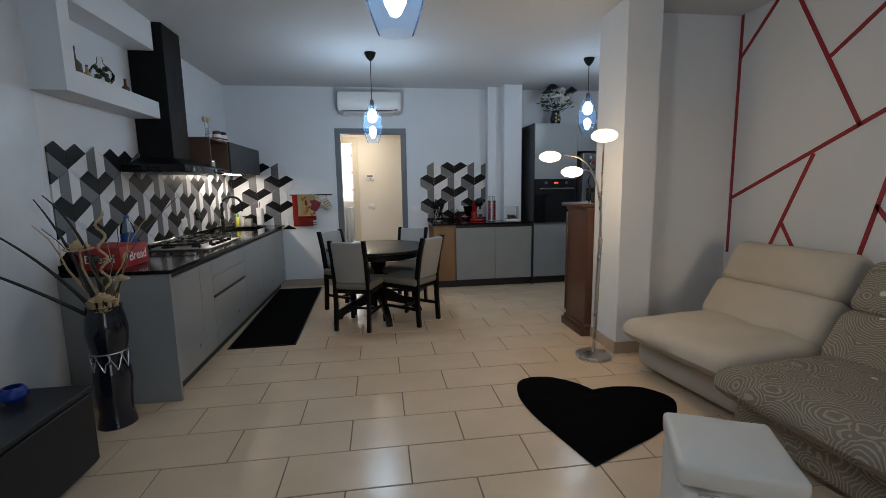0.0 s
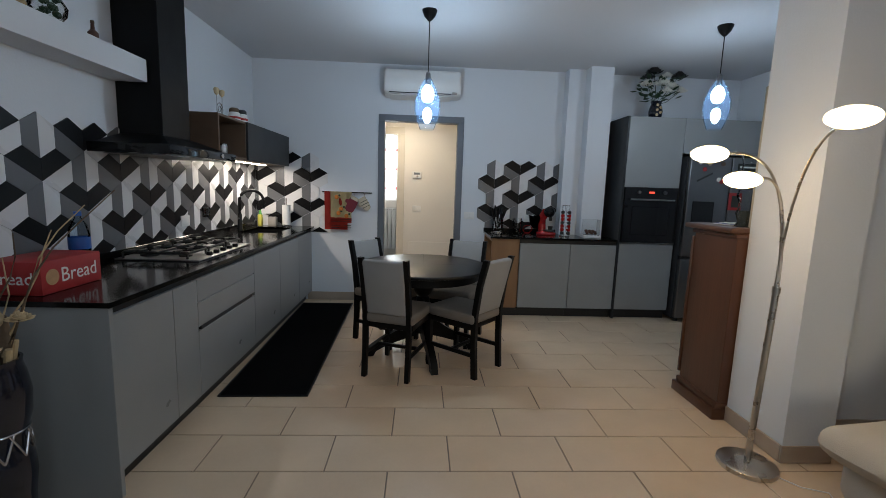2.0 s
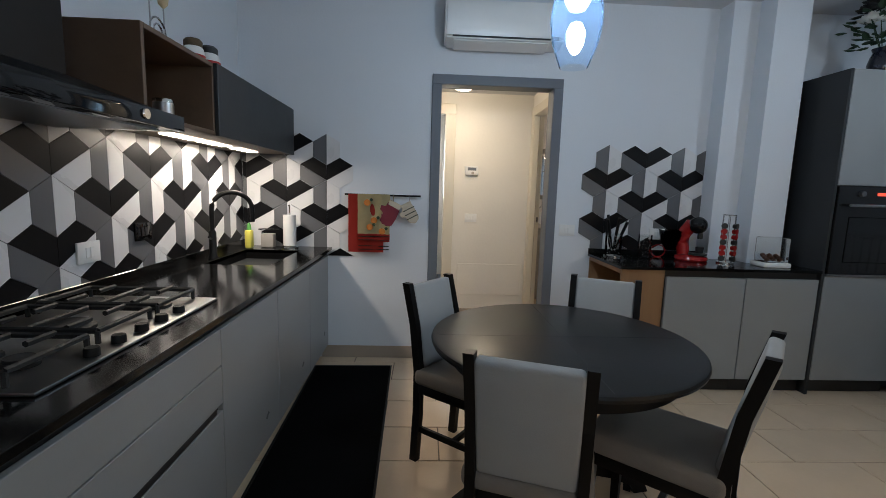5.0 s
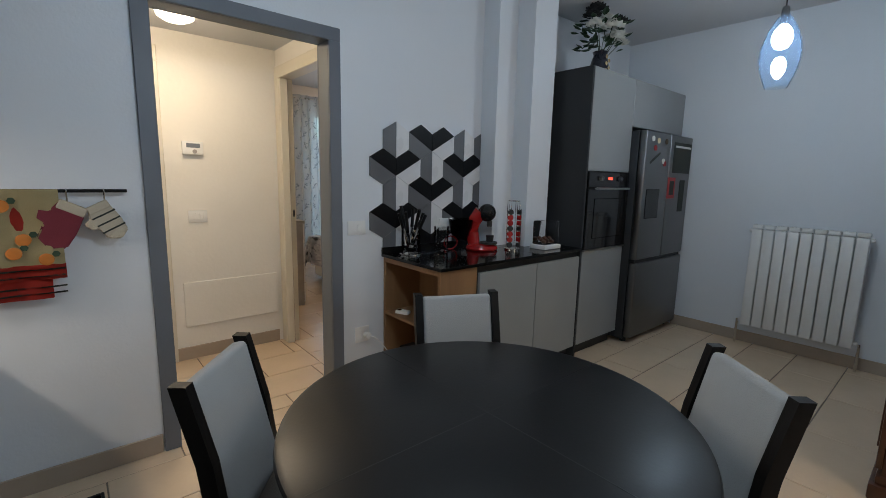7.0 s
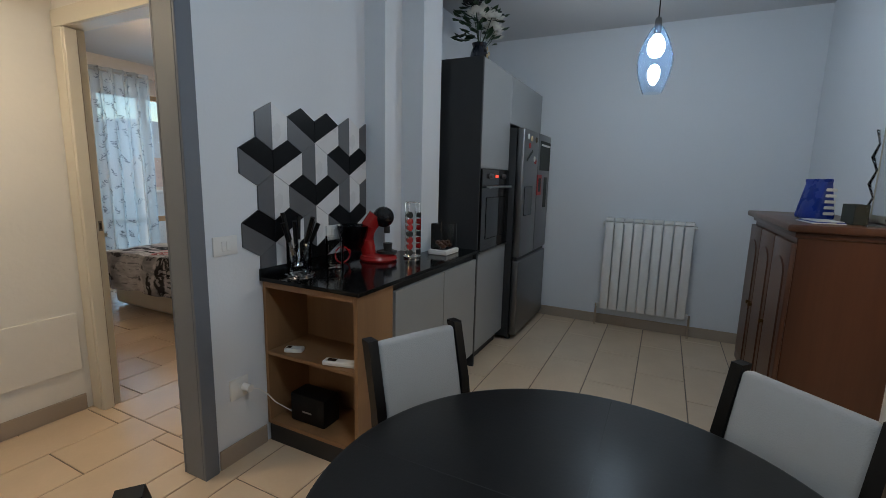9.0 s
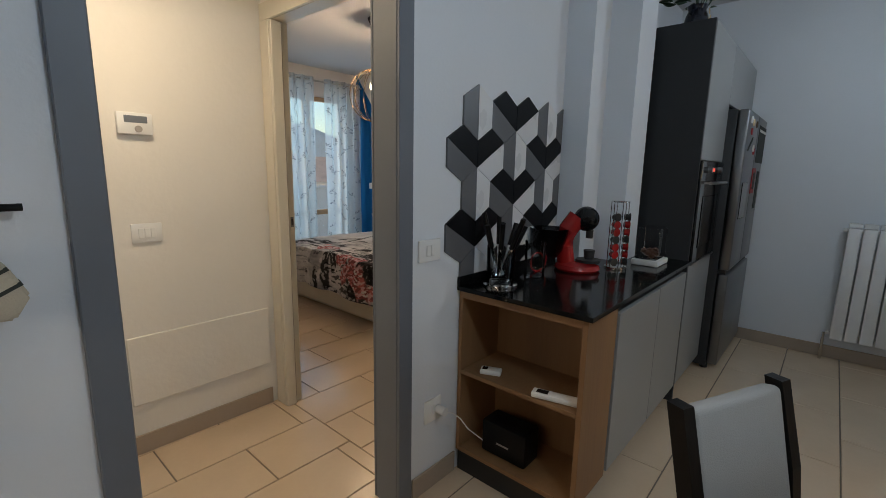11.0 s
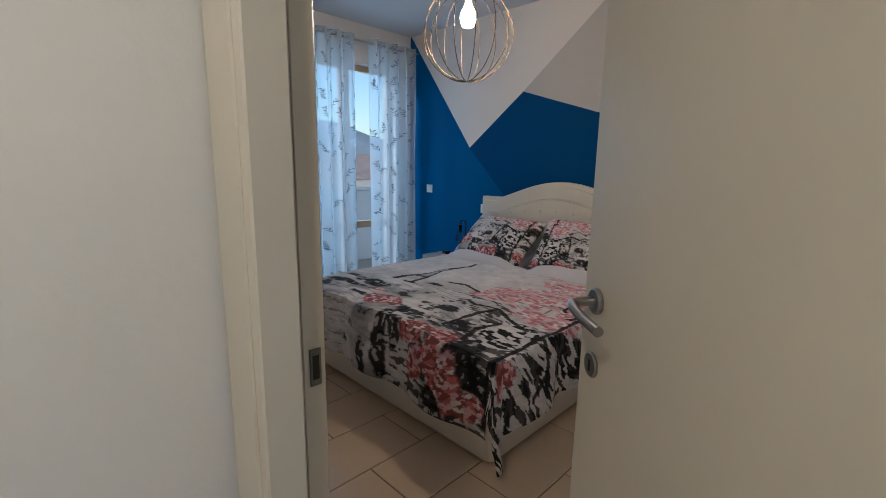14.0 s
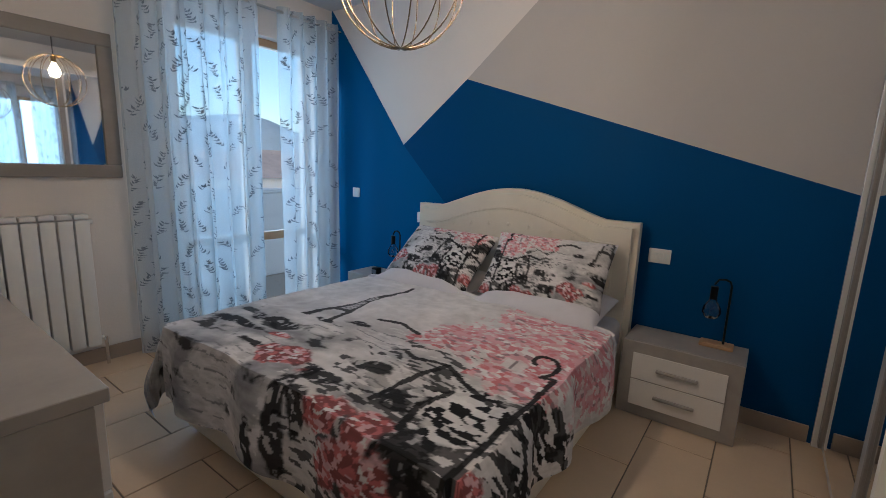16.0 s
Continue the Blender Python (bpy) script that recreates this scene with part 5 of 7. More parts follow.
# ---- radiators ----
def radiator(x, y, z0, rz, n, hgt, label):
    e = thing("radiator", label, "radiator", x, y, 0, rz)
    w = 0.08
    for k in range(n):
        cx = (k - (n - 1) / 2) * w
        bm = box(bm_new(), cx - 0.036, cx + 0.036, -0.045, 0.035, z0 + 0.005, z0 + hgt - 0.035, 0.008, 2)
        s = part("section", bm, M_RAD, e)
        part("grille", box(bm_new(), cx - 0.036, cx + 0.036, -0.035, 0.03, z0 + hgt - 0.03, z0 + hgt, 0.006, 2), M_RAD, s)
    for zz in (z0 + 0.04, z0 + hgt - 0.05):
        part("header_pipe", cyl(bm_new(), (-n * w / 2 - 0.02, 0, zz), (n * w / 2 + 0.02, 0, zz), 0.014, seg=10), M_RAD, e)
    for sx in (-1, 1):
        part("valve", cyl(bm_new(), (sx * (n * w / 2 + 0.03), 0, z0 + 0.04), (sx * (n * w / 2 + 0.03), 0.0, 0.005), 0.010, seg=10), M_CHROME, e, "chrome valve and pipe")
    return e


radiator(3.575, 4.537, 0.175, -90, 9, 0.855, "white aluminium column radiator on the kitchen wall")
radiator(1.378, 10.47, 0.15, 0, 8, 0.836, "white aluminium column radiator under the mirror")
radiator(-0.75, 9.58, 0.13, 0, 9, 0.80, "white radiator under the bathroom window")

# ---- sideboard ----
sb = thing("sideboard", "dark cherry wood sideboard with moulded top and arched panels", "sideboard", 2.385, 3.665, 0)
W, Dp, Hh = 0.555, 0.215, 1.185
part("body", box(bm_new(), -W + 0.02, W - 0.02, -Dp + 0.01, Dp - 0.02, 0.10, Hh - 0.05, 0.004, 1), M_CHERRY, sb)
bm = bm_new()
box(bm, -W - 0.012, W + 0.012, -Dp, Dp + 0.012, 0.0, 0.07, 0.006, 2)
box(bm, -W + 0.004, W - 0.004, -Dp, Dp - 0.004, 0.07, 0.11, 0.010, 2)
part("plinth", bm, M_CHERRY, sb, "moulded plinth")
bm = bm_new()
box(bm, -W + 0.006, W - 0.006, -Dp, Dp - 0.006, Hh - 0.065, Hh - 0.035, 0.008, 2)
box(bm, -W - 0.03, W + 0.03, -Dp, Dp + 0.03, Hh - 0.035, Hh, 0.012, 3)
part("top", bm, M_CHERRY, sb, "moulded top")
for sx in (-0.37, 0.0, 0.37):
    d = part("door", box(bm_new(), sx - 0.175, sx + 0.175, Dp - 0.02, Dp + 0.002, 0.14, Hh - 0.09, 0.006, 2), M_CHERRY, sb)
    arch = [(sx - 0.12, 0.22), (sx + 0.12, 0.22), (sx + 0.12, 0.92)] + [(sx + 0.12 * math.cos(a), 0.92 + 0.09 * math.sin(a)) for a in [math.pi * k / 10 for k in range(1, 10)]] + [(sx - 0.12, 0.92)]
    part("arched_panel", prism(bm_new(), arch, 'y', Dp + 0.002, Dp + 0.010), M_CHERRY, d, "raised arched panel")
    part("knob", lathe(bm_new(), [(0, 0.03), (0.012, 0.026), (0.010, 0.012), (0.006, 0.0), (0, 0)], 12), M_GOLD, d).matrix_local = pose(sx - 0.15 * (1 if sx > 0 else -1), Dp + 0.002, 0.62, -90, 0, 0)
bg = thing("foil_bag", "shiny blue foil bag standing on the sideboard", "bag", 2.24, 3.72, 1.186, 20)
bm = box(bm_new(), -0.09, 0.09, -0.05, 0.05, 0, 0.20, 0.02, 3)
for v in bm.verts:
    if v.co.z > 0.12:
        v.co.y *= 0.35
        v.co.x *= 0.92
    v.co += 0.008 * noise.noise_vector(v.co * 18)
part("bag", bm, M_BAGB, bg)
part("folded_top", box(bm_new(), -0.085, 0.085, -0.014, 0.014, 0.192, 0.212, 0.004, 1), M_BAGB, bg)
for k in range(5):
    part("print", box(bm_new(), -0.095, -0.088, -0.03, 0.02, 0.03 + 0.03 * k, 0.045 + 0.03 * k, 0.002, 1), M_WHITEI, bg, "white printed mark")
bx = thing("small_box", "small dark box on the sideboard", "box", 2.02, 3.62, 1.186, 12)
part("box", box(bm_new(), -0.05, 0.05, -0.03, 0.03, 0, 0.095, 0.003, 1), M_PRINT, bx)
mg = thing("paper_stack", "loose papers and a blue booklet on the sideboard", "papers", 2.03, 3.75, 1.186, 8)
for k, mt in enumerate((M_WPLAS, M_BAGB, M_WPLAS)):
    part("sheet", box(bm_new(), -0.10 + 0.01 * k, 0.09, -0.07, 0.06 - 0.012 * k, 0.004 * k, 0.004 * k + 0.0038), mt, mg)
vz = thing("glass_vase", "tall clear bubble-glass vase on the sideboard", "vase", 1.95, 3.56, 1.186)
part("glass", lathe(bm_new(), [(0, 0), (0.05, 0), (0.035, 0.03), (0.05, 0.08), (0.032, 0.13), (0.055, 0.19), (0.035, 0.25), (0.058, 0.31), (0.04, 0.37), (0.055, 0.43), (0.05, 0.43)], 28), M_CLEAR, vz)
mr0 = thing("framed_mirror", "beige-framed mirror standing on the sideboard against the wall", "mirror", 2.095, 3.462, 1.186)
part("frame", box(bm_new(), -0.17, 0.17, 0.0, 0.03, 0.0, 0.80, 0.008, 2), M_TOWC, mr0)
part("glass", box(bm_new(), -0.13, 0.13, 0.0305, 0.033, 0.04, 0.76), M_MIRROR, mr0, "mirror glass")

# ---- floor lamp ----
fl = thing("floor_lamp", "satin nickel arc floor lamp with three lit amber glass heads", "floor lamp", 1.733, 3.0, 0)
FB = -0.028
part("base", lathe(bm_new(), [(0, 0.034), (0.02, 0.034), (0.125, 0.028), (0.135, 0.022), (0.135, 0.0), (0, 0.0)], 40, (FB, 0, 0)), M_NICKEL, fl, "heavy round nickel base")
part("lower_pole", cyl(bm_new(), (FB, 0, 0.03), (0, 0, 0.92), 0.015, seg=16), M_NICKEL, fl)
part("collar", cyl(bm_new(), (0, 0, 0.91), (0, 0, 0.94), 0.018, seg=16), M_NICKEL, fl)
def bez(a, b, c, d, n=18):
    a, b, c, d = Vector(a), Vector(b), Vector(c), Vector(d)
    return [(1 - t) ** 3 * a + 3 * t * (1 - t) ** 2 * b + 3 * t * t * (1 - t) * c + t ** 3 * d for t in [k / n for k in range(n + 1)]]
for k, h in enumerate(FLOOR_HEADS):
    hx, hy, hz = h[0] - 1.733, h[1] - 3.0, h[2]
    o = 0.006 * (k - 1)
    if k == 0:
        pts = [(o, 0, 0.9)] + bez((o, 0, 0.95), (o, 0, 1.40), (hx * 0.45, hy * 0.45, hz + 0.04), (hx, hy, hz - 0.03))
    else:
        pts = [(o, 0, 0.9)] + bez((o, 0, 0.95), (o - 0.005, 0, 1.35), (o - 0.08, -0.01, hz + 0.05), (hx + 0.07, hy, hz + 0.005))
    part("arm", tube(bm_new(), pts, 0.006, 8), M_NICKEL, fl, "thin bent nickel arm")
    cup = part("head_cup", lathe(bm_new(), [(0, 0.0), (0.02, 0.0), (0.025, 0.012), (0, 0.014)], 18), M_NICKEL, fl)
    cup.matrix_local = pose(hx + (0.075 if k else 0), hy, hz - (0 if k else 0.036))
    bm = bm_new()
    ball(bm, (hx, hy, hz), 0.078, 3, (1.0, 1.0, 0.5))
    g = part("glass_head", bm, M_HEADW, fl, "glowing amber-white glass head")
    g.visible_shadow = False
fc = thing("lamp_cable", "thin pale cable on the floor beside the lamp", "cable", 1.75, 2.85, 0.004)
part("cable", tube(bm_new(), [(0.05, 0.05, 0), (0.10, -0.02, 0.0), (0.20, -0.06, 0), (0.16, -0.16, 0), (0.24, -0.20, 0)], 0.003, 6), M_WPLAS, fc)


# ---- sofa seats ----
def pad(bm, x0, x1, y0, y1, z0, z1, r, puff=0.0, nx=10, ny=10, tufts=()):
    """A stuffed cushion: a rounded block with a swollen, dimpled top."""
    t = bmesh.new()
    bmesh.ops.create_cube(t, size=1.0)
    bmesh.ops.scale(t, vec=(x1 - x0, y1 - y0, z1 - z0), verts=t.verts)
    bmesh.ops.bevel(t, geom=t.edges[:], offset=r, segments=4, affect='EDGES', profile=0.5)
    bmesh.ops.subdivide_edges(t, edges=[e for e in t.edges if e.calc_length() > 0.2], cuts=9, use_grid_fill=True)
    t.transform(Matrix.Translation(((x0 + x1) / 2, (y0 + y1) / 2, (z0 + z1) / 2)))
    for v in t.verts:
        u, w = (v.co.x - x0) / (x1 - x0), (v.co.y - y0) / (y1 - y0)
        if v.co.z > (z0 + z1) / 2:
            v.co.z += puff * max(0, math.sin(math.pi * min(1, max(0, u)))) * max(0, math.sin(math.pi * min(1, max(0, w))))
            for tx, ty, dep, rad in tufts:
                v.co.z -= dep * math.exp(-((v.co.x - tx) ** 2 + (v.co.y - ty) ** 2) / rad ** 2)
        v.co += 0.006 * noise.noise_vector(v.co * 5)
    join(bm, t)
    return bm


def circles_fabric():
    """Taupe fabric with woven pale spirals and dots."""
    m = shader("spiral_fabric", (0.20, 0.175, 0.14), 0.85, vary=0.1, scale=6, bump=0.2, fine=200, spec=0.15)
    nt = m.node_tree
    b = nt.nodes["Principled BSDF"]
    mix0 = [n for n in nt.nodes if n.bl_idname == "ShaderNodeMix"][0]
    tc = [n for n in nt.nodes if n.bl_idname == "ShaderNodeTexCoord"][0]
    vo = nt.nodes.new("ShaderNodeTexVoronoi")
    vo.inputs["Scale"].default_value = 5.5
    nt.links.new(tc.outputs["Object"], vo.inputs["Vector"])
    no = nt.nodes.new("ShaderNodeTexNoise")
    no.inputs["Scale"].default_value = 18
    nt.links.new(tc.outputs["Object"], no.inputs["Vector"])
    ad = nt.nodes.new("ShaderNodeMath")
    ad.operation = 'MULTIPLY_ADD'
    nt.links.new(no.outputs["Fac"], ad.inputs[0])
    ad.inputs[1].default_value = 0.12
    nt.links.new(vo.outputs["Distance"], ad.inputs[2])
    sn = nt.nodes.new("ShaderNodeMath")
    sn.operation = 'MULTIPLY'
    nt.links.new(ad.outputs[0], sn.inputs[0])
    sn.inputs[1].default_value = 95
    si = nt.nodes.new("ShaderNodeMath")
    si.operation = 'SINE'
    nt.links.new(sn.outputs[0], si.inputs[0])
    gt = nt.nodes.new("ShaderNodeMath")
    gt.operation = 'GREATER_THAN'
    nt.links.new(si.outputs[0], gt.inputs[0])
    gt.inputs[1].default_value = 0.45
    dot = nt.nodes.new("ShaderNodeMath")
    dot.operation = 'LESS_THAN'
    nt.links.new(vo.outputs["Distance"], dot.inputs[0])
    dot.inputs[1].default_value = 0.085
    mx = nt.nodes.new("ShaderNodeMix")
    mx.data_type = 'RGBA'
    sc = nt.nodes.new("ShaderNodeMath")
    sc.operation = 'MULTIPLY'
    nt.links.new(gt.outputs[0], sc.inputs[0])
    sc.inputs[1].default_value = 0.55
    nt.links.new(sc.outputs[0], mx.inputs["Factor"])
    nt.links.new(mix0.outputs["Result"], mx.inputs["A"])
    mx.inputs["B"].default_value = (0.42, 0.40, 0.34, 1)
    mx2 = nt.nodes.new("ShaderNodeMix")
    mx2.data_type = 'RGBA'
    nt.links.new(dot.outputs[0], mx2.inputs["Factor"])
    nt.links.new(mx.outputs["Result"], mx2.inputs["A"])
    mx2.inputs["B"].default_value = (0.60, 0.58, 0.50, 1)
    nt.links.new(mx2.outputs["Result"], b.inputs["Base Color"])
    return m


M_SPIRAL = circles_fabric()
def sofa_seat(x, y, rz, mat, label):
    """A wide armless seat facing +y in its own space, with a low base and raked back."""
    e = thing("sofa_seat", label, "sofa", x, y, 0, rz, group="modular sofa seats")
    part("base", box(bm_new(), -0.42, 0.42, -0.62, 0.36, 0.03, 0.26, 0.07, 4), mat, e)
    for sx in (-0.34, 0.34):
        for sy in (-0.5, 0.2):
            part("foot", cyl(bm_new(), (sx, sy, 0), (sx, sy, 0.06), 0.03, seg=12), M_BLACK, e)
    bm = pad(bm_new(), -0.445, 0.445, -0.55, 0.50, 0.20, 0.40, 0.085, 0.035, tufts=((-0.2, 0.05, 0.04, 0.10), (0.2, 0.05, 0.04, 0.10), (0.0, -0.2, 0.03, 0.12)))
    for v in bm.verts:
        if v.co.y > 0.25 and v.co.z < 0.30:
            v.co.y -= (0.30 - v.co.z) * 1.1
    part("seat_cushion", bm, mat, e)
    for nm, cy, cz, hw in (("lumbar_cushion", -0.345, 0.485, 0.435), ("back_cushion", -0.510, 0.750, 0.425)):
        bm = pad(bm_new(), -hw, hw, -0.165, 0.165, -0.085, 0.085, 0.07, 0.025, tufts=((-0.22, -0.05, 0.03, 0.10), (0.22, -0.05, 0.03, 0.10), (0.0, -0.06, 0.03, 0.10)))
        for v in bm.verts:
            v.co += 0.006 * noise.noise_vector(v.co * 6 + Vector((x, y, cz)))
        bm.transform(Matrix.Translation((0, cy, cz)) @ Matrix.Rotation(radians(122), 4, 'X') @ Matrix.Rotation(radians(180), 4, 'Y'))
        part(nm, bm, mat, e)
    return e


sofa_seat(2.31, 2.37, 98, M_BEIGE, "beige microfibre armless sofa seat with tufted raked back")
sofa_seat(2.29, 1.46, 95, M_SPIRAL, "taupe armless sofa seat with woven pale spirals")
sofa_seat(2.29, 0.54, 92, M_BEIGE, "beige microfibre armless sofa seat beyond the patterned one")
pf = thing("storage_pouf", "pale leatherette storage pouf with hinged lid", "pouf", 1.293, 1.182, 0, -26.5)
part("box", box(bm_new(), -0.182, 0.182, -0.182, 0.182, 0, 0.33, 0.02, 3), M_POUF, pf)
part("lid", pad(bm_new(), -0.189, 0.189, -0.189, 0.189, 0.335, 0.42, 0.022, 0.006), M_POUF, pf, "padded lid")
for sx in (-0.1, 0.1):
    part("hinge", cyl(bm_new(), (sx - 0.03, -0.205, 0.332), (sx + 0.03, -0.205, 0.332), 0.005, seg=8), M_CHROME, pf)
# heart rug
def heart(t):
    x = 16 * math.copysign(abs(math.sin(t)) ** 2.0, math.sin(t))
    y = 13 * math.cos(t) - 5 * math.cos(2 * t) - 2 * math.cos(3 * t) - math.cos(4 * t)
    y /= 30
    return x / 32, (y if y < 0.1 else 0.1 + (y - 0.1) * 0.5)
bm = bm_new()
N, R = 96, 12
vs = [[bm.verts.new((heart(2 * math.pi * k / N)[0] * 0.98 * j / R, (heart(2 * math.pi * k / N)[1] - 0.07) * 1.18 * j / R, 0.004 + 0.026 * math.sqrt(max(0, 1 - (j / R) ** 4)) + 0.004 * noise.noise(Vector((k * 0.7, j * 1.3, 0))))) for k in range(N)] for j in range(1, R + 1)]
c0 = bm.verts.new((0, 0, 0.03))
for k in range(N):
    bm.faces.new((c0, vs[0][k], vs[0][(k + 1) % N]))
    for j in range(R - 1):
        bm.faces.new((vs[j][k], vs[j + 1][k], vs[j + 1][(k + 1) % N], vs[j][(k + 1) % N]))
hr = solid("heart_rug", bm, M_FUR, "black plush heart-shaped rug on the tiles", "rug")
hr.matrix_world = pose(1.385, 2.365, 0.0, 0, 0, -26)
kr = thing("kitchen_runner", "black woven runner mat along the kitchen units", "rug", -0.9995, 4.83, 0, 1.37)
part("mat", box(bm_new(), -0.270, 0.270, -1.118, 1.118, 0.001, 0.008, 0.002, 1), M_MAT, kr)
bm = bm_new()
for x0, x1, y0, y1 in ((-0.282, -0.2705, -1.13, 1.13), (0.2705, 0.282, -1.13, 1.13), (-0.2705, 0.2705, -1.13, -1.1185), (-0.2705, 0.2705, 1.1185, 1.13)):
    box(bm, x0, x1, y0, y1, 0.001, 0.010, 0.002, 1)
part("edge_binding", bm, M_BLKMET, kr, "black bound edge")

# low unit and ornaments, tall vase
lu = thing("low_unit", "low dark grey living room unit along the wall", "cabinet", -1.59, 1.19, 0)
part("body", box(bm_new(), -0.25, 0.235, -0.92, 0.92, 0.03, 0.40, 0.002, 1), M_LOWU, lu)
part("top", box(bm_new(), -0.255, 0.25, -0.93, 0.93, 0.401, 0.425, 0.002, 1), M_LOWU, lu)
for k in range(2):
    part("drawer", box(bm_new(), 0.236, 0.25, -0.91 + 0.92 * k, 0.0 + 0.91 * k, 0.05, 0.39, 0.002, 1), M_LOWU, lu)
part("plinth", box(bm_new(), -0.24, 0.20, -0.90, 0.90, 0.0, 0.03), M_BLACK, lu)
for bx_, by_, c1, lab in ((-1.58, 1.98, M_BAGB, "small blue and silver glass tealight bowl"), (-1.50, 1.68, M_POUF, "small pearl glass bowl"), (-1.62, 1.72, M_REDP, "small red glass bowl")):
    e = thing("tealight_bowl", lab, "bowl", bx_, by_, 0.426, group="tealight bowls")
    part("bowl", lathe(bm_new(), [(0, 0), (0.03, 0), (0.05, 0.025), (0.05, 0.05), (0.038, 0.07), (0.034, 0.07), (0.045, 0.045), (0, 0.012)], 24), c1, e)
vs_ = thing("floor_vase", "tall dark ceramic floor vase with silver band and dried flowers", "vase", -1.50, 2.55, 0)
part("vase", lathe(bm_new(), [(0, 0), (0.10, 0), (0.095, 0.03), (0.085, 0.08), (0.09, 0.18), (0.10, 0.27), (0.095, 0.34), (0.08, 0.38), (0.08, 0.42), (0.10, 0.50), (0.105, 0.58), (0.095, 0.65), (0.085, 0.69), (0.088, 0.71), (0.078, 0.71), (0.07, 0.66), (0, 0.62)], 40), M_VASE, vs_)
bm = bm_new()
for k in range(9):
    a = 2 * math.pi * k / 9
    tube(bm, [(0.090 * math.cos(a + 0.35 * s), 0.090 * math.sin(a + 0.35 * s), 0.345 + 0.10 * s + (0.02 if k % 2 else 0) * math.sin(6.28 * s)) for s in [q / 8 for q in range(9)]], 0.004, 6)
    tube(bm, [(0.090 * math.cos(a - 0.5 * s), 0.090 * math.sin(a - 0.5 * s), 0.345 + 0.10 * s) for s in [q / 8 for q in range(9)]], 0.004, 6)
for zz in (0.345, 0.445):
    tube(bm, [(0.088 * math.cos(q * math.pi / 16), 0.088 * math.sin(q * math.pi / 16), zz) for q in range(33)], 0.004, 6)
part("silver_band", bm, M_SILVER, vs_, "silver web relief band")
rng = random.Random(11)
for k in range(9):
    a, ln, sp = rng.uniform(0, 6.28), rng.uniform(0.45, 0.85), rng.uniform(0.10, 0.42)
    pts = [(0.02 * math.cos(a), 0.02 * math.sin(a), 0.60)]
    for s in range(1, 8):
        f = s / 7
        pts.append((sp * f ** 1.5 * math.cos(a) + 0.015 * math.sin(9 * f + k), sp * f ** 1.5 * math.sin(a) * 0.7 + 0.015 * math.cos(7 * f + k), 0.60 + ln * f * 0.85))
    part("dry_stem", tube(bm_new(), pts, 0.012 if k % 3 == 0 else 0.005, 6, 0.002), M_TWIG if k % 2 else M_STRAW, vs_)
for pts in ([(0, 0, 0.6), (-0.10, -0.06, 0.85), (-0.25, -0.16, 1.08), (-0.36, -0.30, 1.22)], [(0, 0, 0.6), (-0.05, -0.05, 0.9), (-0.10, -0.10, 1.15), (-0.17, -0.16, 1.32)], [(0.02, 0, 0.6), (0.02, -0.04, 0.95), (-0.02, -0.08, 1.18), (-0.10, -0.2, 1.34)], [(0, 0, 0.6), (-0.16, -0.1, 0.78), (-0.30, -0.3, 0.98), (-0.33, -0.55, 1.10)]):
    part("dark_blade", tube(bm_new(), bez(*pts, 14), 0.014, 6, 0.003), M_BLACK, vs_, "dark curved palm blade")
for k in range(10):
    a = 2 * math.pi * k / 10
    part("straw_end", cyl(bm_new(), (0.05 * math.cos(a), 0.05 * math.sin(a), 0.64), (0.07 * math.cos(a), 0.07 * math.sin(a), 0.75 + 0.02 * (k % 3)), 0.012, seg=7), M_STRAW, vs_)
part("curl", tube(bm_new(), [(0.03 + 0.02 * math.cos(q * 0.9), 0.02 * math.sin(q * 0.9), 0.72 + 0.018 * q) for q in range(30)], 0.008, 6), M_STRAW, vs_, "curled straw spiral")
part("pod", lathe(bm_new(), [(0, 0), (0.03, 0.01), (0.035, 0.1), (0.02, 0.2), (0, 0.21)], 12, (0.02, 0.03, 0.66)), M_TWIG, vs_)
for fx, fy, fz, rr in ((0.05, -0.09, 0.77, 0.05), (-0.06, -0.05, 1.05, 0.06), (0.10, 0.02, 0.86, 0.035), (0.03, -0.06, 0.70, 0.035)):
    part("dried_rose", rose(bm_new(), (fx, fy, fz), rr), M_PETAL, vs_, "cream dried flower")
    part("flower_stem", tube(bm_new(), [(0, 0, 0.6), (fx * 0.6, fy * 0.6, (0.6 + fz) / 2), (fx, fy, fz)], 0.003, 5), M_TWIG, vs_)
part("sphere", ball(bm_new(), (-0.01, -0.02, 0.98), 0.03, 2), M_BLACK, vs_, "dark seed ball")

# ---- hall ----
th = thing("thermostat", "white wall thermostat with dark display and round dial", "thermostat", -0.066, 7.30, 1.516)
part("case", box(bm_new(), -0.065, 0.065, -0.025, 0, -0.045, 0.045, 0.004, 2), M_WPLAS, th)
part("display", box(bm_new(), -0.040, 0.045, -0.0262, -0.0245, 0.003, 0.032), M_DKFRAME, th, "grey display")
part("dial", cyl(bm_new(), (0.01, -0.029, -0.022), (0.01, -0.024, -0.022), 0.014, seg=20), M_CONC, th, "round grey dial")
wall_plate(-0.058, 7.30, 1.043, '-y', 0.12, 0.085, 3, label="white three-way hall switch plate")
pn = setting("access_panel", box(bm_new(), -0.180, 0.485, 7.286, 7.299, 0.245, 0.572, 0.003, 1), M_HALL, "flush white access panel low on the hall wall", "panel")
for sx, sz in ((-0.165, 0.258), (0.45, 0.258), (-0.165, 0.545), (0.45, 0.545)):
    piece("screw", mesh_of("screw", lathe(bm_new(), [(0, 0.002), (0.006, 0.001), (0.006, 0)], 8), M_HALL), pn, pose(sx, 7.286, sz, 90, 0, 0))
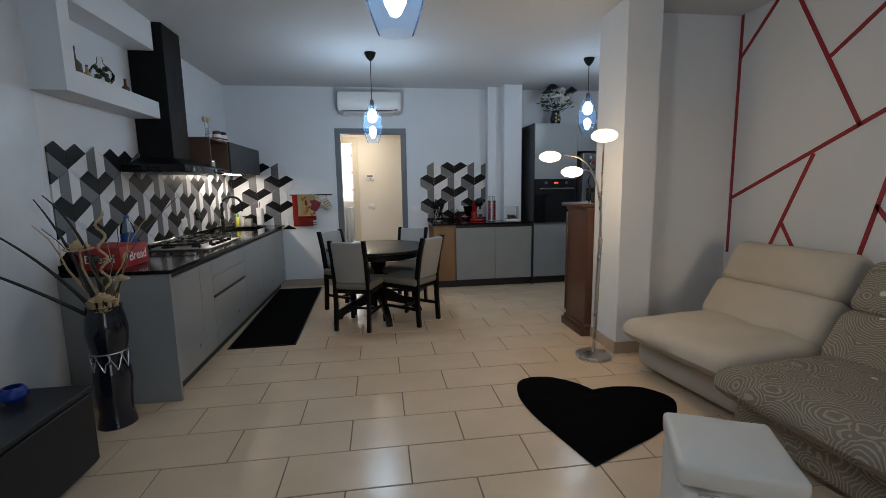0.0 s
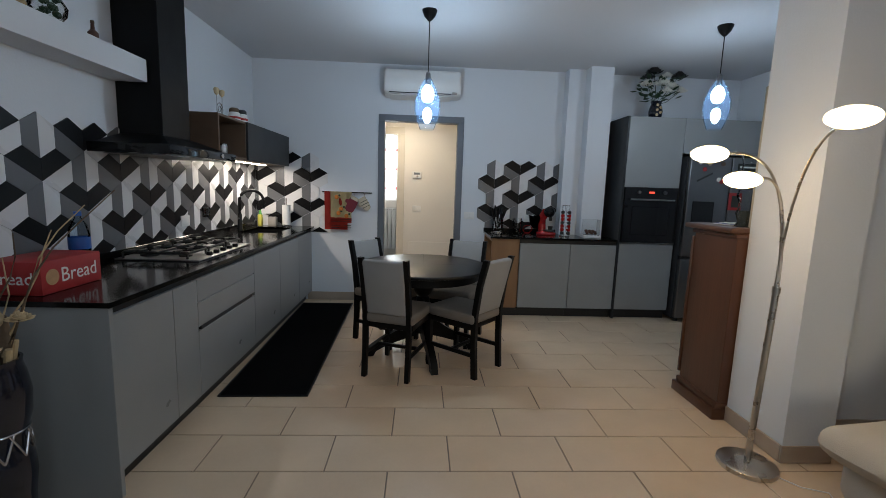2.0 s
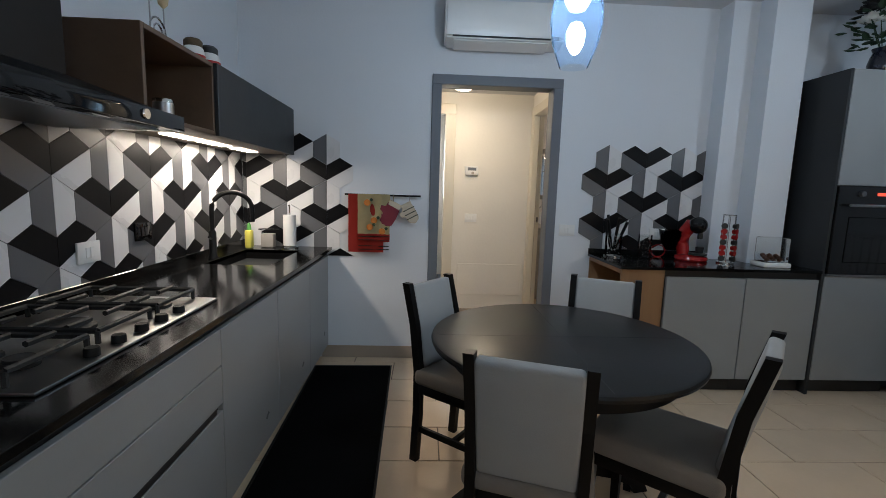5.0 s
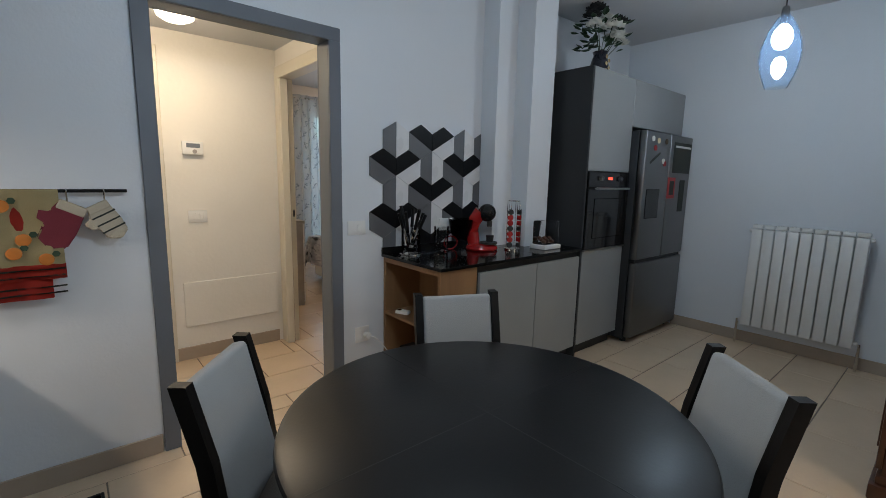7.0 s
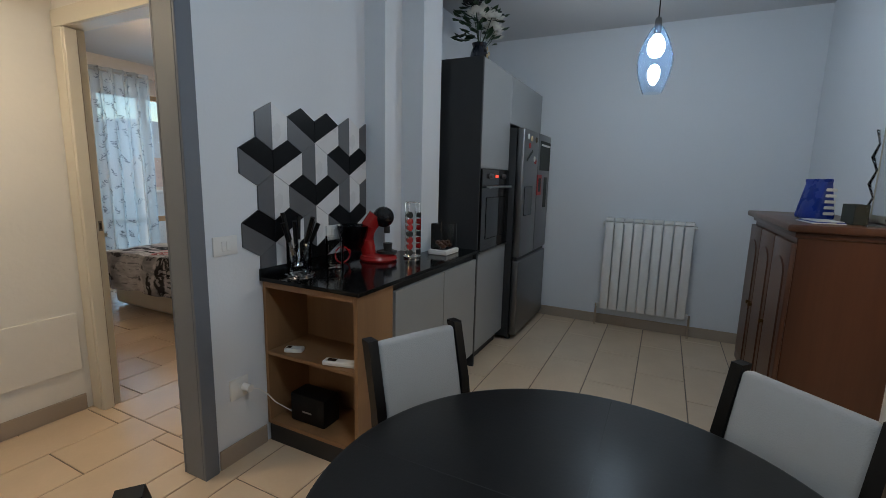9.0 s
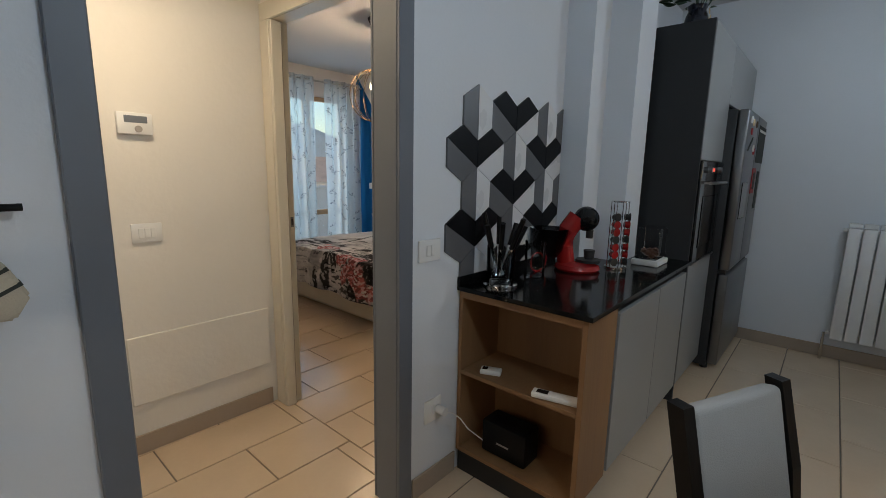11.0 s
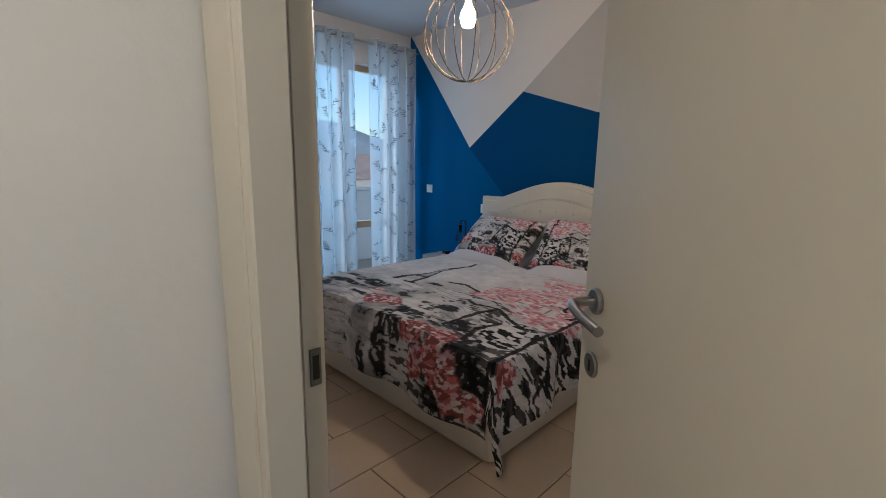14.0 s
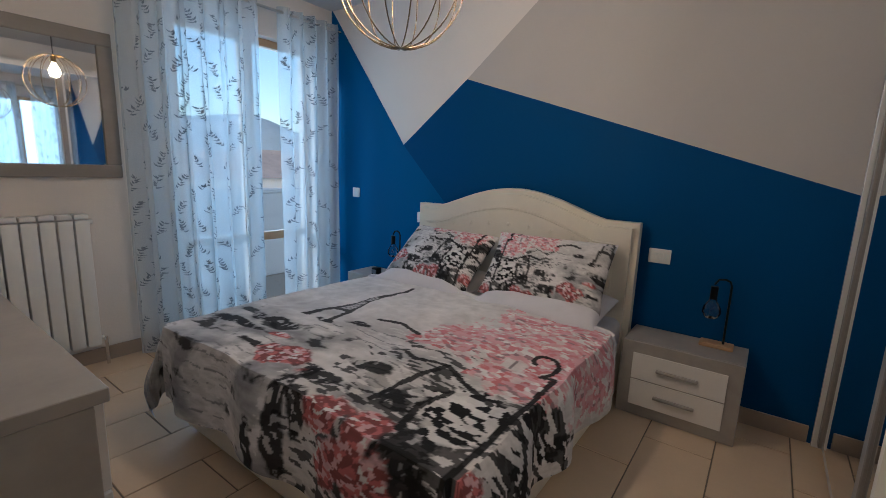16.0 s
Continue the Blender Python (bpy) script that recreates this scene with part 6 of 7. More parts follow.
hl = thing("ceiling_light", "small round glass hall ceiling light, lit", "ceiling light", -0.22, 6.72, 2.27)
part("rim", lathe(bm_new(), [(0.10, 0), (0.13, 0), (0.13, -0.012), (0.11, -0.018), (0.10, -0.01)], 32), M_WPLAS, hl)
part("diffuser", lathe(bm_new(), [(0.10, -0.012), (0.105, -0.04), (0.09, -0.08), (0.055, -0.10), (0, -0.105)], 32), M_HALLG, hl, "glowing domed diffuser").visible_shadow = False

# bedroom door leaf, standing ajar
dl = thing("bedroom_door", "cream lacquered interior door standing ajar", "door", 0.630, 6.425, 0.0, -38.0)
part("leaf", box(bm_new(), -0.0, 0.042, 0.0, 0.822, 0.008, 2.07, 0.003, 1), M_CREAM, dl)
for sx, s in ((-0.001, -1), (0.043, 1)):
    hx = sx + s * 0.0
    rs = part("rose", lathe(bm_new(), [(0, 0.009), (0.022, 0.009), (0.026, 0.005), (0.026, 0)], 28), M_STEEL, dl, "satin round handle rose")
    rs.matrix_local = pose(hx, 0.765, 1.085, 0, 90 * s, 0)
    hn = part("handle", tube(bm_new(), [(hx, 0.765, 1.085), (hx + s * 0.04, 0.765, 1.085), (hx + s * 0.052, 0.76, 1.084), (hx + s * 0.056, 0.745, 1.081), (hx + s * 0.056, 0.70, 1.073), (hx + s * 0.055, 0.645, 1.07)], 0.0095, 12), M_STEEL, dl, "satin lever handle")
    ky = part("key_rose", lathe(bm_new(), [(0, 0.006), (0.022, 0.006), (0.025, 0.003), (0.025, 0)], 28), M_STEEL, dl)
    ky.matrix_local = pose(hx, 0.765, 0.955, 0, 90 * s, 0)
    part("keyhole", box(bm_new(), hx + s * 0.0058, hx + s * 0.0068, 0.761, 0.769, 0.942, 0.966), M_BLACK, dl)
st = thing("strike_plate", "small metal strike plate in the door frame", "strike plate", 0.603, 7.204, 1.05)
part("plate", box(bm_new(), -0.009, 0.009, -0.002, 0.0, -0.028, 0.028, 0.001, 1), M_DSTEEL, st)
part("slot", box(bm_new(), -0.005, 0.005, -0.0026, -0.0018, -0.018, 0.018), M_BLACK, st)


# ---- windows ----
def window(name, axis_y, x0, x1, z0, z1, mullion, transom, mat, label, depth=0.07):
    e = thing(name, label, "window", (x0 + x1) / 2, axis_y, 0)
    e["kind"] = "structure"
    w = (x1 - x0) / 2
    f = 0.06
    bm = bm_new()
    box(bm, -w, -w + f, 0, depth, z0, z1, 0.004, 1)
    box(bm, w - f, w, 0, depth, z0, z1, 0.004, 1)
    box(bm, -w + f, w - f, 0, depth, z1 - f, z1, 0.004, 1)
    box(bm, -w + f, w - f, 0, depth, z0, z0 + f, 0.004, 1)
    part("window_frame", bm, mat, e)
    if mullion is not None:
        part("mullion", box(bm_new(), mullion - 0.05, mullion + 0.05, -0.004, depth - 0.004, z0 + f, z1 - f, 0.006, 2), mat, e)
    if transom:
        part("transom", box(bm_new(), -w + f, w - f, 0.004, depth - 0.01, transom - 0.035, transom + 0.035, 0.005, 1), mat, e)
    p = part("pane", box(bm_new(), -w + f, w - f, depth / 2 - 0.003, depth / 2 + 0.003, z0 + f, z1 - f), M_PANE, e, smooth=False)
    p.visible_shadow = False
    return e


window("window_1", 10.63, 2.28, 3.45, 0.03, 2.32, 0.0, 0.70, M_WINW, "pine-framed balcony door with clear panes")
window("window_2", -2.58, 0.45, 1.75, 0.25, 2.25, 0.0, None, M_WPLAS, "white-framed living room window")
window("window_3", 9.70, -1.25, -0.35, 1.05, 2.35, None, None, M_WPLAS, "white-framed bathroom window")

# balcony and distance
setting("balcony_floor", box(bm_new(), 0.3, 5.2, 10.73, 12.0, -0.15, -0.02), M_SKIRT, "tiled balcony floor", "balcony")
setting("balcony_parapet", box(bm_new(), 0.3, 5.2, 11.9, 12.05, -0.02, 0.98, 0.01, 1), M_RENDER, "white rendered balcony parapet", "balcony")
setting("balcony_rail", box(bm_new(), 0.3, 5.2, 11.88, 12.07, 0.98, 1.02, 0.005, 1), M_RENDER, "parapet coping", "balcony")
setting("ground", box(bm_new(), -600, 600, -600, 600, -6.2, -6.0), M_HILL, "distant ground tinted pale with haze", "ground")
for hx, hw, hd_, hz, rf in ((6.5, 9, 24, 0.6, 1.9), (18, 12, 30, 0.2, 1.7), (-4, 8, 28, 0.4, 1.8), (30, 12, 38, 0.5, 2.0)):
    e = thing("house", "pale rendered house with a terracotta roof across the street", "house", hx, hd_ + 10, -6.0)
    part("wall", box(bm_new(), -hw / 2, hw / 2, -3, 3, 0, 6 + hz), M_RENDER, e)
    part("roof", prism(bm_new(), [(-3.5, 6 + hz), (3.5, 6 + hz), (0, 6 + hz + rf)], 'x', -hw / 2 - 0.5, hw / 2 + 0.5), M_ROOF, e, smooth=False)
    for k in range(3):
        part("house_window", box(bm_new(), -hw / 2 + 1.2 + k * hw / 3.4, -hw / 2 + 2.0 + k * hw / 3.4, -3.05, -2.98, 3.4, 4.7), M_GREYP, e)
bm = bm_new()
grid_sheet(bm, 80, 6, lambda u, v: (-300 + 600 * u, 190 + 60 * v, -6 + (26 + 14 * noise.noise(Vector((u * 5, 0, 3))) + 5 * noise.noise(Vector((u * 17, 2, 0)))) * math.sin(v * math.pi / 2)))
setting("backdrop_hills", bm, M_HILL, "distant wooded hills tinted pale with haze", "backdrop", True)


# ---- curtains ----
def sheer():
    m = bpy.data.materials.new("printed_sheer_voile")
    m.use_nodes = True
    nt = m.node_tree
    nt.nodes.remove(nt.nodes["Principled BSDF"])
    out = nt.nodes["Material Output"]
    tc, wv = nt.nodes.new("ShaderNodeTexCoord"), nt.nodes.new("ShaderNodeTexNoise")
    wv.inputs["Scale"].default_value = 240
    wv.inputs["Detail"].default_value = 3
    nt.links.new(tc.outputs["UV"], wv.inputs["Vector"])
    tr, df, tl = nt.nodes.new("ShaderNodeBsdfTransparent"), nt.nodes.new("ShaderNodeBsdfDiffuse"), nt.nodes.new("ShaderNodeBsdfTranslucent")
    tr.inputs[0].default_value = (0.84, 0.94, 1.0, 1)
    df.inputs[0].default_value = (0.80, 0.79, 0.78, 1)
    tl.inputs[0].default_value = (0.80, 0.84, 0.87, 1)
    m1, m2 = nt.nodes.new("ShaderNodeMixShader"), nt.nodes.new("ShaderNodeMixShader")
    m1.inputs[0].default_value = 0.5
    nt.links.new(df.outputs[0], m1.inputs[1])
    nt.links.new(tl.outputs[0], m1.inputs[2])
    fac = nt.nodes.new("ShaderNodeMath")
    fac.operation = 'MULTIPLY_ADD'
    nt.links.new(wv.outputs["Fac"], fac.inputs[0])
    fac.inputs[1].default_value, fac.inputs[2].default_value = 0.30, 0.38
    nt.links.new(fac.outputs[0], m2.inputs[0])
    nt.links.new(tr.outputs[0], m2.inputs[1])
    nt.links.new(m1.outputs[0], m2.inputs[2])
    nt.links.new(m2.outputs[0], out.inputs[0])
    return m


M_SHEER = sheer()
M_SPRIG = shader("grey_sprig_ink", (0.17, 0.18, 0.20), 0.9, vary=0.3, scale=9, bump=0.0, spec=0.1)


def curtain(x0, x1, folds, phase, label, y=10.40, z0=0.02, z1=2.53):
    e = thing("sheer_curtain", label, "curtain", (x0 + x1) / 2, y, 0, group="bedroom curtains")
    w = (x1 - x0) / 2
    bm = bm_new()
    nu, nv = folds * 14, 26
    uvl = bm.loops.layers.uv.new("uv")
    def at(u, v):
        a = 2 * math.pi * folds * u + phase
        d = 0.045 * math.sin(a + 0.25 * math.sin(3 * v)) * (0.75 + 0.35 * (1 - v)) + 0.012 * math.sin(2.3 * a + 4 * v)
        return (-w + 2 * w * u + 0.012 * math.sin(2 * a), d, z0 + (z1 - z0) * v)
    vs = [[bm.verts.new(at(i / nu, j / nv)) for j in range(nv + 1)] for i in range(nu + 1)]
    for i in range(nu):
        for j in range(nv):
            f = bm.faces.new((vs[i][j], vs[i + 1][j], vs[i + 1][j + 1], vs[i][j + 1]))
            for lp, (a, b) in zip(f.loops, ((i, j), (i + 1, j), (i + 1, j + 1), (i, j + 1))):
                lp[uvl].uv = (a / nu * (x1 - x0) * 1.7, b / nv * (z1 - z0))
    part("voile", bm, M_SHEER, e)
    # printed sprigs: a stalk with slim pointed leaves
    rng = random.Random(int(folds * 10))
    bm = bm_new()
    wide, high = (x1 - x0) * 1.7, z1 - z0
    def on(s, h):
        p = at(min(1, max(0, s / wide)), min(1, max(0, h / high)))
        return (p[0], p[1] - 0.0025, p[2])
    def leaf(s, h, a, ln, w):
        c_, s_ = math.cos(a), math.sin(a)
        pts = [(0, 0), (0.35 * ln, w), (ln, 0), (0.35 * ln, -w)]
        bm.faces.new([bm.verts.new(on(s + c_ * q - s_ * r_, h + s_ * q + c_ * r_)) for q, r_ in pts])
    cols = int(wide / 0.115)
    for k in range(cols):
        for r_ in range(int(high / 0.155)):
            s0, h0 = (k + 0.5 + rng.uniform(-0.25, 0.25)) * wide / cols, (r_ + 0.15 + 0.5 * (k % 2) + rng.uniform(-0.1, 0.1)) * 0.155
            lean = rng.choice((-1, 1)) * rng.uniform(0.15, 0.7)
            for q in range(6):
                hh, ss = h0 + 0.016 * q, s0 + 0.016 * q * lean
                leaf(ss, hh, math.pi / 2 - math.atan(lean), 0.017, 0.0016)
                for _ in range(2):
                    leaf(ss, hh, math.pi / 2 - lean + rng.choice((-1, 1)) * rng.uniform(0.5, 1.2), rng.uniform(0.018, 0.036), rng.uniform(0.003, 0.0056))
    tagged(part("sprig_print", bm, M_SPRIG, e, "grey leaf sprigs printed on the voile"), "grey leaf sprigs printed on the voile", "", "", "stuff")
    for k in range(folds):
        part("eyelet", tube(bm_new(), [(-w + 2 * w * (k + 0.5) / folds, 0.022 * math.cos(q * math.pi / 6), z1 - 0.045 + 0.022 * math.sin(q * math.pi / 6)) for q in range(13)], 0.004, 6), M_CHROME, e, "metal eyelet")
    return e


curtain(1.90, 2.83, 7, 0.4, "white sheer eyelet curtain printed with grey leaves")
curtain(3.03, 3.63, 5, 1.9, "white sheer eyelet curtain printed with grey leaves")
rd = thing("curtain_rod", "satin metal curtain rod above the balcony door", "curtain rod", 2.80, 10.40, 2.485)
part("rod", cyl(bm_new(), (-0.93, 0, 0), (0.83, 0, 0), 0.011, seg=14), M_NICKEL, rd)
part("finial", ball(bm_new(), (-0.95, 0, 0), 0.024, 2), M_NICKEL, rd)
for sx in (-0.75, 0.70):
    part("bracket", cyl(bm_new(), (sx, 0, 0), (sx, 0.149, 0), 0.008, seg=10), M_NICKEL, rd)
bc = thing("bath_curtain", "thin patterned red and white bathroom window curtain", "curtain", -0.80, 9.60, 1.1)
part("cloth", grid_sheet(bm_new(), 40, 6, lambda u, v: (-0.45 + 0.9 * u, -0.02 + 0.012 * math.sin(40 * u), 1.2 * v)), M_SHEER, bc)
part("rod", cyl(bm_new(), (-0.48, 0.0, 1.21), (0.48, 0.0, 1.21), 0.008, seg=8), M_CHROME, bc)
for sx in (-0.47, 0.47):
    part("bracket", cyl(bm_new(), (sx, 0, 1.21), (sx, 0.052, 1.21), 0.006, seg=8), M_CHROME, bc)
for k in range(12):
    part("dot_print", lathe(bm_new(), [(0, 0.001), (0.03, 0.001), (0.03, 0)], 10), M_REDC, bc).matrix_local = pose(-0.36 + 0.23 * (k % 4), -0.04, 0.2 + 0.36 * (k // 4), 90, 0, 0)

# ---- bedroom furniture ----
mrr = thing("wall_mirror", "wide mirror in a taupe wooden frame on the wall", "mirror", 1.381, 10.548, 1.635)
bm = bm_new()
for bx_ in ((-0.54, 0.54, -0.03, 0, 0.355, 0.433), (-0.54, 0.54, -0.03, 0, -0.433, -0.355), (-0.54, -0.46, -0.03, 0, -0.355, 0.355), (0.46, 0.54, -0.03, 0, -0.355, 0.355)):
    box(bm, *bx_, 0.006, 2)
part("frame", bm, M_TAUPE, mrr)
part("glass", box(bm_new(), -0.462, 0.462, -0.014, -0.008, -0.357, 0.357), M_MIRROR, mrr, "mirror glass", smooth=False)
tv = thing("television", "black wall-mounted television seen edge on", "television", 0.668, 8.35, 1.72, 3)
part("panel", box(bm_new(), -0.02, 0.035, -0.48, 0.28, -0.27, 0.30, 0.006, 2), M_BLKGL, tv)
part("speaker_bar", box(bm_new(), -0.03, 0.02, -0.40, 0.24, -0.30, -0.272, 0.004, 1), M_BLKMET, tv)
part("bracket", box(bm_new(), -0.047, -0.02, -0.06, 0.06, -0.10, 0.10), M_BLKMET, tv)

dr = thing("dresser", "concrete-look chest of drawers with white fronts", "dresser", 0.853, 8.623, 0)
part("carcass", box(bm_new(), -0.215, 0.21, -0.485, 0.485, 0.0, 0.857, 0.002, 1), M_CONC, dr)
part("top", box(bm_new(), -0.22, 0.235, -0.49, 0.49, 0.859, 0.889, 0.002, 1), M_CONC, dr, "concrete-look top")
for k in range(4):
    d = part("drawer", box(bm_new(), 0.212, 0.23, -0.465, 0.465, 0.03 + 0.208 * k, 0.232 + 0.208 * k, 0.002, 1), M_WLAC, dr, "white drawer front")
    part("pull", box(bm_new(), 0.231, 0.25, -0.12, 0.12, 0.12 + 0.208 * k, 0.135 + 0.208 * k, 0.003, 1), M_NICKEL, d)
al = thing("potted_aloe", "spiky green succulent in a patterned terracotta pot", "plant", 0.79, 8.33, 0.890)
part("pot", lathe(bm_new(), [(0, 0), (0.055, 0), (0.078, 0.085), (0.074, 0.085), (0.06, 0.075), (0, 0.075)], 32), M_TOWC, al, "cream pot body with brown pattern")
part("rim", lathe(bm_new(), [(0.070, 0.082), (0.083, 0.082), (0.086, 0.118), (0.078, 0.118), (0.070, 0.09)], 32), M_TERRA, al, "terracotta rim")
for k in range(14):
    a = 2 * math.pi * k / 14
    for r_, z_, s_ in ((0.063, 0.025, 0.011), (0.071, 0.055, 0.012)):
        o = part("pot_print", tube(bm_new(), [(s_ * math.cos(q * math.pi / 4), s_ * math.sin(q * math.pi / 4), 0) for q in range(9)], 0.0025, 4), M_COFFEE, al)
        o.matrix_local = Matrix.Translation((r_ * math.cos(a + z_ * 4), r_ * math.sin(a + z_ * 4), z_)) @ Matrix.Rotation(a + z_ * 4, 4, 'Z') @ Matrix.Rotation(radians(75), 4, 'Y')
for a, ln, out, w in ((0.2, 0.32, 0.06, 0.020), (1.3, 0.28, 0.09, 0.018), (2.3, 0.30, 0.14, 0.020), (3.2, 0.22, 0.13, 0.016), (4.1, 0.30, 0.05, 0.022), (5.2, 0.24, 0.11, 0.018), (0.9, 0.22, 0.03, 0.020), (5.9, 0.20, 0.13, 0.016)):
    bm = bm_new()
    pts = [(0.02 * math.cos(a) + out * (s / 6) ** 1.4 * math.cos(a), 0.02 * math.sin(a) + out * (s / 6) ** 1.4 * math.sin(a), 0.07 + ln * s / 6) for s in range(7)]
    tube(bm, pts, w, 6, 0.002)
    part("leaf", bm, M_LEAF2, al, "thick pointed leaf")
rb = thing("rose_bear", "red foam-rose teddy bear ornament on the dresser", "ornament", 0.72, 8.90, 0.890)
bm = bm_new()
rng = random.Random(3)
for c, r in (((0, 0, 0.09), 0.085), ((0, 0, 0.21), 0.065), ((-0.05, 0, 0.27), 0.028), ((0.05, 0, 0.27), 0.028), ((0.07, -0.04, 0.05), 0.04), ((-0.07, -0.04, 0.05), 0.04), ((0.08, 0, 0.13), 0.035), ((-0.08, 0, 0.13), 0.035)):
    ball(bm, c, r, 3)
for v in bm.verts:
    v.co += 0.012 * noise.noise_vector(v.co * 40)
part("figure", bm, M_REDROSE, rb)

# bed
BX0, BX1, BY0, BY1 = 1.70, 3.50, 7.73, 9.35
BC = (BY0 + BY1) / 2
bd = thing("double_bed", "cream leather double bed with scrolled tufted headboard", "bed", 2.6, BC, 0)
part("base", box(bm_new(), BX0 - 2.6, BX1 - 2.6, BY0 - BC, BY1 - BC, 0.02, 0.30, 0.05, 4), M_LEATH, bd, "cream upholstered base")
part("mattress", box(bm_new(), BX0 - 2.6 + 0.02, BX1 - 2.6, BY0 - BC + 0.02, BY1 - BC - 0.02, 0.305, 0.50, 0.05, 4), M_SHEET, bd, "pale mattress")
def hb_top(s):
    return 1.065 + 0.155 * max(0, math.cos(s * math.pi / 1.5)) ** 1.2 if abs(s) < 0.75 else 1.065
outer = [(-0.82, 0.02), (0.82, 0.02)] + [(0.82 - 1.64 * k / 40, hb_top((0.82 - 1.64 * k / 40) / 0.82)) for k in range(41)]
bm = prism(bm_new(), outer, 'x', 0.90, 1.03)
bmesh.ops.bevel(bm, geom=[e for e in bm.edges if abs(e.verts[0].co.x - e.verts[1].co.x) < 0.01], offset=0.035, segments=4, affect='EDGES')
part("headboard", bm, M_LEATH, bd, "scrolled cream headboard")
inner = [(-0.70, 0.3), (0.70, 0.3)] + [(0.70 - 1.40 * k / 36, hb_top((0.70 - 1.40 * k / 36) / 0.80) - 0.13) for k in range(37)]
bm = prism(bm_new(), inner, 'x', 0.875, 0.905)
bmesh.ops.bevel(bm, geom=[e for e in bm.edges if abs(e.verts[0].co.x - e.verts[1].co.x) < 0.01], offset=0.012, segments=3, affect='EDGES')
ip = part("inner_panel", bm, M_LEATH, bd, "padded inner panel")
part("piping", tube(bm_new(), [(0.874, y, z) for y, z in inner[2:]], 0.006, 6), M_LEATH, bd)
for k in range(9):
    for r_ in range(2):
        yy = -0.6 + 0.15 * k + 0.075 * r_
        if abs(yy) < 0.66:
            part("button", ball(bm_new(), (0.874, yy, 0.88 - 0.13 * r_ + 0.10 * max(0, math.cos(yy * 2))), 0.014, 2, (0.5, 1, 1)), M_LEATH, ip, "covered button")


def fabric_vcol(name):
    m = shader(name, (0.6, 0.6, 0.6), 0.85, vary=0.06, scale=6, bump=0.25, fine=90, spec=0.15)
    nt = m.node_tree
    b = nt.nodes["Principled BSDF"]
    at = nt.nodes.new("ShaderNodeVertexColor")
    at.layer_name = "print"
    n = nt.nodes.new("ShaderNodeTexNoise")
    n.inputs["Scale"].default_value = 26
    n.inputs["Detail"].default_value = 6
    mr = nt.nodes.new("ShaderNodeMapRange")
    mr.inputs["From Min"].default_value, mr.inputs["From Max"].default_value = 0.3, 0.7
    mr.inputs["To Min"].default_value, mr.inputs["To Max"].default_value = 0.86, 1.10
    nt.links.new(n.outputs["Fac"], mr.inputs["Value"])
    mx = nt.nodes.new("ShaderNodeMixRGB")
    mx.blend_type = 'MULTIPLY'
    mx.inputs[0].default_value = 1.0
    nt.links.new(at.outputs["Color"], mx.inputs[1])
    nt.links.new(mr.outputs[0], mx.inputs[2])
    nt.links.new(mx.outputs[0], b.inputs["Base Color"])
    return m


M_DUVET = fabric_vcol("paris_print_cotton")
WHITE, INK, PINK, CORAL, GREY = Vector((0.66, 0.635, 0.63)), Vector((0.012, 0.012, 0.013)), Vector((0.62, 0.27, 0.31)), Vector((0.50, 0.15, 0.15)), Vector((0.19, 0.19, 0.20))


def fbm(u, v, s, seed=0.0):
    return noise.fractal(Vector((u * s, v * s, seed)), 0.9, 2.1, 4)


def dab(x, y, sx, sy, seed):
    """A random number for each brush dab."""
    p = noise.voronoi(Vector((x / sx, y / sy, seed)))[1][0]
    return (math.sin(p.x * 12.99 + p.y * 78.23 + p.z * 37.7) * 4375.85) % 1.0


def seg_d(x, y, pts):
    best = 9.0
    for (ax, ay), (bx, by) in zip(pts, pts[1:]):
        dx, dy = bx - ax, by - ay
        t = max(0, min(1, ((x - ax) * dx + (y - ay) * dy) / max(1e-9, dx * dx + dy * dy)))
        best = min(best, math.hypot(x - ax - dx * t, y - ay - dy * t))
    return best


def inside(x, y, cx, cy, rx, ry, rough=0.35, seed=0.0):
    """How deep a place lies in a ragged oval, below 0 outside."""
    return 1.0 - math.hypot((x - cx) / rx, (y - cy) / ry) + rough * fbm(x, y, 9, seed)


CURL = [(2.45 + (0.02 + 0.115 * k / 16) * math.cos(2.3 - 5.6 * k / 16), 7.81 + (0.02 + 0.085 * k / 16) * math.sin(2.3 - 5.6 * k / 16)) for k in range(15)] + [(2.36, 7.71), (2.10, 7.70), (1.72, 7.71), (1.45, 7.72)]
BRANCH = [[(2.13, 8.26), (2.11, 8.20), (2.15, 8.06), (2.10, 7.95), (2.04, 7.80)], [(2.15, 8.06), (2.00, 8.10), (1.80, 8.13)], [(2.34, 8.62), (2.37, 8.50), (2.33, 8.36)], [(2.02, 7.95), (1.86, 7.98), (1.74, 7.95)], [(2.00, 7.70), (1.96, 7.58), (1.85, 7.46)]]
DARKS = [(2.02, 8.98, 0.05, 0.20), (1.90, 9.16, 0.035, 0.22), (2.24, 8.66, 0.035, 0.13), (2.16, 8.82, 0.022, 0.10), (1.80, 8.86, 0.025, 0.12), (1.50, 8.42, 0.24, 0.055), (1.60, 8.33, 0.16, 0.05), (1.36, 8.55, 0.14, 0.04), (1.78, 8.36, 0.05, 0.10), (1.62, 7.86, 0.20, 0.12), (1.45, 7.68, 0.22, 0.14), (1.86, 8.00, 0.05, 0.13), (1.95, 8.27, 0.04, 0.10), (2.22, 7.46, 0.12, 0.05), (1.35, 8.00, 0.10, 0.07)]


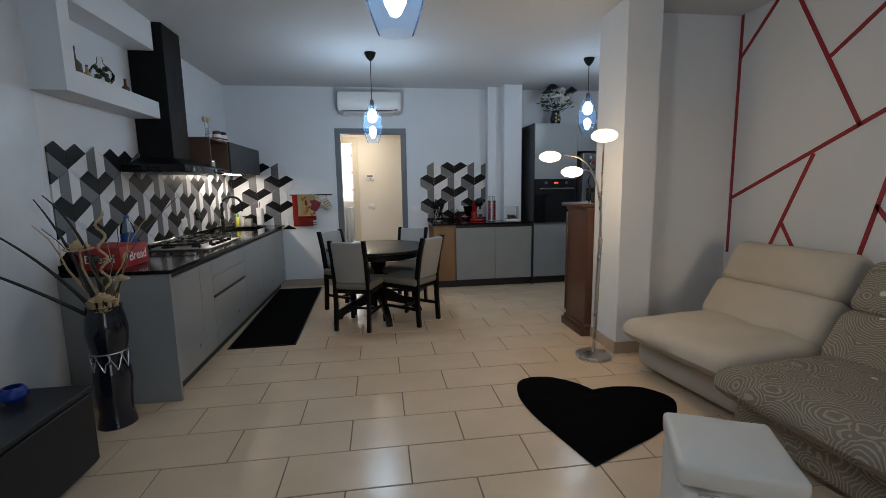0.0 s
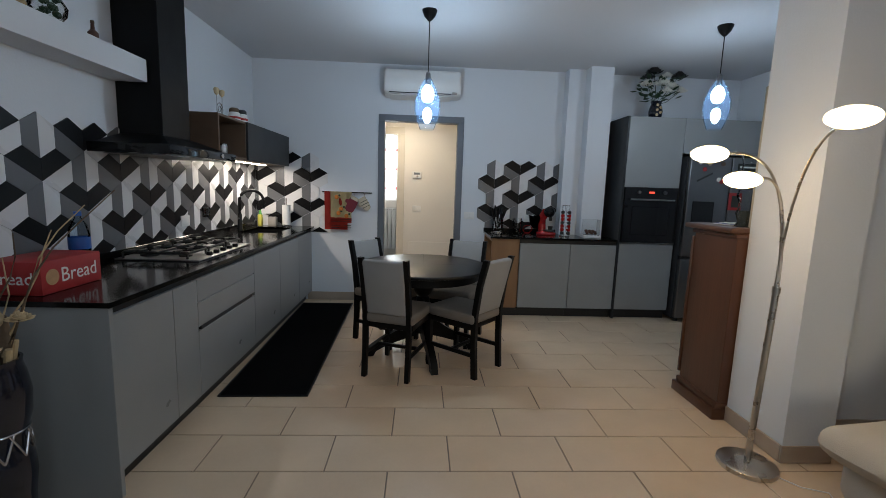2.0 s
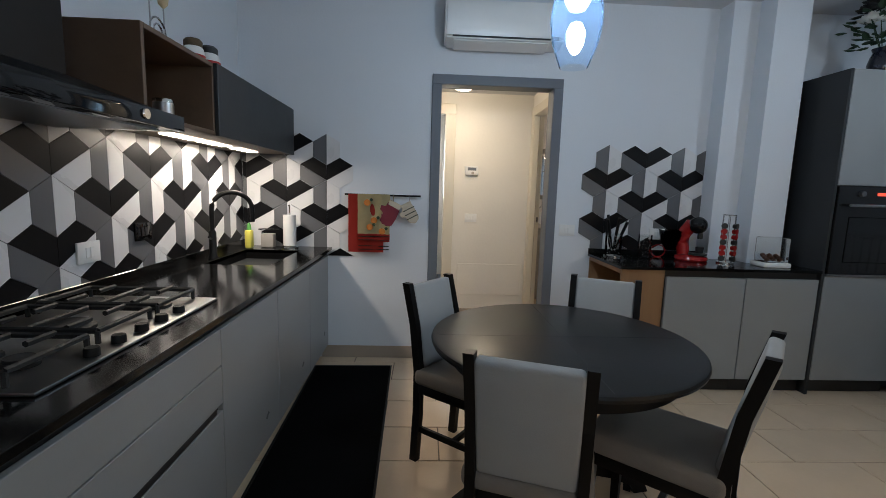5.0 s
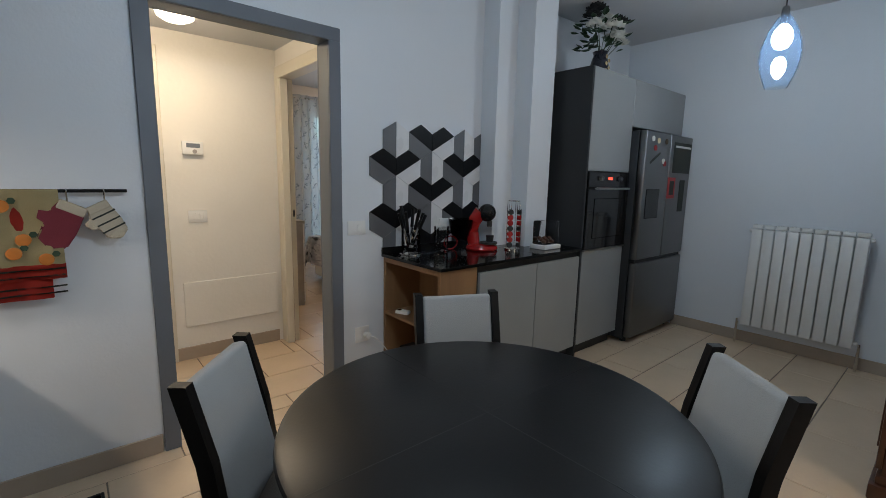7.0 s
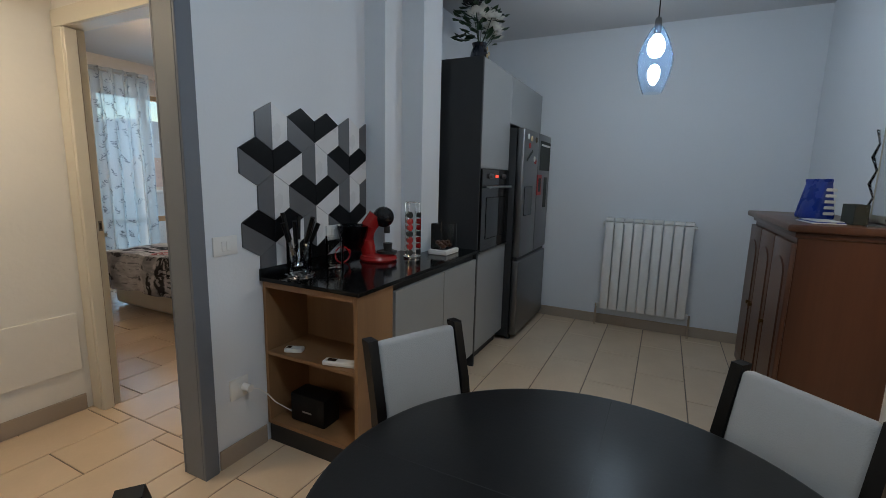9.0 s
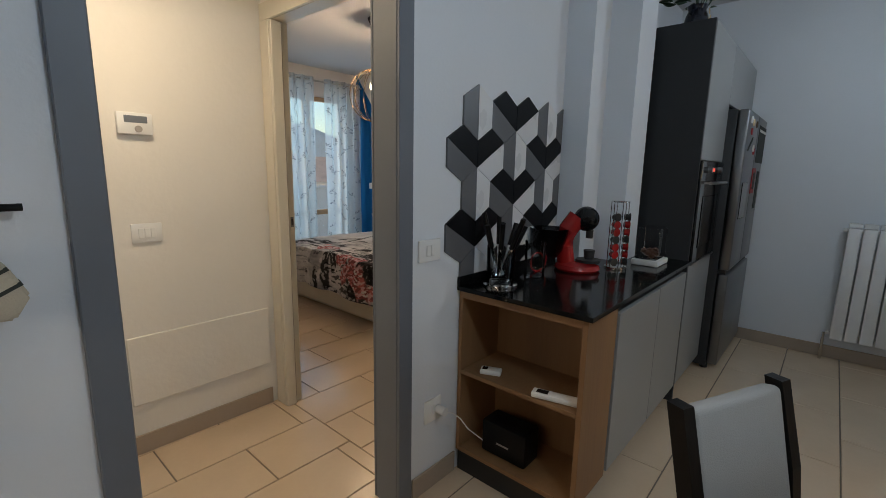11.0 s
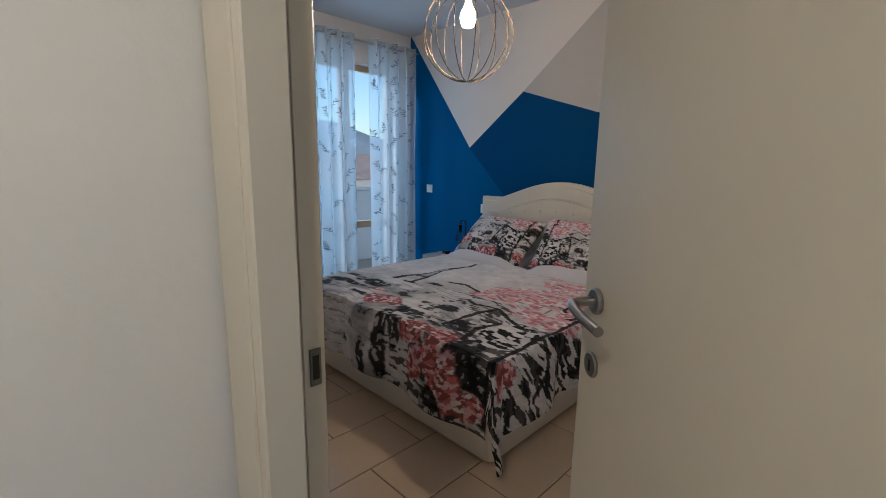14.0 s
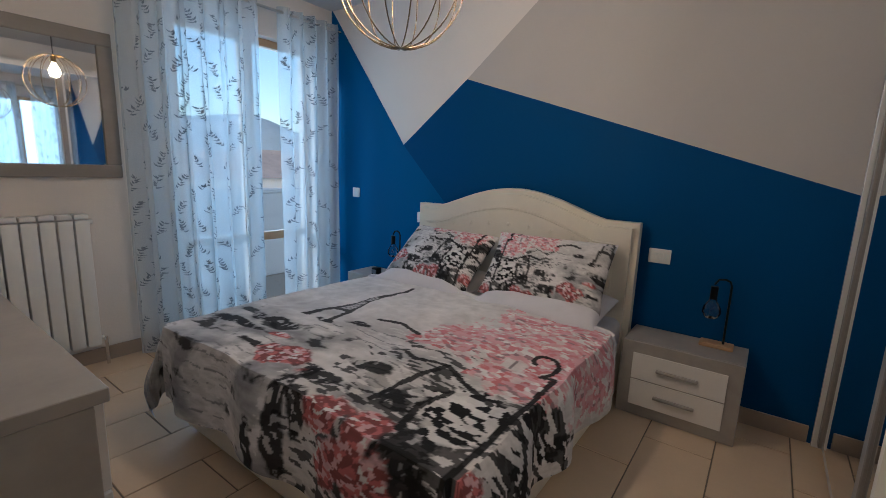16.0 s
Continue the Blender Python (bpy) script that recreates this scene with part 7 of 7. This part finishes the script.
def print_colour(u, v):
    """The painted city scene: u across the bed from the window side (0..1), v from foot to head (0..1)."""
    x, y = 1.27 + 1.76 * v, 9.735 - 2.39 * u
    wx, wy = x + 0.022 * fbm(x, y, 6, 1), y + 0.022 * fbm(x, y, 6, 5)
    c = WHITE * (0.95 + 0.13 * fbm(wx, wy, 3, 2))
    # grey wash over the lower town and the window side
    wash = max(0.0, min(1.0, (2.42 - wx) * 2.2)) * max(0.0, min(1.0, 0.5 + 1.3 * fbm(wx, wy * 0.6, 4.5, 8)))
    c = c.lerp(GREY, 0.85 * wash)
    d1 = dab(wx, wy, 0.018, 0.05, 2.0)
    if wx < 2.36 and wy < 8.50:
        k = max(0.0, min(1.0, (8.50 - wy) * 2.2)) * max(0.0, min(1.0, (2.36 - wx) * 4))
        if d1 < 0.52 * k:
            c = c.lerp(INK, 0.85)
        elif d1 > 0.80:
            c = c.lerp(WHITE, 0.75)
    elif wx < 2.15 and fbm(wx * 2.5, wy, 5, 31) > 0.25:
        c = c.lerp(INK, min(0.9, 3.5 * (fbm(wx * 2.5, wy, 5, 31) - 0.25)))
    # pale house fronts
    for cx, cy, rx, ry, tone in ((1.94, 8.17, 0.12, 0.13, 0.75), (2.17, 8.45, 0.09, 0.16, 0.55), (1.72, 8.78, 0.22, 0.14, 0.8), (1.48, 8.90, 0.22, 0.16, 0.7), (2.08, 8.72, 0.07, 0.10, 0.7)):
        g = inside(wx, wy, cx, cy, rx, ry, 0.3, cx)
        if g > 0:
            c = c.lerp(WHITE * (0.82 if d1 < 0.35 else 1.0), min(1, g * 4) * tone)
            if abs(math.sin((wx - cx) * 46)) < 0.18 and d1 < 0.6:
                c = c.lerp(GREY, 0.8)
    # black masses and strokes
    for cx, cy, rx, ry in DARKS:
        g = inside(wx, wy, cx, cy, rx, ry, 0.55, cy)
        if g > 0:
            c = c.lerp(INK, min(1, g * 5) * (0.95 if dab(wx, wy, 0.03, 0.02, 7) > 0.22 else 0.35))
    # shop window of pale dabs on black
    g = inside(wx, wy, 1.93, 7.84, 0.19, 0.17, 0.25, 3)
    if g > 0:
        d = dab(wx, wy, 0.028, 0.036, 4.0)
        c = c.lerp(WHITE * (0.6 + 0.45 * d) if d > 0.42 else INK, min(1, g * 6))
    # hanging side: black and white strokes
    if wy < 7.68 and wx < 2.30:
        d = dab(wx + 0.5 * wy, wy, 0.022, 0.07, 9.0)
        c = c.lerp(INK if d < 0.55 else WHITE * (0.6 + 0.4 * d), 0.9)
    # blossom
    g = max(inside(wx, wy, 2.66, 7.90, 0.46, 0.34, 0.45, 6), inside(wx, wy, 2.42, 8.20, 0.20, 0.19, 0.45, 7), inside(wx, wy, 2.32, 7.78, 0.20, 0.22, 0.4, 8), inside(wx, wy, 2.75, 7.58, 0.30, 0.20, 0.4, 9))
    if g > 0:
        d = dab(wx, wy, 0.020, 0.030, 11.0)
        deep = max(0.0, min(1.0, (2.62 - wx) * 2.5))
        pet = WHITE.lerp(PINK, 0.30) if d > 0.66 else WHITE.lerp(PINK, 0.78)
        if d < 0.26 + 0.12 * deep:
            pet = PINK.lerp(CORAL, 0.15 + 0.6 * deep)
        if d < 0.05 + 0.05 * deep:
            pet = GREY.lerp(PINK, 0.35)
        if d > 0.86:
            pet = WHITE * 1.08
        if g > 0.12 or d > 0.35:
            c = c.lerp(pet, min(1, 0.35 + g * 4))
    # coral bunches
    for cx, cy, rx, ry in ((1.80, 8.60, 0.085, 0.16), (1.64, 8.20, 0.10, 0.10), (1.66, 8.02, 0.09, 0.10), (1.50, 7.96, 0.12, 0.12), (1.48, 8.13, 0.10, 0.08), (1.36, 7.84, 0.09, 0.10), (1.92, 8.84, 0.03, 0.09), (1.70, 7.62, 0.06, 0.08)):
        g = inside(wx, wy, cx, cy, rx, ry, 0.5, cx * 3 + cy)
        if g > 0:
            d = dab(wx, wy, 0.018, 0.024, 13.0)
            pet = CORAL if d > 0.45 else CORAL.lerp(INK, 0.55)
            if d > 0.70:
                pet = PINK.lerp(WHITE, 0.35)
            if d > 0.92:
                pet = WHITE
            c = c.lerp(pet, min(1, g * 5))
    # tower lying across the sky
    tx = (wx - 2.17) / 0.78
    if 0 < tx < 1:
        ty = abs(wy - 8.90 - 0.01 * tx)
        half = 0.012 + 0.115 * (1 - tx) ** 2.4
        if ty < half:
            leg = ty > half * 0.62 or half < 0.026
            web = math.sin(95 * wx + 140 * ty) * math.sin(95 * wx - 140 * ty) > 0.12
            deck = abs(tx - 0.22) < 0.022 or abs(tx - 0.46) < 0.018
            arch = tx < 0.2 and ty < half * 0.55
            c = c.lerp(INK, 0.92 if (leg or deck) else (0.1 if arch else (0.8 if web else 0.25)))
    # lantern, lamp post and branches
    if abs(x - 2.36) < 0.035 and abs(y - 7.885) < 0.045:
        c = c.lerp(GREY if abs(y - 7.885) < 0.005 else WHITE, 0.85)
    sx, sy = x + 0.006 * fbm(x, y, 14, 3), y + 0.006 * fbm(x, y, 14, 9)
    if 1.4 < sx < 2.62 and seg_d(sx, sy, CURL) < 0.011:
        c = c.lerp(INK, 0.96)
    for b in BRANCH:
        if seg_d(sx, sy, b) < 0.013:
            c = c.lerp(INK, 0.93)
    return c


def paint(me, uvs):
    lay = me.color_attributes.new("print", 'FLOAT_COLOR', 'POINT')
    flat = []
    for u, v in uvs:
        c = print_colour(u, v)
        flat.extend((max(0, c.x), max(0, c.y), max(0, c.z), 1.0))
    lay.data.foreach_set("color", flat)


def duvet():
    e = thing("duvet", "rumpled cotton duvet with black, white and pink city print", "duvet", 2.6, BC, 0)
    bm = bm_new()
    NU, NV = 400, 310
    hang_far, hang_near, hang_foot = 0.36, 0.36, 0.40
    wid, lng = BY1 - BY0 + 0.05, 1.36
    SU, SV = wid + hang_far + hang_near, lng + hang_foot
    uvs = []
    def at(u, v):
        su, sv = u * SU, v * SV
        fold = 0.016 * noise.noise(Vector((su * 3, sv * 3, 0))) + 0.010 * noise.noise(Vector((su * 7, sv * 6, 4)))
        y_out = max(0, hang_far - su) or -max(0, su - hang_far - wid)
        x_out = max(0, hang_foot - sv)
        y = wid / 2 - (min(max(su, hang_far), hang_far + wid) - hang_far)
        x = BX0 - 2.6 - 0.03 + max(0, sv - hang_foot)
        z = 0.555 + fold + 0.025 * math.sin(math.pi * min(1, max(0, (su - hang_far) / wid))) 
        def drop(d):
            return (0.06 * (1 - math.exp(-d / 0.06)), max(0.0, d - 0.03))
        if y_out:
            o, dn = drop(abs(y_out))
            wv = 0.030 * math.sin(sv * 13 + 2 * noise.noise(Vector((sv * 2, 1, 0)))) * min(1, abs(y_out) / 0.15)
            y += math.copysign(o + wv, y_out)
            z -= dn * 0.95
        if x_out:
            o, dn = drop(x_out)
            wv = 0.030 * math.sin(su * 12 + 2 * noise.noise(Vector((su * 2, 7, 0)))) * min(1, x_out / 0.15)
            x -= o + wv
            z -= dn * 0.95 * (1.0 if not y_out else 0.35)
        if x_out and y_out:
            z -= 0.05
        return (x, y, max(0.03, z))
    vs = []
    for i in range(NU + 1):
        col = []
        for j in range(NV + 1):
            u, v = i / NU, j / NV
            col.append(bm.verts.new(at(u, v)))
            uvs.append((u, v))
        vs.append(col)
    for i in range(NU):
        for j in range(NV):
            bm.faces.new((vs[i][j], vs[i + 1][j], vs[i + 1][j + 1], vs[i][j + 1]))
    ob = part("cover", bm, M_DUVET, e)
    paint(ob.data, uvs)
    part("hem", tube(bm_new(), [at(k / 60, 1.0) for k in range(61)], 0.016, 8), M_SHEET, e, "pale rolled hem")
    return e


duvet()


def pillow(x, y, z, rx, rz, printed, label, w=0.74, d=0.46, t=0.15):
    e = thing("pillow", label, "pillow", x, y, z, rz, group="bed pillows")
    bm = bm_new()
    n = 70
    uvs = []
    for s in (1, -1):
        vs = []
        for i in range(n + 1):
            row = []
            for j in range(n + 1):
                u, v = 2 * i / n - 1, 2 * j / n - 1
                hgt = t / 2 * max(0, (1 - u ** 4) * (1 - v ** 4)) ** 0.55
                pinch = 1 - 0.06 * (1 - abs(u)) * v * v - 0.0
                row.append(bm.verts.new((v * d / 2 * (1 - 0.05 * (1 - u * u)), u * w / 2 * (1 - 0.05 * (1 - v * v)), s * (hgt + 0.006 * noise.noise(Vector((u * 3, v * 3, s + x)))))))
                uvs.append((0.62 + 0.30 * u, 0.46 + 0.24 * v) if y < BC else (0.66 - 0.24 * u, 0.40 + 0.22 * v))
            vs.append(row)
        for i in range(n):
            for j in range(n):
                q = (vs[i][j], vs[i + 1][j], vs[i + 1][j + 1], vs[i][j + 1])
                bm.faces.new(q if s > 0 else q[::-1])
    bm.transform(Matrix.Rotation(radians(rx), 4, 'Y'))
    me = mesh_of("case", bm, M_DUVET if printed else M_SHEET)
    ob = new("case", me)
    ob.parent = e
    if printed:
        paint(me, uvs)
    return e


pillow(3.20, BC - 0.41, 0.585, -8, 0, False, "plain pale pillow lying on the bed")
pillow(3.20, BC + 0.41, 0.585, -8, 0, False, "plain pale pillow lying on the bed")
pillow(3.26, BC - 0.38, 0.765, -48, 4, True, "printed pillow leaning on the headboard")
pillow(3.24, BC + 0.39, 0.745, -42, -5, True, "printed pillow leaning on the headboard")


def nightstand(y, label):
    e = thing("nightstand", label, "nightstand", 3.50, y, 0, group="nightstands")
    part("carcass", box(bm_new(), -0.14, 0.15, -0.29, 0.29, 0.0, 0.432, 0.003, 1), M_CONC, e)
    part("front_frame", box(bm_new(), -0.155, -0.142, -0.29, 0.29, 0.0, 0.432, 0.003, 1), M_CONC, e, "mitred front frame")
    for z0, z1 in ((0.065, 0.215), (0.22, 0.37)):
        d = part("drawer", box(bm_new(), -0.163, -0.156, -0.225, 0.225, z0, z1, 0.002, 1), M_WLAC, e, "white drawer front")
        part("pull", box(bm_new(), -0.185, -0.164, -0.10, 0.10, (z0 + z1) / 2 - 0.008, (z0 + z1) / 2 + 0.008, 0.004, 1), M_CONC, d, "grey bar pull")
    return e


nightstand(7.412, "concrete-look nightstand with two white drawers beside the bed")
nightstand(9.70, "concrete-look nightstand with two white drawers on the window side")
def bulb_lamp(x, y, label, wooden):
    e = thing("bedside_lamp", label, "table lamp", x, y, 0.433, group="bedside lamps")
    part("base", box(bm_new(), -0.045, 0.045, -0.08, 0.08, 0, 0.022, 0.006, 2), M_WINW if wooden else M_BLKMET, e, "wooden base" if wooden else "")
    part("arm", tube(bm_new(), [(0, -0.03, 0.02), (0, -0.03, 0.34), (0, -0.022, 0.365), (0, 0.0, 0.375), (0, 0.03, 0.37), (0, 0.045, 0.345), (0, 0.045, 0.34)], 0.006, 8), M_BLKMET, e, "black bent arm")
    part("socket", cyl(bm_new(), (0, 0.045, 0.33), (0, 0.045, 0.26), 0.018, seg=14), M_BLKMET, e)
    bm = lathe(bm_new(), [(0.016, 0.265), (0.02, 0.25), (0.042, 0.215), (0.046, 0.185), (0.03, 0.155), (0, 0.145)], 24, (0, 0.045, 0))
    part("bulb", bm, M_CLEAR, e, "unlit clear globe bulb")
    part("filament", tube(bm_new(), [(0.012 * math.cos(k), 0.045 + 0.012 * math.sin(k), 0.18 + 0.008 * k) for k in range(9)], 0.0015, 4), M_GOLD, e)
bulb_lamp(3.56, 7.27, "black bent-arm table lamp with clear bulb on a wooden base", True)
bulb_lamp(3.54, 9.60, "black bent-arm table lamp with clear bulb", False)
ck = thing("alarm_clock", "small dark cube alarm clock on the nightstand", "clock", 3.42, 9.72, 0.433)
part("case", box(bm_new(), -0.03, 0.03, -0.03, 0.03, 0, 0.065, 0.006, 2), M_BLKMET, ck)
part("face", box(bm_new(), -0.0312, -0.0302, -0.02, 0.02, 0.015, 0.05), M_DKFRAME, ck)
wall_plate(3.657, 10.22, 1.09, '-x', 0.085, 0.085, 1, label="white switch plate on the blue wall")
wall_plate(3.657, 9.42, 0.93, '-x', 0.12, 0.085, 2, name="wall_socket", label="white socket plate on the blue wall")
wall_plate(3.657, 7.62, 0.872, '-x', 0.12, 0.085, 2, name="wall_socket", label="white socket plate on the blue wall")

# cage pendant
cg = thing("cage_pendant", "round brass wire cage pendant lamp with a lit warm bulb", "pendant lamp", 2.16, 8.35, CEIL)
part("ceiling_rose", lathe(bm_new(), [(0, 0), (0.06, 0), (0.058, -0.015), (0.03, -0.07), (0.01, -0.085), (0, -0.085)], 24), M_BLKMET, cg, "black ceiling rose")
part("cord", cyl(bm_new(), (0, 0, -0.08), (0, 0, -0.45), 0.004, seg=8), M_BLKMET, cg)
part("cap", lathe(bm_new(), [(0, -0.44), (0.07, -0.447), (0.07, -0.453), (0.02, -0.455), (0.02, -0.51), (0, -0.51)], 24), M_GOLD, cg, "brass cap and socket")
R0 = 0.235
for k in range(14):
    a = 2 * math.pi * k / 14
    pts = [(R0 * math.sin(t_) * math.cos(a), R0 * math.sin(t_) * math.sin(a), -0.675 + R0 * math.cos(t_)) for t_ in [0.28 + (math.pi - 0.28) * q / 22 for q in range(23)]]
    part("wire", tube(bm_new(), pts, 0.0026, 6), M_BRASS, cg, "brass wire rib")
b = part("bulb", lathe(bm_new(), [(0, -0.50), (0.014, -0.505), (0.02, -0.53), (0.04, -0.57), (0.044, -0.60), (0.03, -0.635), (0, -0.645)], 24), M_BULBW, cg, "lit warm bulb")
b.visible_shadow = False

# wardrobe
wd = thing("wardrobe", "tall white lacquered wardrobe with mirrored sliding doors", "wardrobe", 2.55, 6.54, 0)
part("carcass", box(bm_new(), -1.06, 1.10, -0.245, 0.20, 0, 2.40), M_WLAC, wd)
for sx in (-1.06, 1.075):
    part("end_post", box(bm_new(), sx, sx + 0.03, 0.20, 0.262, 0, 2.40, 0.002, 1), M_WLAC, wd)
for k, (a, b) in enumerate(((-1.02, 0.04), (0.02, 1.07))):
    d = part("sliding_door", box(bm_new(), a, b, 0.205 + 0.026 * (1 - k), 0.228 + 0.026 * (1 - k), 0.03, 2.37, 0.002, 1), M_WLAC, wd, "white lacquered door")
    yy = 0.2285 + 0.026 * (1 - k)
    part("mirror_panel", box(bm_new(), a + 0.05, b - 0.06, yy, yy + 0.003, 0.08, 2.32), M_MIRROR, d, "mirror panel", smooth=False)
    part("door_rail", box(bm_new(), b - 0.055, b, yy, yy + 0.014, 0.03, 2.37, 0.003, 1), M_TAUPE, d, "taupe vertical rail")

# ---- single pieces of floors and walls ----
SPL = thing("backsplash", "black, grey and white half-hexagon wall tiles", "wall tiles")
SPL["kind"] = "structure"
cells = []
for k in range(-3, 10):
    a = 3.59 + 3 * EH * k
    for m_ in range(-2, 2):
        z = (1.160 if k % 2 == 0 else 1.328) + 3 * U * m_
        if z < 1.52:
            cells.append((a, z, ALL))
        elif k % 2 and z < 1.70:
            cells.append((a, z, ("gv", "wv")))
lay(SPL, 'x', -1.88, cells, 2.84, 6.148, 0.90)
bl = []
for k in range(-3, 1):
    a = -1.258 + 3 * EH * k
    for m_ in range(-2, 2):
        z = (1.362 if k % 2 == 0 else 1.194) + 3 * U * m_
        if z < 1.55:
            bl.append((a, z, ALL))
        elif k % 2 == 0 and z < 1.72:
            bl.append((a, z, ("gv", "wv")))
lay(SPL, 'y', 6.15, bl, -1.868, -1.0, 0.80)
rb_ = [(0.851, 1.693, ("gv", "wv")), (0.851, 1.357, ALL), (0.851, 1.021, ALL), (1.142, 1.525, ALL), (1.142, 1.189, ALL), (1.142, 0.853, ALL), (1.433, 1.693, ("gv", "wv")), (1.433, 1.357, ALL), (1.433, 1.021, ALL)]
lay(SPL, 'y', 6.15, rb_, 0.60, 1.598, 0.90)
for zc in (1.357, 1.021):
    p = clip([(1.433 + EH, zc + 1.5 * U), (1.433 + 2 * EH, zc + U), (1.433 + 2 * EH, zc + 3.0 * U), (1.433 + EH, zc + 2.5 * U)], 0.6, 1.598, 0.9)
    piece("wall_tile", tile_mesh(p, "g", 'y'), SPL, Matrix.Translation((0, 6.15, 0)))
tile_floor("floor", M_FLOOR, -1.88, 3.66, -2.45, 6.205, 2.957, 0.179, label="cream tiled kitchen and living room floor with dark joints")
tile_floor("floor_hall", M_FLOOR, -1.25, 0.56, 6.205, 7.42, 2.957, 0.179, label="cream tiled hall floor with dark joints")
tile_floor("floor_bedroom", M_FLOOR, 0.56, 3.66, 6.29, 10.55, 7.505, 2.859, label="cream tiled bedroom floor with dark joints")
tile_floor("floor_bath", M_BATHF, -1.9, 0.38, 7.42, 9.65, 7.42, 0.0, 0.30, 0.30, label="dark blue tiled bathroom floor")
